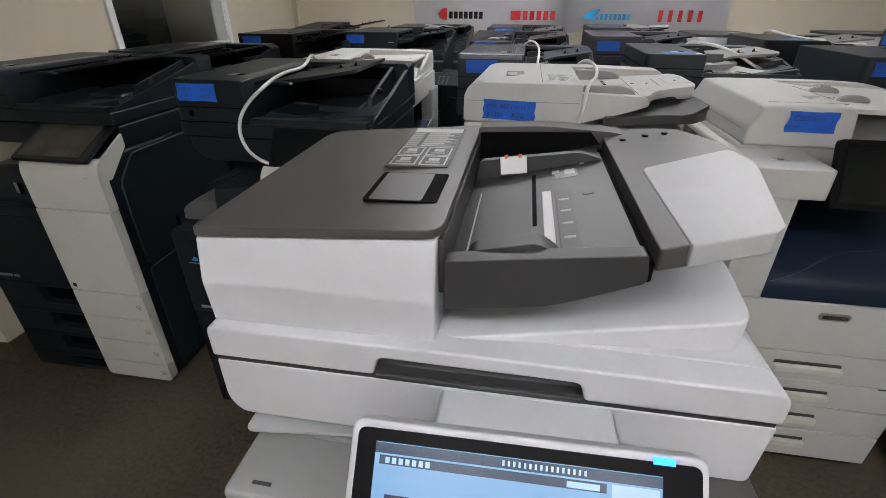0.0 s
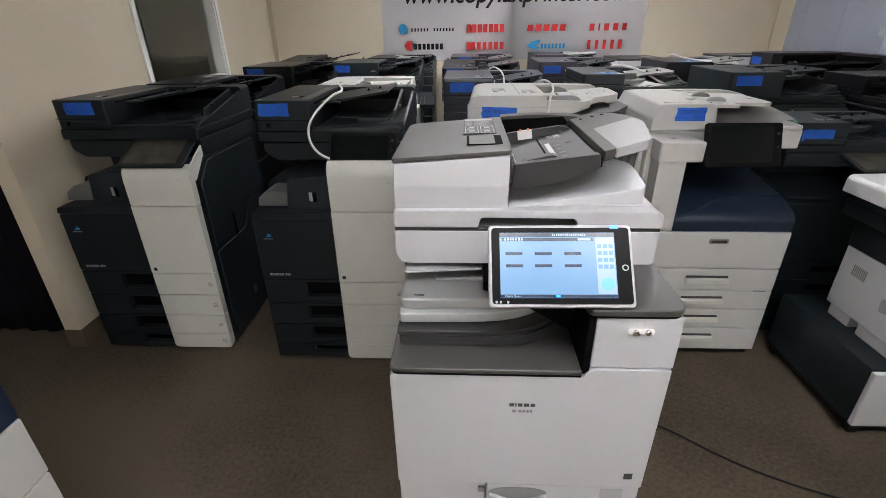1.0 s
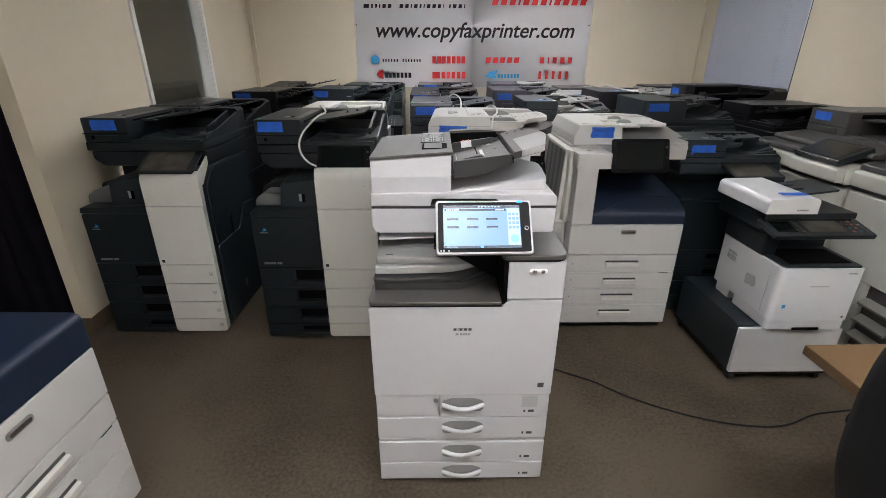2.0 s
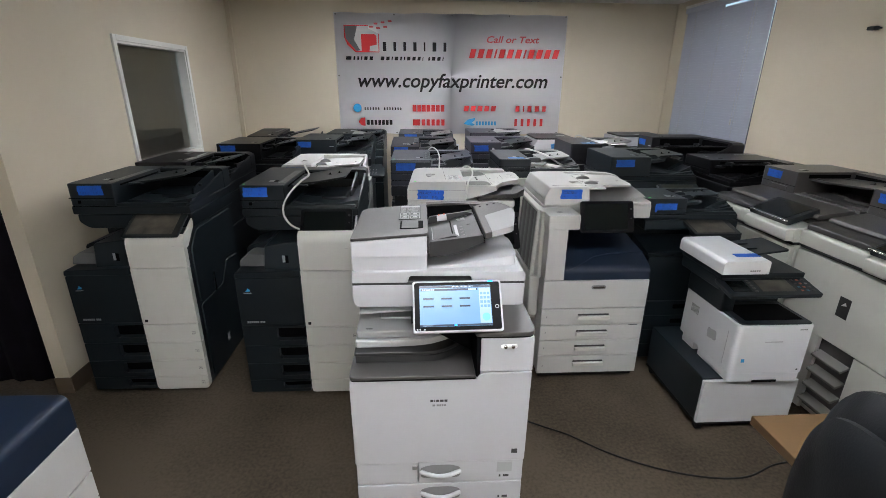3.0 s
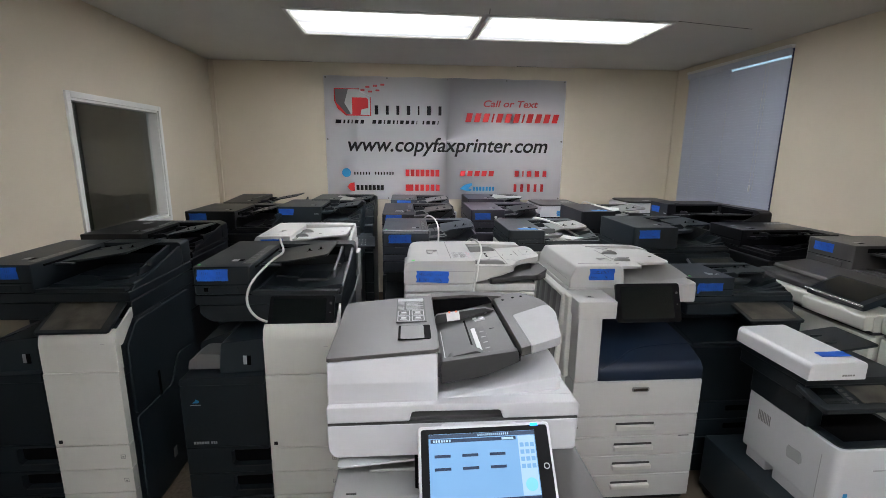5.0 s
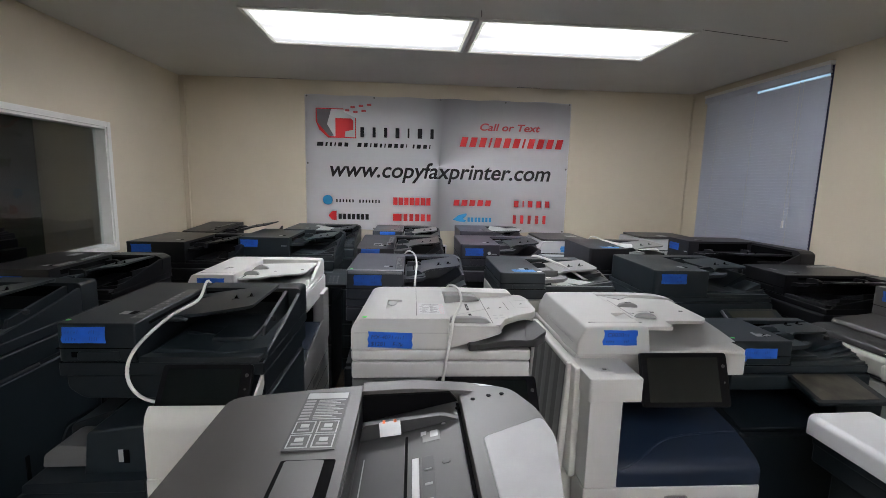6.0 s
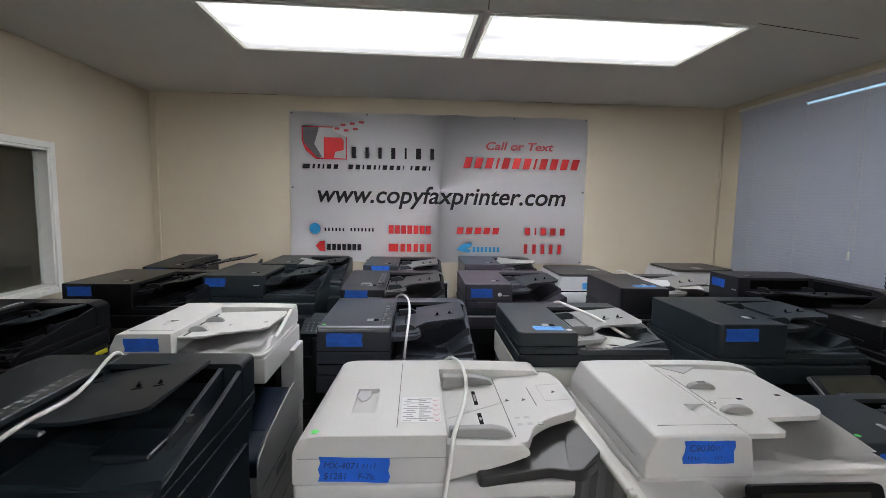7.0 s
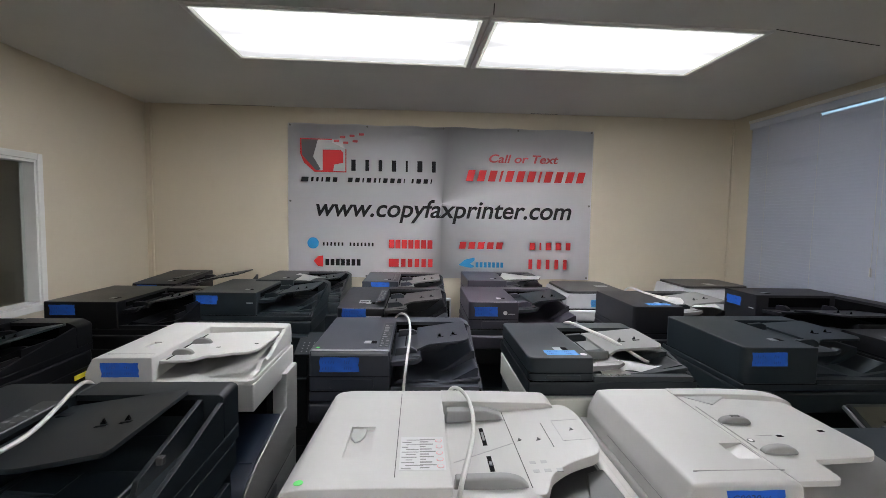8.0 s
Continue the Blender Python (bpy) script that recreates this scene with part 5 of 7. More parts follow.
    hk = part("home_key", moved(cyl((w - 0.017, 0.077), 0.0062, 0.001, 0.0018, "z", 18), m), LIGHT, fr)
    part("home_key", moved(cyl((w - 0.017, 0.077), 0.0042, 0.001, 0.0022, "z", 18), m), BEZEL, fr)
    part("indicator", moved(prism(rect(0.128, 0.136, 0.0195, 0.0235), "z", 0.0016, 0.0028, 0), m), LED, fr, "small blue light")
    part("indicator", moved(prism(rect(w - 0.042, w - 0.026, h - 0.0075, h - 0.002), "z", 0.001, 0.0022, 0), m), LED, fr, "blue status light")
    for k in (0.012, 0.02, 0.034):
        part("mark", moved(prism(rect(k, k + 0.004, 0.0075, 0.0125), "z", 0.001, 0.002, 0), m), LIGHT, fr)
    P("panel_arm", box(0.30, 0.42, 0.06, 0.19, 0.905, 0.96, 0.006), DARK)
    P("panel_bracket", box(0.262, 0.44, 0.10, 0.19, 0.952, 0.984, 0.005), WHITE)
    return c


lit_copier(0.33, 0.205)
two_tone_copier(-1.235, 1.19, 0, True, "black office copier with ivory side front and dusty flat panel", 0.092)
two_tone_copier(-0.372, 1.13, 0, False, "black office copier with ivory side front and raised dark panel")


# ---------------------------------------------------------------- white copiers with a navy output
def white_feeder(parent, x, y, z, W=0.60, D=0.48, h=0.104, square=False):
    """Boxy white feeder: cover with canted edges, stepped tray, two half-round guides, sloping rear cover."""
    T = Matrix.Translation((x, y, z))
    P = lambda n, b, m, l="", par=parent: part(n, moved(b, T), m, par, l)
    hw = 0.222 if square else 0.250
    end = [(hw - 0.004, h), (hw, h * 0.97), (hw, 0)] if square else [(hw - 0.02, h), (hw - 0.006, h * 0.9), (hw + 0.006, 0)]
    bm = prism(rounded([(0, 0), (0, h * 0.45), (0.026, h * 0.97), (0.08, h)] + end, [0, 0.008, 0.007, 0.03, 0.003 if square else 0.008, 0.002 if square else 0.01, 0]), "y", 0, D, 0.007, 3)
    # hollow for the fingers, deepest at its inner edge
    xa, xb, ya, yb = (hw - 0.10, hw - 0.068, 0.13, 0.20) if square else (hw - 0.076, hw - 0.022, 0.088, 0.155)
    hollow(bm, xa, xb, ya, yb, lambda px, py: 0.002 + (0.006 if square else 0.018) * (xb - px) / (xb - xa))
    hp = P("feeder_cover", bm, WARM)
    P("cover_seam", box(0.05, hw - 0.012, 0.044, 0.0452, h - 0.002, h + 0.0006, 0), GUIDE, par=hp)
    P("cover_seam", box(-0.001, 0.001, 0.04, D - 0.15, h * 0.34, h * 0.355, 0), GUIDE, par=hp)
    # lower bed with a rolled front ledge and a hollowed tray floor
    bm = prism(rounded([(hw - 0.01, 0.004), (W, 0.004), (W + 0.008, 0.05), (W, D), (hw - 0.01, D)], [0, 0.02, 0.02, 0.02, 0]), "z", 0, 0.016, 0.004)
    P("feeder_bed", bm, WARM)
    bm = bmesh.new()
    g = [[bm.verts.new((hw + (W - hw - 0.02) * i / 12, 0.04 + (D - 0.11) * j / 8, 0.018 + 0.045 * (i / 12) ** 2 * (0.4 + 0.6 * j / 8) + 0.010 * math.sin(j / 8 * math.pi) - 0.008 * (1 if 4 <= i <= 7 and j < 3 else 0))) for j in range(9)] for i in range(13)]
    for i in range(12):
        for j in range(8):
            bm.faces.new((g[i][j], g[i + 1][j], g[i + 1][j + 1], g[i][j + 1]))
    bmesh.ops.solidify(bm, geom=bm.faces, thickness=0.014)
    P("output_tray", bm, WARM)
    rear = [(hw - 0.02, 0.01), (hw - 0.02, h), (W * 0.8, h), (W - 0.004, h * 0.97), (W, h * 0.6), (W, 0.01)] if square else [(hw - 0.02, 0.01), (hw - 0.02, h), (0.40, h), (0.52, h * 0.94), (W - 0.01, h * 0.75), (W, 0.01)]
    P("rear_cover", prism(rounded(rear, [0, 0.004, 0.02, 0.01, 0.01, 0] if square else [0, 0.004, 0.06, 0.05, 0.02, 0]), "y", D - (0.085 if square else 0.045), D, 0.005), WARM)
    if not square:
        # greyer triangle for the shading of the slot between rear cover and tray
        P("rear_recess_shade", prism([(hw + 0.008, D - 0.055), (hw + 0.012, D - 0.05), (hw + 0.13, D - 0.05), (hw + 0.06, D - 0.105)], "z", h - 0.009, h - 0.0052, 0.001), LIGHT)
    if square:
        P("side_rim", prism(rounded([(0.02, 0.015), (0.05, 0.022), (0.10, 0.022), (0.13, 0.045), (0.16, 0.05), (0.19, 0.032), (0.24, 0.036), (0.33, 0.062), (D - 0.08, h * 0.92), (D - 0.08, 0.015)], 0.006), "x", W - 0.016, W, 0.003), WARM)
        for k in range(3):
            P("boss", cyl((0.10 + k * 0.13, 0.004), 0.005, W - 0.002, W + 0.002, "x", 12, 0.001), LIGHT)
    # stepped tray
    zt = h - (0.026 if square else 0.006)
    ty = 0.012
    tr = prism(rounded([(hw - 0.01, 0.045), (hw + 0.10, 0.05), (hw + 0.118, 0.068), (hw + 0.138, 0.098), (hw + 0.18, 0.10), (0.44, 0.125), (0.495, 0.128), (0.525, 0.165), (0.53, D - 0.09), (hw - 0.01, D - 0.09)], [0.003, 0.01, 0.006, 0.008, 0.008, 0.01, 0.01, 0.02, 0.03, 0.003]), "z", -0.010, 0, 0.002) if square else prism(rounded([(hw - 0.01, ty), (hw + 0.085, ty + 0.008), (hw + 0.095, ty + 0.02), (hw + 0.10, ty + 0.085), (0.505, 0.118), (0.54, 0.15), (0.548, D - 0.06), (hw - 0.01, D - 0.048)], [0.003, 0.008, 0.006, 0.006, 0.014, 0.02, 0.03, 0.003]), "z", -0.012, 0, 0.0025)
    for v in tr.verts:
        v.co.z += zt + (0.010 if square else -0.012) * (v.co.x - hw) / 0.3
    t = P("paper_tray", tr, WARM)
    P("feed_gap", box(hw + 0.002, hw + (0.010 if square else 0.005), 0.14, D - 0.12, zt - 0.01, zt + 0.0008, 0), PIT if square else GUIDE, par=t)
    if square:
        P("slot", box(hw + 0.016, hw + 0.021, 0.06, 0.112, zt - 0.006, zt + 0.002, 0), PIT, par=t)
    for gy, gx in ((0.115, hw + 0.004), (0.262, hw + 0.006)):
        half = [(gx + 0.078 * (1 - math.cos(math.pi * k / 12)) / 2, zt - 0.004 + (0.027 if square else 0.020) * math.sin(math.pi * k / 12) ** 0.75) for k in range(13)]
        gd = P("paper_guide", prism(half, "y", gy, gy + 0.02, 0.004), GUIDE, "grey half-round guide", par=t)
    P("symbol", box(gx + 0.028, gx + 0.05, gy + 0.006, gy + 0.014, zt + (0.0215 if square else 0.0145), zt + (0.0236 if square else 0.0168), 0), DARK, par=t)
    P("mark", moved(cyl((hw + 0.018, 0.178), 0.008, 0, 0.001, "z", 14), Matrix.Translation((0, 0, zt - 0.001))), DARK, par=t)
    P("mark", moved(cyl((hw + 0.018, 0.178), 0.005, 0, 0.0014, "z", 14), Matrix.Translation((0, 0, zt - 0.001))), INK_WHITE, par=t)
    P("tray_seam", moved(box(hw + 0.03, hw + 0.09, 0.205, 0.2062, 0, 0.0006, 0), Matrix.Translation((0, 0, zt - 0.0025))), GUIDE, par=t)
    for mx, my in ((0.352, 0.20), (0.485, 0.234)):
        P("slot", moved(box(mx, mx + 0.014, my, my + 0.009, 0, 0.0008, 0), Matrix.Translation((0, 0, zt + (0.010 if square else -0.012) * (mx - hw) / 0.3))), PIT, par=t)
    return hp


def navy_copier(x, y, label, yaw=0.0, full=True, panel=True, side=True, square=False, group="white copiers with navy outputs"):
    c = thing("copier", label, "copier", x, y, 0, yaw, group)
    P = lambda n, b, m, l="", par=c: part(n, b, m, par, l)
    W, D = 0.585, 0.66
    P("body", box(0.006, W - 0.004, 0.03, D, 0.045, 0.63, 0.006), WARM)
    P("base", box(0.015, W - 0.015, 0.02, D - 0.02, 0.02, 0.046, 0.002), RUBBER)
    casters(c, W, D, 0.07, 0.012)
    dr = P("front_door", prism(rounded(rect(0.0, W, 0.468, 0.634), 0.006), "y", 0.0, 0.031, 0.005), WARM)
    P("badge", prism(rounded(rect(0.265, 0.345, 0.582, 0.606), 0.012), "y", -0.003, 0.002, 0.002), MID, "grey oval badge", par=dr)
    P("badge", prism(rounded(rect(0.273, 0.337, 0.588, 0.600), 0.006), "y", -0.0042, -0.002, 0), CHROME, par=dr)
    for i, (a, b) in enumerate(((0.365, 0.463), (0.268, 0.361), (0.168, 0.264), (0.05, 0.164))):
        d = P("drawer", box(0.001, W - 0.001, 0.001, 0.031, a, b, 0.003), WARM)
        hz = b - 0.03
        # dark plate paints the shade above the handle; paler handle for its lit lip
        P("grip", prism(rounded(rect(0.207, 0.383, hz - 0.034, hz), 0.004), "y", -0.0008, 0.003, 0), DARK, par=d)
        P("handle", prism([(0.002, hz - 0.0345), (-0.014, hz - 0.033), (-0.016, hz - 0.012), (-0.004, hz - 0.009), (0.002, hz - 0.012)], "x", 0.205, 0.385, 0.003), IVORY, par=d)
        P("mark", box(0.03, 0.034, 0.0, 0.0012, a + 0.045, a + 0.055, 0), MID, par=d)
    P("seam_strip", box(W - 0.08, W - 0.03, 0.0, 0.002, 0.358, 0.3605, 0), INK, par=c)
    if not full:
        P("top_cover", prism(rounded([(0.0, 0.637), (0.0, 0.74), (0.015, 0.755), (D - 0.05, 0.765), (D - 0.05, 0.637)], [0.003, 0.012, 0.01, 0.01, 0]), "x", 0.0, W - 0.002, 0.006), NAVY, "navy blue top cover")
        return c
    # navy output block
    P("output_block", prism(rounded([(0.0, 0.637), (0.0, 0.688), (0.02, 0.712), (0.12, 0.752), (0.42, 0.80), (0.42, 0.637)], [0.003, 0.02, 0.03, 0.06, 0.01, 0]), "x", 0.108, W - 0.004, 0.008), NAVY, "navy blue output tray")
    if square:
        P("side_wall", prism([(0.004, 0.632), (0.004, 0.675), (0.02, 0.698), (0.12, 0.738), (0.42, 0.788), (0.50, 0.788), (0.50, 0.632)], "x", W - 0.0035, W + 0.002, 0.001), WARM)
        P("right_column", box(W - 0.06, W + 0.001, 0.50, D, 0.635, 0.935, 0.005), WARM)
        for sz in (0.165, 0.265, 0.362, 0.465, 0.56):
            P("side_seam", box(W - 0.0045, W - 0.0032, 0.05, 0.62, sz, sz + 0.0035, 0), DARK)
        P("side_grip", prism(rounded(rect(0.22, 0.36, 0.50, 0.54), 0.012), "x", W - 0.0045, W - 0.003, 0), GUIDE)
    P("output_ridge", tube([(0.115, 0.004, 0.692), (0.17, 0.012, 0.708), (0.24, 0.055, 0.728), (0.30, 0.10, 0.745), (0.42, 0.115, 0.751), (0.575, 0.12, 0.753)], 0.003), NAVY)
    P("rear_housing", box(0.1, W - 0.06, 0.42, D, 0.635, 0.935, 0.004), PIT)
    P("left_column", prism(rounded([(0.0, 0.637), (0.0, 0.985), (D, 0.985), (D, 0.637)], [0.003, 0.01, 0.004, 0.003]), "x", 0.003, 0.106, 0.006), WARM)
    hd = P("column_head", prism(rounded(rect(-0.004, 0.165, -0.006, 0.22), [0.012, 0.012, 0.004, 0.004]), "z", 0.925, 1.0, 0.007), WARM)
    P("symbol", box(0.055, 0.085, 0.055, 0.08, 0.9995, 1.0012, 0.0003), LIGHT, par=hd)
    P("symbol", box(0.063, 0.075, 0.062, 0.072, 1.0005, 1.002, 0), DARK, par=hd)
    P("scanner", box(0.005, 0.565 if square else 0.615, 0.165, D + 0.02, 0.912 if square else 0.935, 1.012, 0.006), WARM)
    white_feeder(c, 0.008, 0.15, 1.0125, 0.55 if square else 0.60, 0.53 if square else 0.485, 0.100 if square else 0.104, square=square)
    if panel:
        console(c, 0.312, -0.008, 0.908, 0.280, 0.165, 70, BEZEL, SCREEN, 0.02)
        P("panel_arm", box(0.25, 0.40, 0.06, 0.18, 0.93, 0.96, 0.006), BLACK)
    if side:
        # folded-up side tray: pale frame round a ribbed grey sheet
        m = pose(-0.040, 0.12, 0.60, 0, 3, 0)
        sf = P("side_tray", moved(merge(box(-0.012, 0.012, 0.0, 0.022, 0.0, 0.40, 0.006), box(-0.012, 0.012, 0.41, 0.43, 0.0, 0.40, 0.006), box(-0.012, 0.012, 0.022, 0.41, 0.382, 0.40, 0.006), box(-0.012, 0.012, 0.022, 0.41, 0.0, 0.03, 0.004)), m), IVORY, "folded-up side paper tray")
        P("side_sheet", moved(box(-0.004, 0.006, 0.022, 0.41, 0.03, 0.382, 0), m), ASH, par=sf)
        for k in range(4):
            P("rib", moved(prism([(-0.003, 0.045 + k * 0.09), (-0.007, 0.062 + k * 0.09), (-0.007, 0.083 + k * 0.09), (-0.003, 0.1 + k * 0.09)], "z", 0.035, 0.378, 0), m), MID, par=sf)
        P("side_cover", box(-0.055, 0.004, 0.10, 0.60, 0.37, 0.62, 0.012), IVORY)
        P("side_cover", box(-0.02, 0.004, 0.08, 0.62, 0.62, 1.0, 0.006), IVORY)
        P("side_cover", box(-0.03, 0.004, 0.12, 0.60, 0.06, 0.36, 0.008), WARM)
    return c


xe = navy_copier(1.228, 1.2, "white office copier with a navy output tray and dark touch panel")
tape_on(xe, 0.095, 0.1487, 1.051, 0.115, 0.052, rows=((0, 3), (4, 3)), text=(("C8030", 0.1, 0.55, 0.021),))


# ---------------------------------------------------------------- white copier with a curved tray
INK_PINK = surface("pale_red_ink", (0.70, 0.35, 0.35), 0.5, bump=0)


def curved_copier(x, y):
    c = thing("copier", "white office copier with a grey output tray and curved feeder", "copier", x, y)
    P = lambda n, b, m, l="", par=c: part(n, b, m, par, l)
    W, D = 0.56, 0.62
    casters(c, W, D)
    P("body", box(0.006, W - 0.006, 0.03, D, 0.03, 0.70, 0.008), IVORY)
    P("front_door", prism(rounded(rect(0.004, W - 0.004, 0.42, 0.70), 0.01), "y", 0, 0.031, 0.004), IVORY)
    for i in range(4):
        a = 0.03 + i * 0.0965
        d = P("drawer", box(0.004, W - 0.004, 0.002, 0.031, a, a + 0.093, 0.003), IVORY)
        P("grip", prism(rounded(rect(W * 0.36, W * 0.64, a + 0.045, a + 0.072), 0.008), "y", 0.0, 0.0035, 0), MID, par=d)
    P("column", box(W - 0.16, W - 0.006, 0.08, D, 0.70, 0.9, 0.008), IVORY)
    P("rear_housing", box(0.006, W - 0.16, D * 0.6, D, 0.70, 0.9, 0.004), DARK)
    P("output_tray", prism([(0.06, 0.715), (D * 0.6, 0.76), (D * 0.6, 0.70), (0.06, 0.70)], "x", 0.008, W - 0.16, 0.004), DARK)
    P("control_bar", prism(rounded([(0.002, 0.966), (0.002, 0.908), (0.13, 0.906), (0.19, 0.924), (0.26, 0.934), (W - 0.002, 0.934), (W - 0.002, 0.966)], [0.004, 0.01, 0.02, 0.02, 0.01, 0.006, 0.004]), "y", 0.104, 0.30, 0.006), ASH, "dark grey control bar")
    P("mark", merge(box(0.222, 0.230, 0.1025, 0.105, 0.945, 0.952, 0), box(0.232, 0.238, 0.1025, 0.105, 0.945, 0.953, 0)), INK_WHITE)
    P("paper_flap", moved(box(0.05, 0.26, 0.0, 0.004, 0.0, 0.17, 0.001), pose(0, 0.13, 0.735, 14, 0, 0)), MID, "smoke-grey output flap")
    P("panel_recess", box(0.262, W - 0.012, 0.1022, 0.106, 0.9365, 0.9645, 0.001), PIT)
    console(c, 0.422, -0.018, 0.842, 0.312, 0.18, 48, BEZEL, SCREEN, 0.02)
    P("panel_arm", box(0.32, 0.54, 0.09, 0.14, 0.90, 0.945, 0.006), BLACK)
    P("scanner", box(0.0, W, 0.105, D, 0.967, 1.022, 0.008), WARM)
    P("scanner_lid", box(0.0, W, 0.10, D, 1.0255, 1.062, 0.008), WARM)
    # feeder: cover, apron that thins out under the tray, tray with a bay cut from it
    zc = 1.163
    bm = prism(rounded([(0.0, 1.064), (0.0, 1.128), (0.012, 1.156), (0.045, zc), (0.298, zc), (0.298, 1.064)], [0.004, 0.01, 0.014, 0.02, 0.003, 0]), "y", 0.098, 0.525, 0.006, 3)
    for v in bm.verts:
        if v.co.x < 0.1:
            v.co.x += 0.02 * max(0.0, v.co.y - 0.15) / 0.37
    hollow(bm, 0.100, 0.150, 0.195, 0.322, lambda px, py: 0.0015 + 0.011 * max(0.0, (py - 0.195) / 0.127) * (1.0 - 0.4 * (px - 0.1) / 0.05))
    cv = P("feeder_cover", bm, WARM)
    P("apron", prism(rounded([(0.296, 1.066), (0.296, 1.142), (0.455, 1.138), (0.468, 1.118), (0.42, 1.10)], [0, 0.002, 0.012, 0.012, 0.02]), "y", 0.10, 0.128, 0.005), WARM)
    P("cover_seam", box(0.1985, 0.2, 0.13, 0.50, zc - 0.002, zc + 0.0006, 0), DARK, par=cv)
    P("cover_seam", box(0.01, 0.297, 0.0972, 0.099, 1.117, 1.1185, 0), GUIDE, par=cv)
    P("finger_well", prism([(0.103, 0.285), (0.114, 0.262), (0.125, 0.268), (0.132, 0.292), (0.132, 0.318), (0.103, 0.318)], "z", zc - 0.012, zc - 0.003, 0.001), LIGHT, par=cv)
    lb = P("notice", box(0.206, 0.29, 0.151, 0.273, zc - 0.002, zc + 0.0006, 0), NOTICE, par=cv)
    for i in range(12):
        k = (0.018, 0.032, 0.024, 0.012, 0.028)[i % 5]
        P("bar", box(0.209 + (i % 2) * 0.008, 0.209 + (i % 2) * 0.008 + k, 0.156 + i * 0.0094, 0.1582 + i * 0.0094, zc, zc + 0.001, 0), MID if i % 3 else GUIDE, par=lb)
        P("bar", box(0.243, 0.243 + k * 0.95, 0.157 + i * 0.0094, 0.1605 + i * 0.0094, zc, zc + 0.001, 0), GUIDE if i % 2 else MID, par=lb)
    for i in range(5):
        P("mark", cyl((0.2805, 0.163 + i * 0.0235), 0.0068, zc + 0.0004, zc + 0.0010, "z", 14), INK_PINK, par=lb)
        P("mark", cyl((0.2805, 0.163 + i * 0.0235), 0.0052, zc + 0.0008, zc + 0.0014, "z", 14), NOTICE, par=lb)
    P("sticker", moved(cyl((0, 0), 0.008, 0, 0.0008, "z", 14), pose(0.040, 0.118, 1.1620, 0, -3, 0)), INK_GREEN, "round green sticker")
    def bed(b, z0=1.108, k=0.06):
        for v in b.verts:
            v.co.z += z0 + k * (v.co.x - 0.30)
        return b
    plan = rounded([(0.29, 0.116), (0.462, 0.112), (0.474, 0.138), (0.487, 0.170), (0.53, 0.205), (0.60, 0.232), (0.613, 0.265), (0.616, 0.42), (0.60, 0.472), (0.29, 0.47)], [0.003, 0.01, 0.015, 0.03, 0.05, 0.02, 0.02, 0.05, 0.02, 0.003], 6)
    tr = P("paper_tray", bed(prism(plan, "z", 0, 0.022, 0.004)), WARM)
    for y0, y1 in ((0.193, 0.248), (0.292, 0.370)):
        P("slot", bed(prism(rect(0.376, 0.385, y0, y1), "z", 0.02, 0.0226, 0)), PIT, par=tr)
        P("slot", bed(prism(rect(0.378, 0.383, y0 + 0.02, y1 - 0.02), "z", 0.02, 0.0232, 0)), MID, par=tr)
    P("paper_guide", prism(rounded([(0.303, 1.128), (0.306, 1.155), (0.40, 1.157), (0.425, 1.150), (0.44, 1.134)], [0, 0.004, 0.02, 0.01, 0]), "y", 0.134, 0.156, 0.004), GUIDE, "grey guide", par=tr)
    P("paper_guide", prism(rounded([(0.303, 1.128), (0.306, 1.160), (0.40, 1.160), (0.43, 1.150), (0.44, 1.136)], [0, 0.004, 0.02, 0.01, 0]), "y", 0.405, 0.434, 0.004), GUIDE, "grey guide", par=tr)
    P("tray_seam", bed(prism(rect(0.4405, 0.442, 0.134, 0.445), "z", 0.02, 0.0226, 0)), DARK, par=tr)
    P("tray_seam", bed(prism([(0.31, 0.233), (0.44, 0.294), (0.44, 0.2955), (0.31, 0.2345)], "z", 0.02, 0.0226, 0)), LIGHT, par=tr)
    P("tray_seam", bed(prism(rect(0.518, 0.5195, 0.268, 0.375), "z", 0.02, 0.0226, 0)), DARK, par=tr)
    for sx0, sx1, sy0, sy1 in ((0.545, 0.546, 0.29, 0.385), (0.545, 0.605, 0.29, 0.291), (0.545, 0.605, 0.384, 0.385)):
        P("tray_seam", bed(prism(rect(sx0, sx1, sy0, sy1), "z", 0.02, 0.0225, 0)), LIGHT, par=tr)
    for xx, yy in ((0.45, 0.30), (0.49, 0.298), (0.572, 0.332)):
        P("slot", bed(prism([(xx, yy), (xx + 0.010, yy + 0.004), (xx + 0.005, yy + 0.014)], "z", 0.02, 0.023, 0)), DARK, par=tr)
    for k in range(5):
        P("symbol", bed(prism(rect(0.455 + 0.022 * (k % 3), 0.467 + 0.022 * (k % 3), 0.18 + 0.03 * (k // 3), 0.19 + 0.03 * (k // 3)), "z", 0.02, 0.0222, 0)), LIGHT, par=tr)
    P("rear_cover", prism(rounded([(0.296, 1.07), (0.296, zc), (0.36, zc), (0.565, 1.157), (0.59, 1.12), (0.55, 1.07)], [0, 0.003, 0.03, 0.015, 0.02, 0]), "y", 0.455, 0.528, 0.006), WARM)
    b = prism(rounded([(0.36, 0.075), (0.50, 0.085), (0.56, 0.06), (0.605, 0.10), (0.60, 0.27), (0.36, 0.27)], [0.012, 0.012, 0.015, 0.015, 0.02, 0]), "z", 0, 0.022, 0.003)
    for v in b.verts:
        v.co.z += 1.066 + 0.09 * (v.co.x - 0.36)
    ot = P("output_tray", b, DARK, "dark grey output tray")
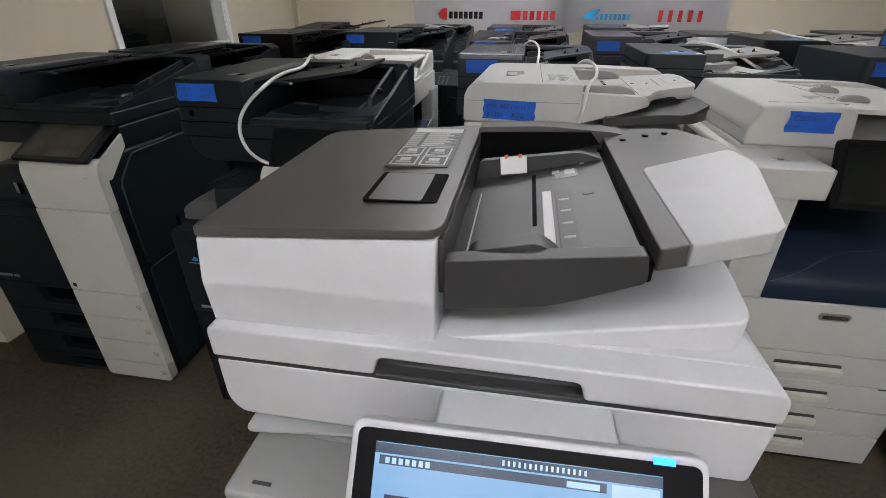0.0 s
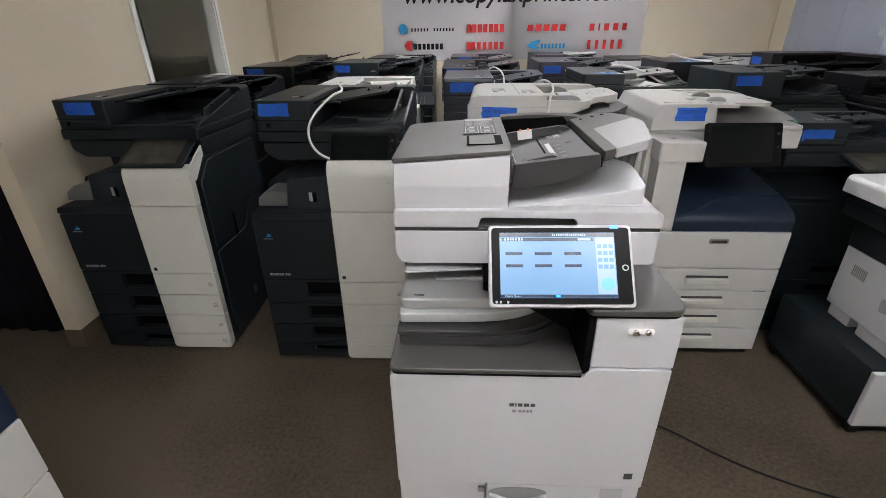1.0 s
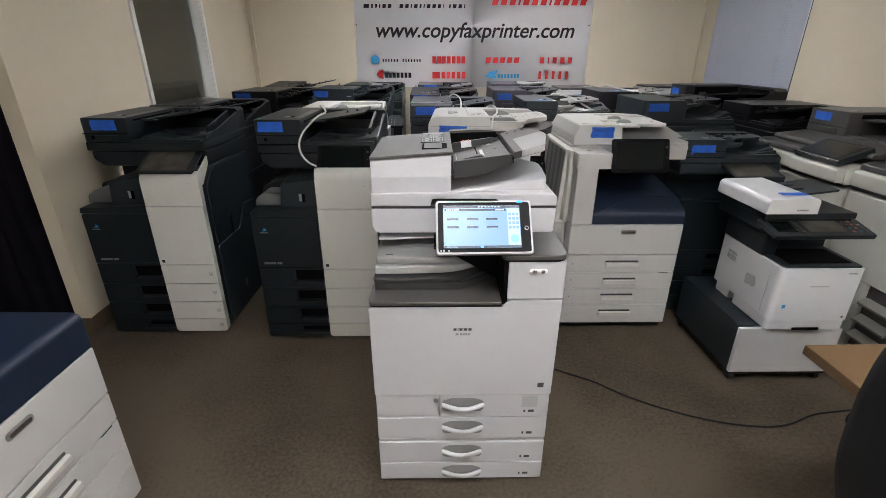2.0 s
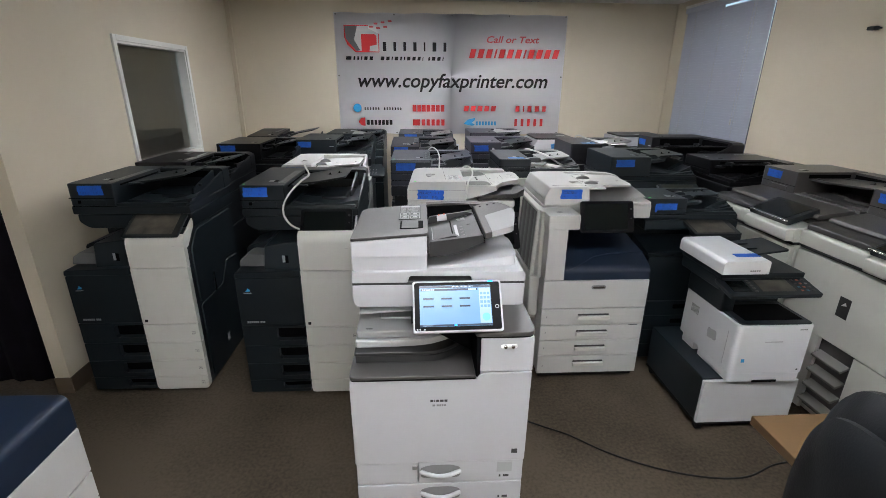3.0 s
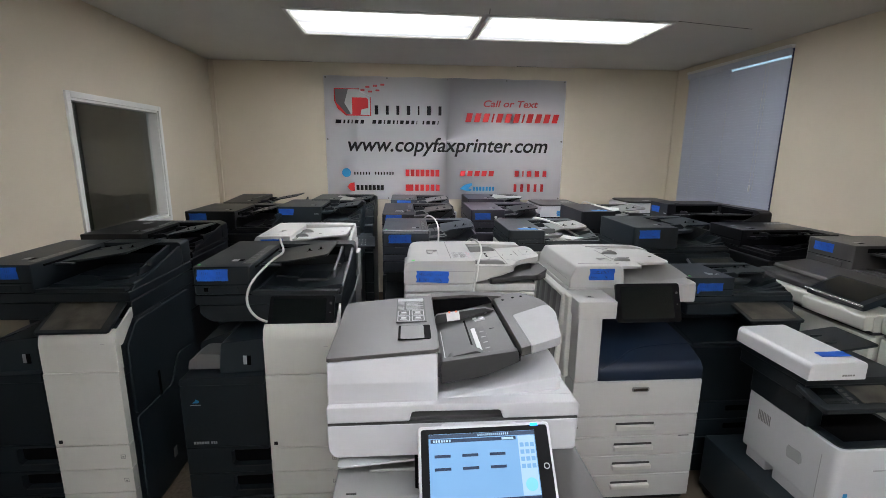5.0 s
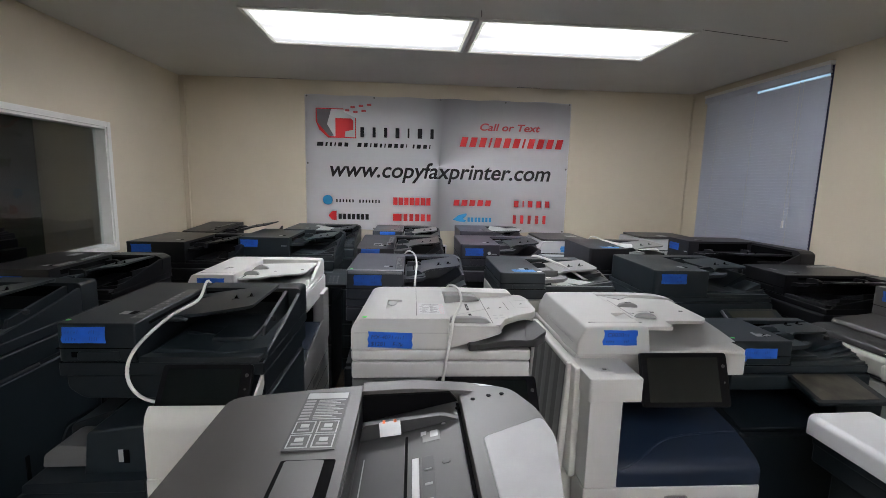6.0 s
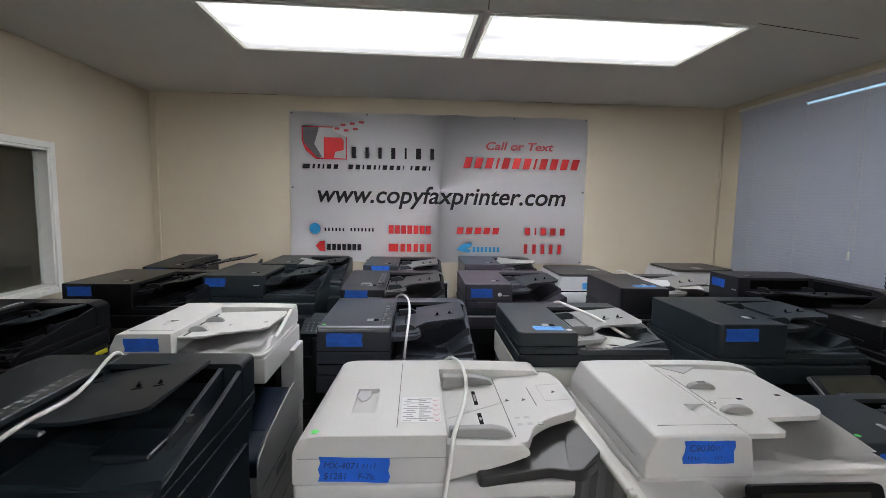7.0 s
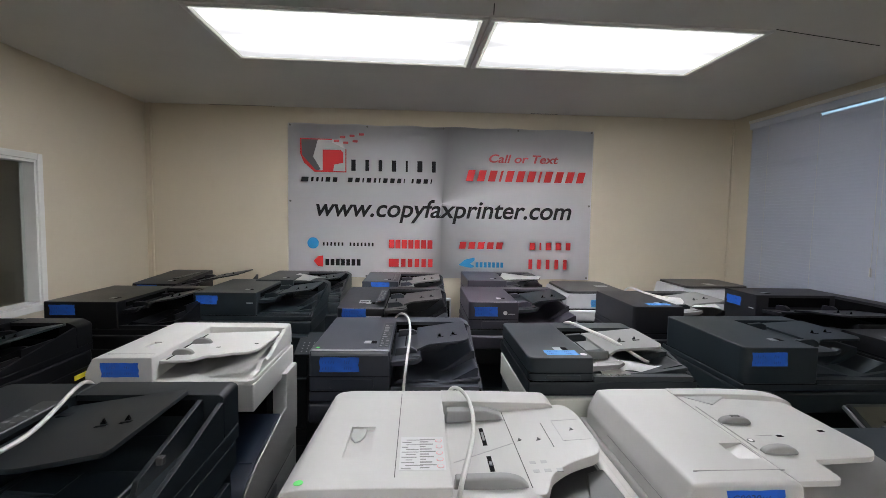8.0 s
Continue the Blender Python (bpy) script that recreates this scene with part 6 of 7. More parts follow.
    b = prism(rounded([(0.530, 0.072), (0.556, 0.062), (0.606, 0.102), (0.602, 0.22), (0.57, 0.22)], 0.006), "z", 0, 0.014, 0.003)
    for v in b.verts:
        v.co.z += 1.088 + 0.30 * (v.co.x - 0.53)
    P("tray_stop", b, DARK, par=ot)
    P("output_bed", bed(prism(rounded(rect(0.30, 0.59, 0.15, 0.5), 0.01), "z", -0.035, -0.025, 0.002)), MID)
    tape_on(c, 0.05, 0.0965, 1.073, 0.135, 0.05, rows=((0, 4), (0, 0)), lean=-2, text=(("MX-4071", 0.07, 0.55, 0.018), ("$1281    F-7k", 0.07, 0.12, 0.018)))
    return c


curved_copier(0.50, 1.175)

# ---------------------------------------------------------------- black copier with an open panel beside the white one
c = copier(1.878, 1.375, "black copier with a low feeder and a brown-grey flat panel", W=0.56, D=0.41, scan_z=0.83, scan_h=0.06, fh=0.126, hw=0.24, tape=(0.052, 0.048), tape_w=0.13, top=BLACK2, strip=False, drop=0.035, rise=0.02, edge=0.014, back=0.05)
for q in ((0.150, 0.205), (0.172, 0.19), (0.178, 0.172), (0.196, 0.18)):
    part("symbol", moved(cyl((0, 0), 0.008, 0, 0.0026, "z", 12), pose(q[0], q[1], 1.0145)), LIGHT, c)
console(c, 0.36, -0.05, 0.85, 0.27, 0.17, 14, BLACK, SCREEN_DUST, 0.015, dots=False)
part("sticker", cyl((0.03, 0.15), 0.008, 1.013, 1.0168, "z", 12), INK_GREEN, c)


# ---------------------------------------------------------------- desktop printer on its cabinet
def desktop_printer(x, y):
    cab = thing("printer_cabinet", "low white and dark grey printer cabinet on castors", "cabinet", x, y)
    W, D = 0.47, 0.53
    part("front", prism(rounded(rect(0.0, W, 0.055, 0.295), 0.004), "y", 0.0, 0.02, 0.004), BRIGHT, cab, "white front panel")
    part("carcass", box(0.003, W - 0.003, 0.0205, D, 0.055, 0.30, 0.004), BLACK2, cab, "charcoal sides")
    part("base", box(0.004, W - 0.004, 0.006, D, 0.038, 0.056, 0.003), RUBBER, cab)
    casters(cab, W, D, 0.03, 0.02)
    p = thing("printer", "white desktop multifunction printer with black scanner and tilted panel", "printer", x + 0.088, y - 0.022, 0.3)
    P = lambda n, b, m, l="", par=p: part(n, b, m, par, l)
    w, d = 0.36, 0.43
    body = P("body", prism(rounded(rect(0, w, 0, d), [0.03, 0.02, 0.01, 0.01], 5), "z", 0.05, 0.305, 0.005), BRIGHT)
    P("lower_body", prism(rounded(rect(0.006, w - 0.004, 0.003, 0.26), [0.03, 0.02, 0.01, 0.01], 5), "z", 0.001, 0.052, 0.004), BRIGHT)
    P("rear_foot", box(0.01, w - 0.01, 0.30, d - 0.02, 0.0, 0.052, 0.004), BRIGHT)
    P("tray_slot", box(0.125, 0.245, -0.001, 0.004, 0.002, 0.014, 0.001), PIT)
    P("sticker", box(0.045, 0.06, -0.0016, 0.002, 0.115, 0.132, 0.0003), INK_BLUE, "small blue sticker")
    P("grip", box(0.14, 0.225, -0.0012, 0.003, 0.218, 0.224, 0.001), LIGHT, par=body)
    bar_row("badge", [0.008] * 4, 0.005, 0.0012, body, MID, pose(0.29, -0.001, 0.28))
    P("badge", box(0.325, 0.333, -0.0014, 0.001, 0.066, 0.074, 0), DARK, par=body)
    P("side_grip", prism(rounded([(0.13, 0.155), (0.2, 0.14), (0.205, 0.19), (0.14, 0.20)], 0.012), "x", -0.003, 0.004, 0.001), LIGHT, par=body)
    for k in range(8):
        P("vent", box(-0.0014, 0.001, 0.30 + k * 0.0085, 0.3045 + k * 0.0085, 0.205, 0.25, 0.0004), GUIDE, par=body)
        P("vent", box(-0.0016, 0.001, 0.14, 0.20, 0.148 + k * 0.006, 0.151 + k * 0.006, 0.0004), GUIDE, par=body)
    P("side_seam", merge(box(-0.0012, 0.001, 0.06, 0.062, 0.07, 0.25, 0)), LIGHT, par=body)
    P("top_tray", prism(rounded(rect(0.012, w - 0.006, 0.008, d), [0.028, 0.018, 0.004, 0.004], 5), "z", 0.3, 0.312, 0.003), BLACK, "glossy black output tray")
    P("tray_hollow", prism([(0.05, 0.313), (0.33, 0.313), (0.3, 0.3145), (0.08, 0.3145)], "y", 0.04, 0.2, 0), PIT)
    P("neck", box(0.0, w, 0.24, d, 0.305, 0.42, 0.006), BLACK)
    P("left_pillar", box(-0.004, 0.06, 0.14, d, 0.305, 0.45, 0.008), BLACK)
    P("scanner", box(-0.035, w - 0.005, 0.14, d + 0.045, 0.42, 0.482, 0.008), BLACK)
    hp = P("feeder_cover", prism(rounded([(-0.055, 0.510), (-0.054, 0.562), (-0.042, 0.576), (0.155, 0.580), (0.17, 0.570), (0.17, 0.510)], [0.004, 0.008, 0.01, 0.012, 0.008, 0.004]), "y", 0.115, 0.485, 0.008, 3), BRIGHT, "white feeder cover")
    bar_row("badge", [0.008] * 5, 0.007, 0.002, hp, MID, pose(0.075, 0.1142, 0.525))
    P("lid", box(-0.045, w + 0.0, 0.13, d + 0.04, 0.4825, 0.5095, 0.005), BLACK)
    b = prism(rounded(rect(0.165, 0.36, 0.25, 0.45), 0.015), "z", 0, 0.01, 0.003)
    for v in b.verts:
        v.co.z += 0.548 + 0.12 * (v.co.x - 0.165)
    tr = P("paper_tray", b, BLACK)
    P("paper_guide", box(0.19, 0.24, 0.31, 0.32, 0.555, 0.572, 0.003), BLACK2, par=tr)
    P("paper_guide", box(0.19, 0.24, 0.38, 0.39, 0.555, 0.572, 0.003), BLACK2, par=tr)
    m = pose(-0.05, 0.03, 0.444, 13, 0, 0)
    pn = P("control_panel", moved(prism(rounded(rect(0.0, 0.435, 0.0, 0.14), 0.014), "z", -0.02, 0, 0.004), m), BLACK)
    P("screen", moved(box(0.165, 0.325, 0.028, 0.128, 0.0, 0.0025, 0.001), m), SCREEN_DUST, par=pn)
    P("recess", moved(box(0.03, 0.115, 0.03, 0.11, 0.0, 0.0015, 0.0005), m), SCREEN, par=pn)
    for k in range(5):
        P("key", moved(box(0.128, 0.143, 0.025 + k * 0.021, 0.037 + k * 0.021, 0, 0.003, 0.001), m), DARK2, par=pn)
    for k in range(12):
        mt = (KEY_RED, KEY_TEAL, DARK, KEY_TEAL, KEY_RED, DARK2, DARK2, KEY_RED, MID, DARK2, KEY_RED, DARK)[k]
        P("key", moved(box(0.347 + (k % 3) * 0.026, 0.359 + (k % 3) * 0.026, 0.026 + (k // 3) * 0.026, 0.036 + (k // 3) * 0.026, 0, 0.003, 0.001), m), mt, par=pn)
    P("mark", moved(prism([(0.148, 0.12), (0.163, 0.12), (0.155, 0.134)], "z", 0, 0.002, 0), m), INK_WHITE, par=pn)
    P("mark", moved(box(0.285, 0.305, 0.134, 0.141, 0, 0.002, 0), m), MID, par=pn)
    tape_on(p, 0.030, 0.16, 0.5815, 0.12, 0.04, rows=(), tilt=-88.8)
    return p


desktop_printer(1.918, 0.748)


# ---------------------------------------------------------------- large copiers along the side wall
def large_copier(x, y, yaw, louvres):
    c = thing("large_copier", "large white production copier with a dark grey scanner top and feeder", "copier", x, y, 0, yaw, "large copiers")
    P = lambda n, b, m, l="", par=c: part(n, b, m, par, l)
    W, D = 0.72, 0.74
    P("body", box(0.0, W, 0.02, D, 0.03, 0.84, 0.008), CREAM)
    casters(c, W, D)
    if louvres:
        for i in range(4):
            P("feed_tray", prism(rounded([(-0.03, 0.10 + i * 0.085), (0.10, 0.165 + i * 0.085), (0.10, 0.178 + i * 0.085), (-0.03, 0.113 + i * 0.085)], 0.004), "x", 0.27, 0.44, 0.003), PLATE, "slanted cream feed tray")
        P("feed_recess", box(0.262, 0.445, 0.012, 0.022, 0.06, 0.455, 0.002), DARK2)
        P("lower_door", box(0.45, W, 0.0, 0.021, 0.03, 0.45, 0.005), CREAM)
        P("lower_door", box(0.0, 0.258, 0.0, 0.021, 0.03, 0.45, 0.005), CREAM)
    else:
        P("lower_door", box(0.0, W, 0.0, 0.021, 0.03, 0.45, 0.005), CREAM)
    dr = P("front_door", prism(rounded(rect(0.0, W, 0.455, 0.835), 0.006), "y", -0.006, 0.021, 0.005), CREAM)
    P("badge", box(0.305, 0.365, -0.0085, -0.004, 0.60, 0.70, 0.002), DARK, "dark square badge", par=dr)
    P("badge", moved(prism([(0.32, 0.655), (0.35, 0.665), (0.342, 0.68)], "y", -0.0095, -0.0084, 0), Matrix.Identity(4)), INK_WHITE, par=dr)
    P("badge", box(W - 0.1, W - 0.06, -0.0075, -0.006, 0.48, 0.488, 0), MID, par=dr)
    P("waist", box(0.003, W - 0.003, 0.0, D, 0.842, 0.856, 0.003), DARK)
    P("scanner", prism(rounded([(-0.006, 0.858), (-0.012, 0.925), (0.0, 0.935), (D, 0.935), (D, 0.858)], 0.008), "x", -0.006, W + 0.004, 0.008), CREAM)
    P("scanner_seam", box(0.38, 0.3825, -0.0135, 0.0, 0.862, 0.925, 0), MID)
    P("panel_shelf", prism(rounded([(-0.05, 0.865), (-0.055, 0.93), (0.12, 0.945), (0.12, 0.865)], 0.012), "x", 0.40, W, 0.008), CREAM)
    # dark top
    P("top_frame", prism(rounded([(0.01, 0.937), (0.012, 0.965), (0.05, 0.975), (D, 0.975), (D, 0.937)], 0.008), "x", 0.0, 0.56, 0.005), DARK)
    P("top_frame", box(0.56, W + 0.002, 0.12, D, 0.937, 0.97, 0.006), DARK)
    P("lid", prism(rounded([(0.10, 0.977), (0.11, 1.0), (0.38, 1.03), (0.38, 0.977)], 0.01), "x", 0.012, W - 0.01, 0.006), DARK2)
    feeder(c, 0.0, 0.30, 0.978, W + 0.03, D - 0.28, 0.172, 0.29, DARK2, tray=DARK, slab=0.035, tray_drop=0.05, tray_rise=0.03, strip=False, guides=DARK, plate=True, edge=0.014, corner=0.02, tray_front=0.06)
    P("feeder_band", box(-0.002, W + 0.02, 0.294, 0.301, 1.0, 1.012, 0.002), DARK)
    console(c, 0.53, -0.03, 0.965, 0.30, 0.18, 20, BLACK, SCREEN, 0.03)
    P("panel_edge", moved(box(-0.15, 0.15, -0.002, 0.004, -0.006, 0.001, 0.001), pose(0.53, -0.03, 0.965, 20)), CHROME)
    tape_on(c, 0.05, 0.2985, 1.088, 0.12, 0.047)
    return c


large_copier(2.525, 1.87, -90, False)
large_copier(2.555, 1.135, -90, True)

# ---------------------------------------------------------------- white-fronted copier with a navy top in the foreground
navy_copier(-0.488, -0.435, "white copier drawers under a navy top cover", 90, False, False, False)


def small_copier(x, y, yaw=0.0, taped=True):
    c = thing("copier", "small white copier with a dark flat lid" if taped else "small white copier with a dark lid by the window", "copier", x, y, 0, yaw)
    P = lambda n, b, m, l="", par=c: part(n, b, m, par, l)
    W, D = 0.44, 0.50
    casters(c, W, D)
    P("body", box(0.0, W, 0.0, D, 0.04, 0.96, 0.012), WHITE)
    for i in range(3):
        d = P("drawer", box(0.006, W - 0.006, -0.006, 0.004, 0.06 + i * 0.16, 0.21 + i * 0.16, 0.003), WHITE)
        P("handle", box(W * 0.35, W * 0.65, -0.008, 0.0, 0.15 + i * 0.16, 0.17 + i * 0.16, 0.002), DARK, par=d)
    P("waist", box(0.012, W - 0.012, 0.012, D - 0.012, 0.9605, 0.972, 0), PIT)
    P("scanner", box(-0.004, W + 0.004, -0.004, D, 0.972, 1.045, 0.014, 3), WHITE)
    P("gasket", box(0.008, W - 0.008, 0.006, D - 0.01, 1.0455, 1.054, 0), PIT)
    P("feeder_cover", prism(rounded([(-0.004, 1.0545), (0.03, 1.145), (W - 0.05, 1.145), (W + 0.004, 1.0545)], [0.006, 0.02, 0.02, 0.006]), "y", 0.0, D - 0.01, 0.02, 3), WHITE)
    P("lid", prism(rounded(rect(0.025, W - 0.035, 0.012, D - 0.03), 0.05, 5), "z", 1.146, 1.162, 0.005), DARK, "dark grey lid")
    P("label", box(W - 0.16, W - 0.08, 0.20, 0.26, 1.161, 1.1632, 0), LIGHT)
    if taped:
        tape_on(c, 0.17, -0.0008, 1.065, 0.09, 0.045, mat=TAPE_LIGHT)
    return c


# ---------------------------------------------------------------- second row
def round_keys(c, kx, ky, lx, ly, lw, ld, flat_keys=5):
    for k in range(8):
        part("key", cyl((kx - k * 0.0014, ky + k * 0.0245), 0.0088, 1.130, 1.1365, "z", 12, 0.001), LIGHT, c)
    for k in range(flat_keys):
        part("key", box(kx - 0.022, kx + 0.012, ky - 0.17 + k * 0.026, ky - 0.162 + k * 0.026, 1.130, 1.1345, 0.0006), GUIDE, c)
    part("label", box(lx, lx + lw, ly, ly + ld, 1.130, 1.1340, 0), LIGHT, c)


c = copier(-1.32, 2.0, "black copier with pale round keys, close to the partition", W=0.6, hw=0.33, fh=0.142, tape=(0.09, 0.06), top=JET, body=JET, tray=BLACK2, scan_z=0.92, strip=False, edge=0.014)
round_keys(c, 0.292, 0.385, 0.135, 0.50, 0.037, 0.075)
part("warning_label", box(0.598, 0.6035, 0.54, 0.62, 0.885, 0.905, 0.0005), INK_YELLOW, c, "yellow and black warning label")
c = navy_copier(-0.40, 1.985, "white copier with a navy output space behind the black ones", panel=False, side=False, square=True)
tape_on(c, 0.062, 0.1487, 1.045, 0.125, 0.05)
c = copier(0.368, 1.99, "blue-black copier with a bright-edged feeder and a white cable", W=0.60, top=BLUEGREY, fh=0.178, hw=0.275, slab=0.035, scan_z=0.90, tape=(0.035, 0.105), tape_w=0.135, rise=0.045, drop=0.05)
# silver strip painted in for the highlight along the feeder's front top edge
part("trim", prism(rounded([(0.1085, 1.130), (0.1085, 1.142), (0.116, 1.1495), (0.128, 1.1495), (0.128, 1.13)], [0, 0.004, 0.004, 0, 0]), "x", 0.008, 0.268, 0.001), SILVER, c, "silver strip for the highlight on the front edge")
bar_row("badge", [0.008] * 6 + [-0.003, 0.007, 0.007], 0.011, 0.0022, c, LIGHT, pose(0.012, -0.0006, 0.437))
part("sticker", cyl((0.022, 0.15), 0.007, 1.146, 1.1490, "z", 12), INK_GREEN, c)
c = copier(1.085, 1.82, corner=0.03, keypad=(0.235, -0.09, 0.95), label="black-topped copier with a cream body and pale grey tray", W=0.545, D=0.59, body=CREAM, scan=CREAM, scan_z=0.955, scan_h=0.10, fh=0.122, hw=0.205, top=BLACK2, lid=BLACK, tray=MID, tape=(0.065, 0.14), tape_tilt=-90, tape_mat=TAPE_LIGHT, tape_w=0.105, slab=0.045, strip=False, guides=BLACK, drop=0.04, rise=0.03)
part("sticker", cyl((0.185, 0.15), 0.011, 1.174, 1.1778, "z", 14), INK_WHITE, c)
part("guide_plate", box(0.215, 0.29, 0.20, 0.206, 1.125, 1.172, 0.002), SMOKE, c, "clear grey plastic guide")
for k in range(5):
    part("key", box(0.222 + k * 0.024, 0.238 + k * 0.024, 0.122, 0.136, 1.104, 1.1175, 0.0006), GUIDE, c)
c = copier(1.90, 1.98, "tall black copier with a boxy dark feeder", boxy=True, W=0.62, top=BLACK2, fh=0.16, hw=0.275, scan_z=0.93, scan_h=0.075, slab=0.025, tape=(0.028, 0.093), tape_w=0.13, drop=0.03, rise=0.02, strip=False, edge=0.014, corner=0.03)
console(c, 0.435, -0.127, 0.912, 0.275, 0.17, 30, BLACK, SCREEN_OLIVE, 0.014, dots=False)
part("panel_edge", moved(box(-0.147, -0.138, 0.0, 0.165, -0.014, -0.001, 0.002), pose(0.435, -0.127, 0.912, 30)), SILVER, c, "silver edge of the touch panel")
c = copier(2.55, 2.52, "black copier with pale round keys beside the cream wall", yaw=-90, W=0.6, hw=0.34, fh=0.142, top=JET, body=JET, scan_z=0.92, tape=None, strip=False, drop=0.04, edge=0.014, corner=0.025)
round_keys(c, 0.09, 0.455, 0.15, 0.158, 0.052, 0.022, 0)

# ---------------------------------------------------------------- third row
copier(-1.09, 2.75, "black copier with a plain square feeder near the interior window", boxy=True, W=0.60, fh=0.165, hw=0.35, top=JET, tape=(0.03, 0.10), scan_z=0.93, strip=False, drop=0.05)
copier(-0.53, 3.07, keypad=(0.716, -0.18, 0.895), label="broad black copier with a dark feeder near the banner", boxy=True, W=0.66, D=0.68, fh=0.162, hw=0.35, top=BLACK2, tape=(0.015, 0.095), scan_z=0.93, strip=False, badge=True)
c = copier(0.325, 2.76, "black and silver copier with a rounded feeder", slope=0.03, corner=0.03, edge=0.014, W=0.58, fh=0.18, hw=0.24, top=INDIGO, tape=(0.03, 0.098), scan_z=0.92, tray=DARK, guides=BLACK, drop=0.05)
for q, mt in (((0.10, 0.155, 0.0, 0.06), LIGHT), ((0.105, 0.15, 0.012, 0.03), PIT), ((0.185, 0.215, 0.02, 0.10), GUIDE), ((0.195, 0.212, 0.03, 0.05), KEY_RED)):
    part("label", moved(box(q[0], q[1], q[2], q[3], 0.0, 0.0012 if mt in (LIGHT, GUIDE) else 0.0018, 0), pose(0, 0.22, 1.1462, 3.1)), mt, c)
part("trim", box(0.15, 0.226, 0.1085, 0.111, 1.092, 1.100, 0.001), LIGHT, c, "pale front strip")
c = copier(1.0, 2.77, "violet grey copier with a round white sticker", W=0.60, fh=0.175, hw=0.26, top=PURPLE, tray=BLACK, lid=BLACK, tape=(0.03, 0.10), scan_z=0.93, badge=True, strip=False, drop=0.05, edge=0.014, corner=0.025)
part("sticker", prism([(0.19 + 0.011 * math.cos(k * 0.5236), 1.118 + 0.011 * math.sin(k * 0.5236)) for k in range(12)], "y", 0.1085, 0.1105, 0), INK_WHITE, c)
small_copier(1.645, 3.33)
c = copier(1.84, 2.70, "black copier with a grey tray and loose papers on it", boxy=True, W=0.62, D=0.63, top=INDIGO, tray=MID, fh=0.17, hw=0.265, tape=(0.10, 0.15), tape_tilt=-90, tape_mat=TAPE_LIGHT, scan_z=0.93, strip=False, drop=0.04, guides=BLACK, edge=0.014, corner=0.02)
copier(2.49, 3.23, "wide black copier turned side-on under the window blind", yaw=-90, boxy=True, W=0.69, fh=0.21, hw=0.27, top=INDIGO, tape=(0.03, 0.13), scan_z=0.93, strip=False, badge=True, drop=0.08)

# ---------------------------------------------------------------- fourth row, along the back wall
copier(-1.08, 3.42, "black copier with a rounded feeder and a rising tray", slope=0.03, corner=0.03, edge=0.014, rear=False, W=0.64, fh=0.165, hw=0.28, top=INDIGO, tape=(0.04, 0.078), scan_z=0.95, drop=0.05, rise=0.06)
copier(-0.35, 3.55, "black copier with a sheet of paper on its feeder", W=0.56, fh=0.15, hw=0.25, top=BLACK2, tape=None, scan_z=0.95, strip=False)
c = copier(0.365, 3.48, "black copier with a grey tray below the banner", W=0.56, fh=0.155, hw=0.24, top=BLUEGREY, tray=MID, tape=(0.06, 0.10), scan_z=0.95)
fp = part("control_panel", prism(rounded(rect(0.50, 0.585, 0.93, 1.085), 0.006), "y", -0.02, 0.03, 0.003), WHITE, c, "white-edged dark panel")
part("screen", prism(rect(0.51, 0.575, 0.965, 1.075), "y", -0.0215, -0.019, 0), SCREEN, fp)
copier(1.075, 3.54, "violet grey copier with paper on its tray", W=0.58, fh=0.17, hw=0.27, top=PURPLE, tray=BLACK, tape=None, scan_z=0.94, strip=False, badge=True)
small_copier(2.58, 4.02, -90, False)


copier(-2.35, 2.35, "black copier standing in the dim room behind the window", W=0.6, top=BLACK, tape=None, yaw=90, scan_z=0.95)
copier(-2.35, 3.15, "dark copier in the dim room behind the window", W=0.6, top=BLACK2, tape=None, yaw=90, scan_z=0.98)


# ---------------------------------------------------------------- loose things
def sheet(x, y, z, w, d, yaw, tilt, label, sag=0.012):
    bm = bmesh.new()
    n = 8
    g = [[bm.verts.new((w * (i / n - 0.5), d * (j / n - 0.5), sag * math.sin(3.0 * i / n + 0.7) * math.cos(2.2 * j / n))) for j in range(n + 1)] for i in range(n + 1)]
    for i in range(n):
        for j in range(n):
            bm.faces.new((g[i][j], g[i + 1][j], g[i + 1][j + 1], g[i][j + 1]))
    bmesh.ops.solidify(bm, geom=bm.faces, thickness=0.0006)
    ob = solid("paper", bm, PAPER, label, "paper")
    ob.matrix_world = pose(x, y, z, 0, tilt, yaw)
    return ob


sheet(-0.06, 3.80, 1.165, 0.21, 0.297, 60, -4, "white sheet of paper on a black feeder tray", 0.018)
sheet(1.48, 3.86, 1.178, 0.21, 0.297, 70, -4, "white sheet of paper lying across a feeder tray", 0.02)
sheet(2.24, 3.04, 1.155, 0.21, 0.297, 75, -4, "printed sheet of paper on a grey feeder tray", 0.004)
sheet(1.46, 2.04, 1.115, 0.10, 0.3, -70, -4, "curled white paper strip on a copier", 0.03)


def cable(name, pts, r, mat, label):
    return solid(name, tube(pts, r), mat, label, "cable")


cable("white_cable", [(-0.13, 1.83, 1.0), (-0.132, 1.815, 1.12), (-0.13, 1.785, 1.168), (-0.112, 1.71, 1.172), (-0.08, 1.62, 1.168), (-0.045, 1.52, 1.165), (-0.03, 1.44, 1.16), (-0.04, 1.35, 1.165), (-0.075, 1.28, 1.13), (-0.112, 1.215, 1.08), (-0.116, 1.19, 1.02), (-0.085, 1.175, 0.972), (-0.058, 1.18, 0.952), (-0.034, 1.187, 0.942)], 0.0050, CABLE_W, "thick white cable hanging over the black copier")
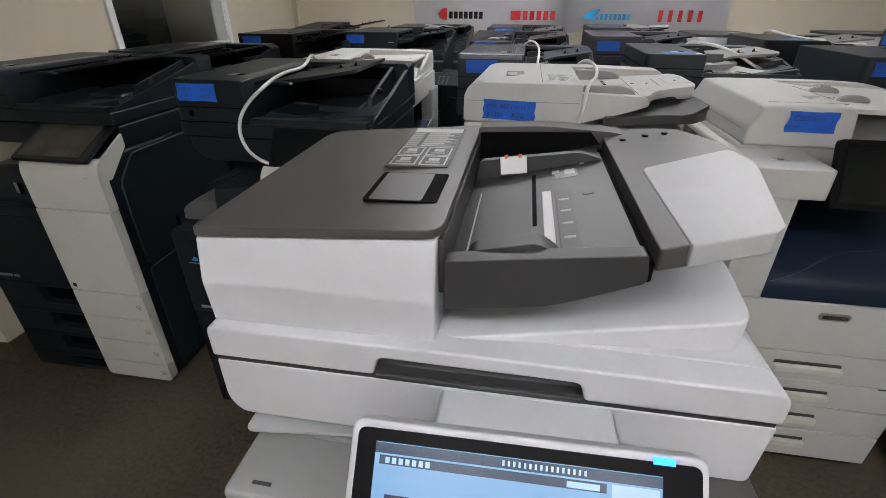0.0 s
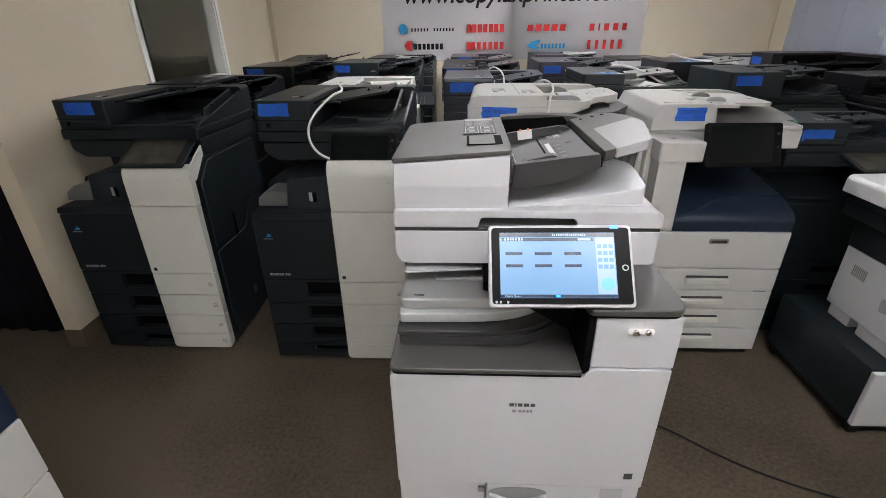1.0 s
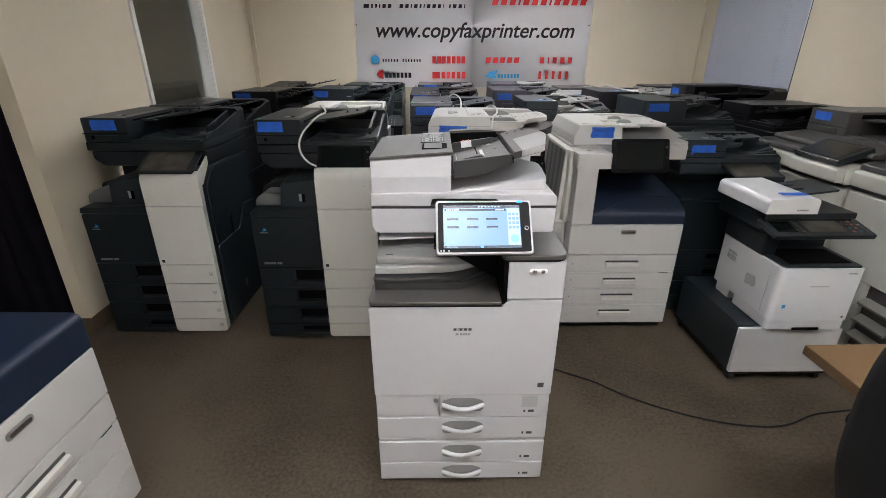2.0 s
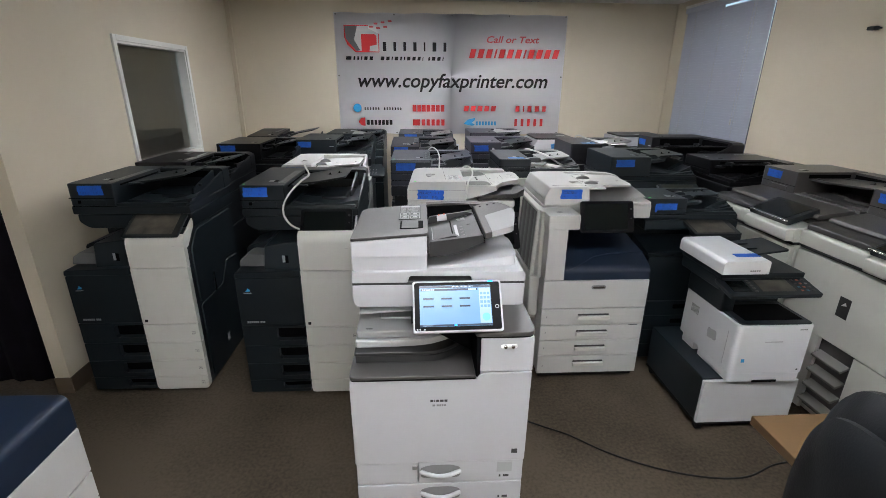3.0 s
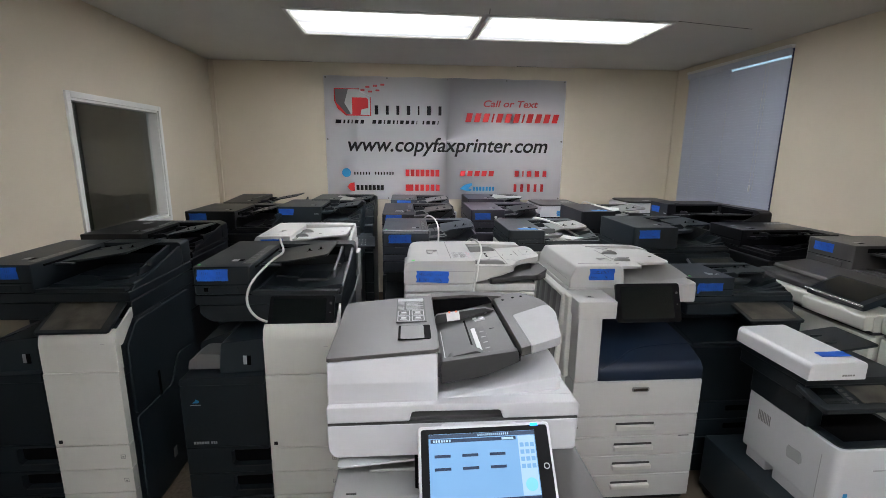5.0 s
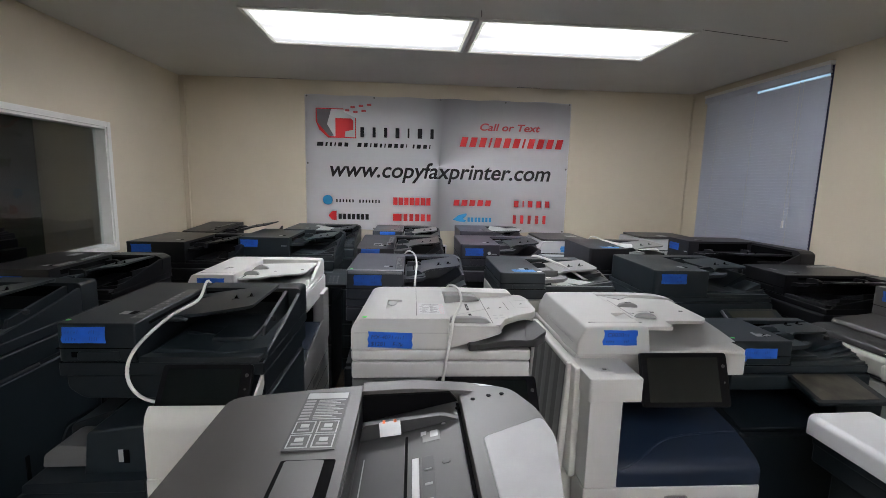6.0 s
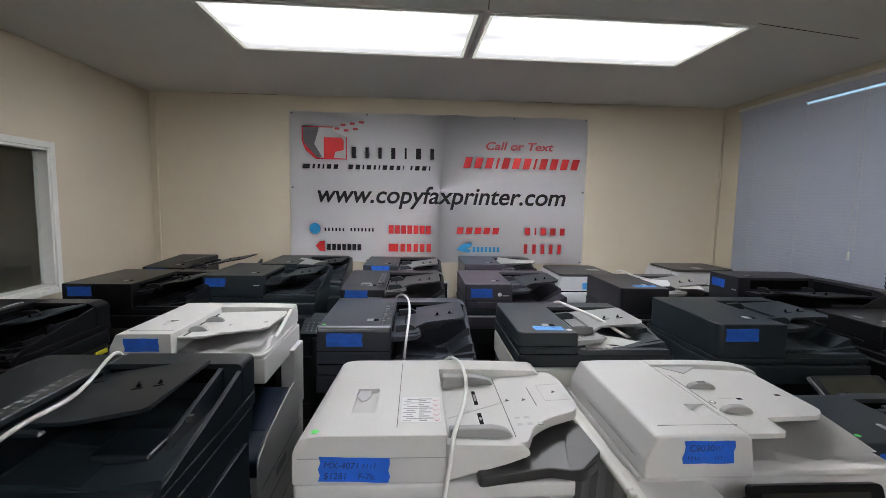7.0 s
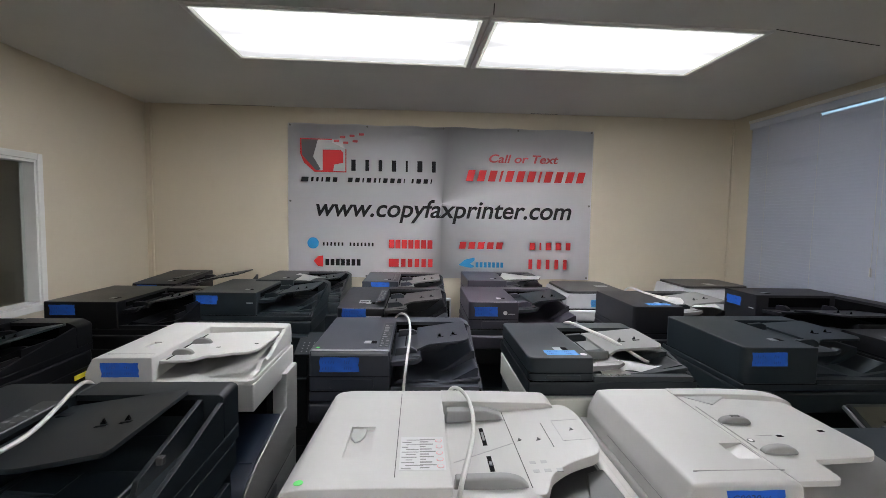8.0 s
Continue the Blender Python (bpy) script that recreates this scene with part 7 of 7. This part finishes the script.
cable("white_cable", [(0.81, 1.76, 1.0), (0.815, 1.745, 1.12), (0.822, 1.725, 1.172), (0.855, 1.65, 1.182), (0.868, 1.56, 1.166), (0.852, 1.45, 1.156), (0.825, 1.33, 1.165), (0.808, 1.268, 1.16), (0.806, 1.262, 1.11), (0.790, 1.258, 1.04), (0.776, 1.19, 0.98), (0.765, 1.15, 0.95)], 0.0046, CABLE_W, "thick off-white cable over the white copier")
cable("white_cable", [(0.60, 2.74, 1.0), (0.615, 2.72, 1.10), (0.64, 2.69, 1.15), (0.67, 2.65, 1.166), (0.695, 2.57, 1.160), (0.705, 2.47, 1.155), (0.708, 2.30, 1.150), (0.704, 2.16, 1.135), (0.697, 2.085, 1.09), (0.692, 2.06, 1.04), (0.69, 2.04, 0.98), (0.69, 2.0, 0.86)], 0.0048, CABLE_W, "white cable over the blue-black copier")
cable("white_cable", [(1.35, 2.46, 1.15), (1.355, 2.42, 1.185), (1.362, 2.33, 1.192), (1.39, 2.22, 1.19), (1.436, 2.15, 1.178), (1.482, 2.111, 1.15), (1.52, 2.09, 1.125), (1.545, 2.08, 1.115)], 0.006, CABLE_W, "grey-white cable lying on a feeder tray")
cable("white_cable", [(2.05, 3.42, 1.12), (2.05, 3.36, 1.2), (2.07, 3.28, 1.19), (2.12, 3.2, 1.165), (2.2, 3.14, 1.16)], 0.006, CABLE_W, "short white cable on a black copier")
cable("power_cord", [(0.86, 0.9, 0.05), (0.94, 0.93, 0.008), (1.08, 0.87, 0.008), (1.18, 0.80, 0.008), (1.28, 0.755, 0.008), (1.36, 0.675, 0.008), (1.44, 0.615, 0.008), (1.53, 0.56, 0.008), (1.68, 0.49, 0.008), (1.86, 0.447, 0.008), (2.00, 0.45, 0.008), (2.09, 0.49, 0.008), (2.17, 0.525, 0.008), (2.28, 0.535, 0.008), (2.50, 0.56, 0.008)], 0.0045, RUBBER, "black power cord lying on the carpet")

# desk and chair
dk = thing("desk", "oak laminate desk top with a black edge", "desk", 1.505, -0.012)
part("top", box(0.0, 1.5, -0.72, 0.0, 0.712, 0.74, 0.003), OAK, dk)
part("panel", box(0.25, 0.27, -0.68, -0.06, 0.0, 0.712, 0.002), OAK, dk)
part("panel", box(1.45, 1.47, -0.68, -0.06, 0.0, 0.712, 0.002), OAK, dk)
part("modesty_panel", box(0.27, 1.45, -0.08, -0.06, 0.25, 0.712, 0.002), OAK, dk)


def office_chair(x, y, yaw):
    c = thing("office_chair", "black leather office chair with a padded back at the desk", "chair", x, y, 0, yaw)
    def pad(w, h, t, bulge):
        b = bmesh.new()
        bmesh.ops.create_cube(b, size=1.0)
        bmesh.ops.subdivide_edges(b, edges=b.edges, cuts=15, use_grid_fill=True)
        for v in b.verts:
            px, py, pz = v.co.x * 2, v.co.y * 2, v.co.z * 2
            n = (abs(px) ** 2.9 + abs(pz) ** 2.9) ** (1 / 2.9)
            k = max(abs(px), abs(pz)) / n if n > 0 else 1
            e = math.sqrt(max(0.0, 1 - (max(abs(px), abs(pz))) ** 4))
            v.co = (px * k * w / 2, py * t / 2 * (0.12 + 0.88 * e) + bulge * px * px, pz * k * h / 2)
        return b
    part("seat", moved(pad(0.48, 0.48, 0.10, 0.0), pose(0, 0.28, 0.47, 90)), LEATHER, c)
    bk = part("backrest", moved(pad(0.405, 0.545, 0.09, 0.03), pose(0, -0.022, 0.79, 3)), LEATHER, c)
    part("cushion", moved(pad(0.47, 0.62, 0.135, 0.03), pose(0, 0.045, 0.80, 3)), LEATHER, bk)
    part("post", cyl((0, 0.28), 0.028, 0.12, 0.43, "z", 16), CHROME, c)
    for k in range(5):
        a = k * 2 * math.pi / 5
        lg = part("leg", moved(box(0, 0.27, -0.02, 0.02, 0.075, 0.11, 0.008), pose(0, 0.28, 0, 0, 0, math.degrees(a))), RUBBER, c)
        part("caster", cyl((0.28 + 0.27 * math.sin(a), 0.028), 0.028, 0.27 * math.cos(a) - 0.018, 0.27 * math.cos(a) + 0.018, "x", 14), RUBBER, lg)
    for s in (-1, 1):
        part("armrest", merge(box(s * 0.27 - 0.03, s * 0.27 + 0.03, 0.1, 0.36, 0.655, 0.69, 0.012), box(s * 0.26 - 0.012, s * 0.26 + 0.012, 0.2, 0.26, 0.46, 0.66, 0.006)), RUBBER, c)
    return c


office_chair(1.375, -0.50, -90)
